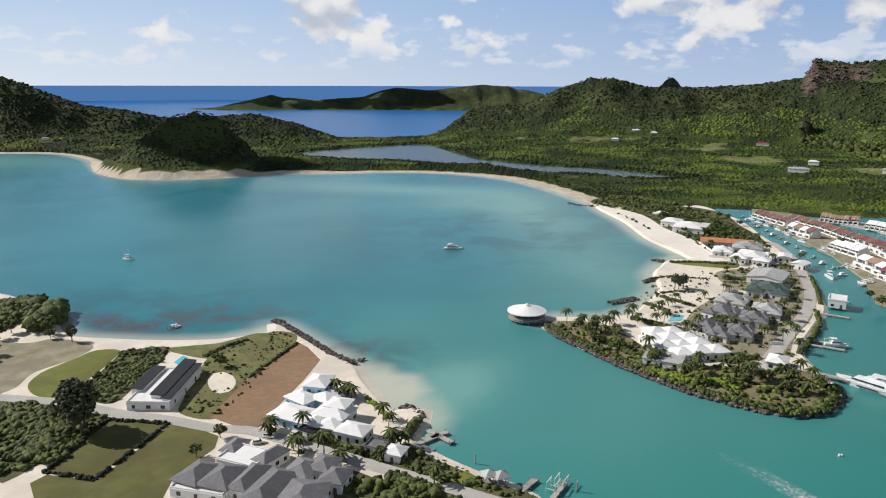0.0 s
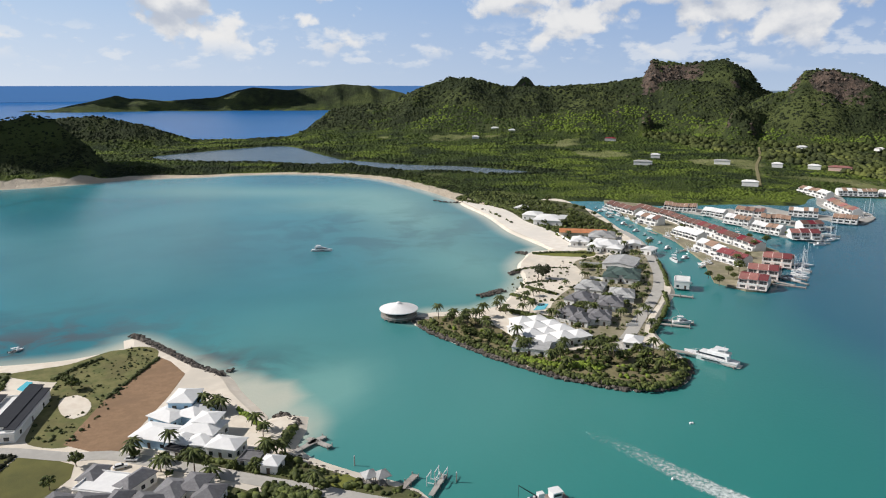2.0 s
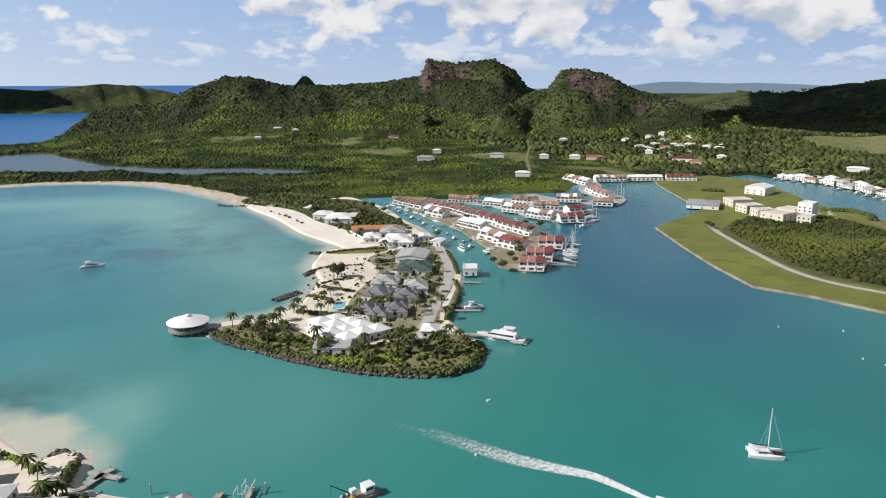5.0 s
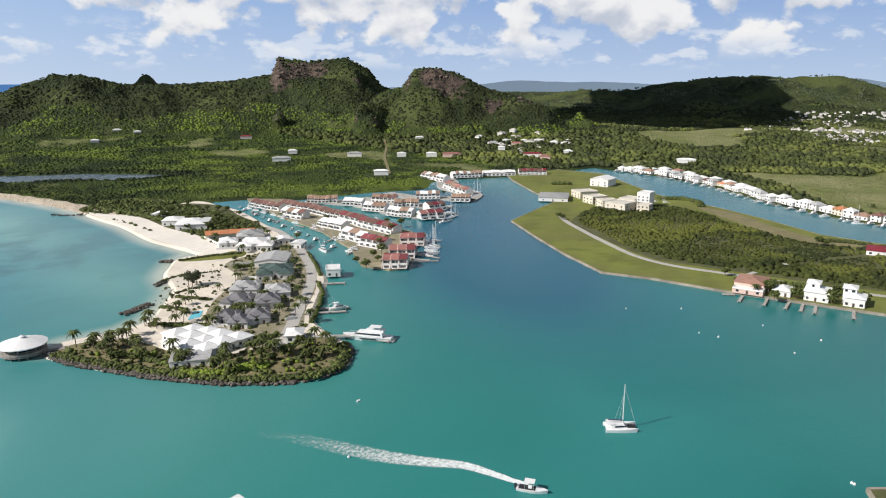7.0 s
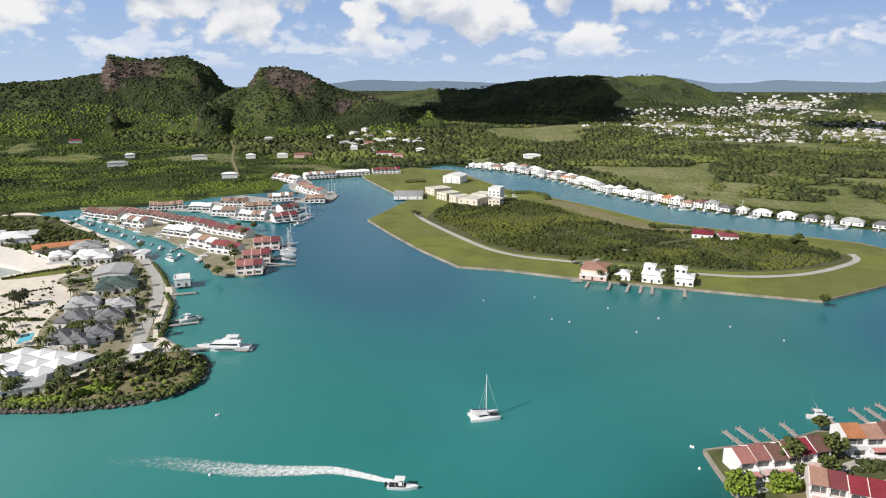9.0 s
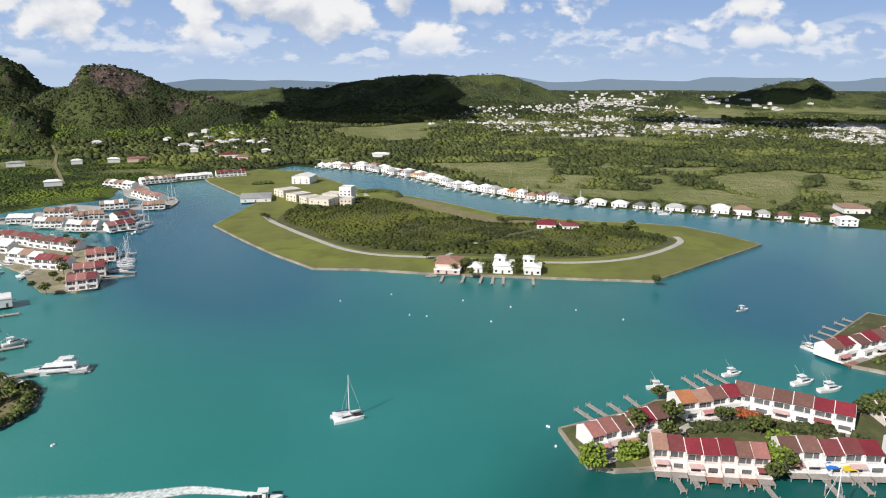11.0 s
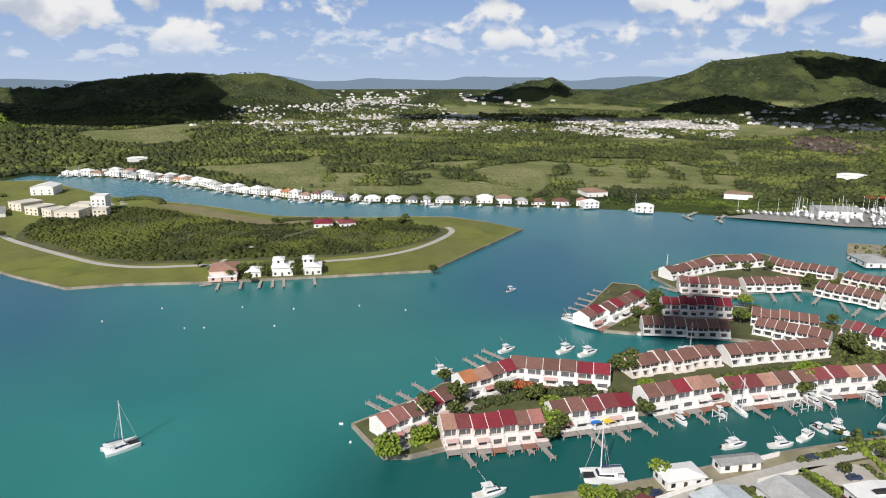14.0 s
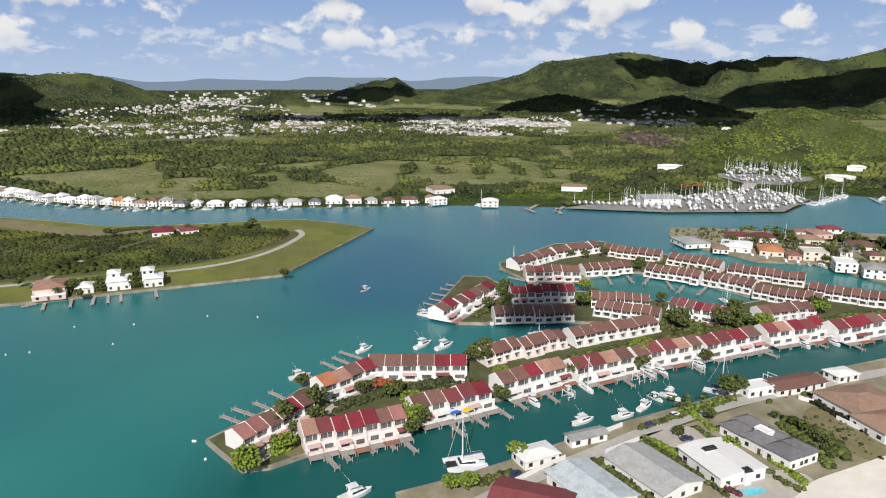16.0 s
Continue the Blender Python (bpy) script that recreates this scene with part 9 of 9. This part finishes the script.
def woods(count, near, far, seed, lowland):
    """Crowns of the woods, sorted by where they grow."""
    x, y, r, rs = wild(count, near, far, -42, 136, seed)
    z, hill, shore, pond = relief(x, y)
    by_bay = gap(bay_line, x, y, False)
    sandy_here = (by_bay < 11 + 10 * np.clip((x - 20) / 80, 0, 1)) & (hill < 8) & (x > -800)
    clear = np.zeros(len(x), bool)
    for sx, sy in SPOTS:
        clear |= (np.abs(x - sx) < 17) & (np.abs(y - sy) < 17)
    for (ax, ay, _), (bx, by, _) in zip(TRACK, TRACK[1:]):
        clear |= gap([(ax, ay), (bx, by)], x, y, False) < 7
    bare = open_land(x, y, hill)
    yard = inside([(560, -150), (600, -420), (715, -440), (715, -355), (680, -295), (640, -150)], x, y) | inside([(700, -372), (802, -392), (900, -436), (896, -556), (760, -504), (700, -400)], x, y)
    keep = (shore > 14) & (pond < -4) & ~sandy_here & ~clear & ~yard & (bare + 0.25 * rs.rand(len(x)) < 0.55)
    keep &= ~((x > 1200) & (hill < 4) & (y < 700) & (rs.rand(len(x)) < 0.6))
    keep &= ~inside(SPIT, x, y) & ~inside(VILLA_QUAY, x, y) & ~inside(GREEN_ISLAND, x, y)
    ix, iy = np.clip(np.searchsorted(GX, x), 0, len(GX) - 1), np.clip(np.searchsorted(GY, y), 0, len(GY) - 1)
    rocky = stone[iy, ix] + 0.9 * (rough(x, y, 26, 91, 3) - 0.5)
    keep &= (hill > 8) | lowland
    size = np.clip(r / np.where((r > 2300) & (hill > 9), 620, np.where(hill > 9, 470, 390)), 1.7, 7) * (0.45 + 0.85 * rs.rand(len(x)))
    size = np.where((x > 680) & (x < 1250) & (hill < 8), size * np.where(rs.rand(len(x)) < 0.45, 1.5, 0), size)
    keep &= size > 0.5
    size = np.where((hill < 12) & (x < 700), size * np.where(rough(x, y, 45, 62, 3) < 0.47, 0.62, 1.05), size)
    crag = keep & (rocky > 0.52) & (rs.rand(len(x)) < 0.5)
    keep &= rocky + 0.3 * rs.rand(len(x)) < 0.78
    brush = keep & (hill >= 4) & (x > 850) & (y < -330) & (x < 1400)
    edge = keep & (hill < 6) & (x < 640) & ((by_bay < 85 + 60 * (rough(x, y, 70, 44) - 0.5)) | (pond > -28))
    low = keep & (hill < 12) & (x < 700) & ~edge
    green_slope = keep & (hill >= 12) & (x > 150) & (x < 1350) & (y > 700) & (rough(x, y, 130, 66, 3) + 0.55 * (1 - hill / 60) > 0.68) & (hill < 75) & ~brush
    plain = keep & (hill < 10) & (x >= 700) & ~brush
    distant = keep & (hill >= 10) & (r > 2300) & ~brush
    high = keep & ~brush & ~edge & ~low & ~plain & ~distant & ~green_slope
    kinds = (("mangrove_wood", "bright green mangrove and scrub woodland on the plain", low, WOODS), ("shore_wood", "dark mangrove belt along bay and ponds", edge, SHORE_WOOD), ("plain_wood", "dark green trees scattered over the plain", plain, PLAIN), ("bright_brush", "bright green brush on the low hills behind the marina", brush, BRUSH), ("slope_scrub", "bright green scrub on the lower slopes", green_slope, SLOPE_WOOD), ("hill_forest", "dense dry forest covering the hills", high, FOREST), ("far_forest", "haze-toned green dry forest on the far hills", distant, HAZED_FOREST), ("crags", "broken brown rock faces on the hills", crag, CRAG))
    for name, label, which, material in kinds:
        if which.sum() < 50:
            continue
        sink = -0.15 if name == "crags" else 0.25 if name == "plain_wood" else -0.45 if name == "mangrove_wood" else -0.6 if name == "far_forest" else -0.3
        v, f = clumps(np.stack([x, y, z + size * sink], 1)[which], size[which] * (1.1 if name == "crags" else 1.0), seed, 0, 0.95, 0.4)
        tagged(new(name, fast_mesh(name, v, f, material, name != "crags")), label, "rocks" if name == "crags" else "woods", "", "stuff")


woods(340000, 520, 2500, 77, True)
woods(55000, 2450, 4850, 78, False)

# ---- scrub on the green island ----
isle = curve_through([(474, 386), (437, 326), (411, 270), (416, 228), (443, 135), (470, 98), (519, 73), (540, 76), (558, 114), (550, 161), (531, 204), (540, 259), (580, 336), (580, 378), (545, 410)], 15)
p = sown(isle, 2.5, 5)
p = p[gap([(545, 165), (500, 180), (450, 195), (415, 215)], p[:, 0], p[:, 1], False) > 3]
hh = 0.7 + 3.0 * np.clip(rough(p[:, 0], p[:, 1], 26, 60, 3) - 0.25, 0, 1) * (0.4 + 0.6 * np.random.RandomState(6).rand(len(p)))
thicket("island_scrub", "dense olive-green scrub on the island", np.c_[p, 1.2 + 0.3 * hh], hh * 1.3, ISLAND_SCRUB, 9, 1, 0.8, 0.4)
garden = [(p_[0], p_[1]) for p_ in SPIT if p_[1] < 300]
p = sown(garden, 5.0, 8) if len(garden) > 3 else np.zeros((0, 2))
p = p[within(SPIT, p[:, 0], p[:, 1]) > 3]
for sx, sy in SPOTS:
    p = p[(np.hypot(p[:, 0] - sx, p[:, 1] - sy) > 8)]
thicket("garden_shrubs", "mixed garden shrubs on the spit's tip", np.c_[p, np.full(len(p), 1.6)], 0.5 + 0.9 * np.random.RandomState(7).rand(len(p)), LEAF, 12, 1, 0.8, 0.4)

# ---- the town on the plain ----
HOUSE_WALLS = surface("town_walls", (0.74, 0.72, 0.68), (0.60, 0.57, 0.53), 0.02, 0.8, island=0.22)
HOUSE_ROOFS = surface("town_roofs", (0.52, 0.50, 0.48), (0.30, 0.27, 0.26), 0.03, 0.7, island=0.5)


def town(label, outline, count, seed, size=1.0):
    """A spread of small hipped houses, too far off to tell apart."""
    rs = np.random.RandomState(seed)
    p = sown(outline, 6, seed)
    p = p[rs.permutation(len(p))]
    p = p[rough(p[:, 0], p[:, 1], 110, seed, 3) > 0.43][: 2 * count]
    zz, up = relief(p[:, 0], p[:, 1])[:2]
    p, zz = p[up < 30][:count], zz[up < 30][:count]
    walls, roofs = [], []
    for (hx, hy), hz in zip(p, zz):
        w, d, h = rs.uniform(8, 13) * size, rs.uniform(6, 10) * size, rs.choice((3.5, 3.5, 6.0)) * size
        m = Matrix.Translation((hx, hy, hz - 0.5)) @ Matrix.Rotation(rs.choice((0.3, 0.9, 1.87)) + rs.uniform(-0.1, 0.1), 4, "Z")
        walls.append(moved(box(0, 0, 0, w, d, h), m))
        roofs.append(moved(hip(0, 0, w, d, h, h + 2.2, 0.5), m))
    for name, shapes, mat_ in (("town_walls", walls, HOUSE_WALLS), ("town_roofs", roofs, HOUSE_ROOFS)):
        v, f, k = [], [], 0
        for sv, sf in shapes:
            v += sv
            f += [tuple(i + k for i in q) for q in sf]
            k += len(sv)
        tagged(new(name, mesh(name, (v, f), mat_)), label, "houses", "", "stuff")


town("many small pale houses of a distant town", [(1625, 830), (2100, 900), (2600, 880), (2900, 420), (1980, 116), (1480, -28), (1420, 300), (1378, 401)], 1300, 3, 0.75)
town("many small pale houses of a distant town", [(1480, -28), (1379, -363), (1780, -487), (1930, -507), (2050, 60)], 1100, 4, 0.75)
town("small pale houses on the far slopes", [(2300, -620), (2080, -960), (1650, -900), (1600, -620), (1900, -520)], 90, 5)
town("small pale houses at the foot of the rocky hill", FOOT_OF_HILL, 40, 6)
town("small pale houses across the far plain", [(2900, 420), (3800, 1900), (4400, 1200), (4500, 0), (3400, -200), (2700, 0)], 300, 7, 1.6)
track_v, track_f = strip(curve_through([(a, b) for a, b, _ in TRACK], 12, False), 4.0, 0.0, 1.5)
track_z = relief(np.array([p_[0] for p_ in track_v]), np.array([p_[1] for p_ in track_v]))[0]
piece("hill_track", ([(x, y, z + h + 0.7) for (x, y, z), h in zip(track_v, track_z)], track_f), DRY, "pale earth track climbing to the hill", "road")


# ---- clouds high over the land, whose shade lies on the hills ----
def high_cloud(x, y, z, wide, deep, seed):
    rs = np.random.RandomState(seed)
    a, q = rs.rand(90) * math.tau, np.sqrt(rs.rand(90)) * 0.85
    p = np.stack([q * np.cos(a) * wide, q * np.sin(a) * deep, (1 - q) * 70 * rs.rand(90)], 1)
    turn = math.atan2(TO_SUN.y, TO_SUN.x)
    v, f = clumps(p, 0.34 * min(wide, deep) * (0.7 + 0.6 * rs.rand(90)), seed, 1, 0.5, 0.15)
    shade_from = Vector((x, y, z)) + TO_SUN * (760 / TO_SUN.z)
    ob = new("cloud", fast_mesh("cloud", v, f, CLOUD))
    ob.location = shade_from
    tagged(ob, "white fair-weather cumulus cloud high over the hills", "cloud", "", "structure")


CLOUD = surface("cloud_vapour", (0.9, 0.9, 0.9), (0.85, 0.85, 0.86), 0.005, 1.0, gloss=0.0)
high_cloud(313, -70, 4, 15, 20, 13)
high_cloud(1760, 1180, 60, 330, 300, 1)
high_cloud(2080, 1300, 90, 240, 300, 7)
high_cloud(2180, -760, 40, 230, 420, 2)
high_cloud(2050, 20, 5, 170, 420, 3)
high_cloud(3150, 260, 30, 160, 460, 8)
high_cloud(-550, 3250, 30, 700, 120, 4)
high_cloud(1060, 3330, 100, 190, 160, 10)
high_cloud(-350, 1010, 45, 90, 80, 5)
high_cloud(3500, -1700, 180, 170, 600, 6)
high_cloud(1800, -880, 20, 230, 330, 11)
high_cloud(2330, -1480, 100, 200, 330, 12)
high_cloud(2500, -1750, 130, 130, 260, 9)


def remove(ob):
    """Takes the pattern from which copies were made out of the scene again."""
    for o in (*ob.children_recursive, ob):
        bpy.data.objects.remove(o)


for v in (*VILLAS.values(), LAID_UP_SLOOP, LAID_UP_MOTOR, *PALMS, *TREES, BRIGHT_TREE, FLAME_TREE, PINE, SLOOP, CAT, YACHT, CRUISER, RUNABOUT, *remove_later):
    remove(v)
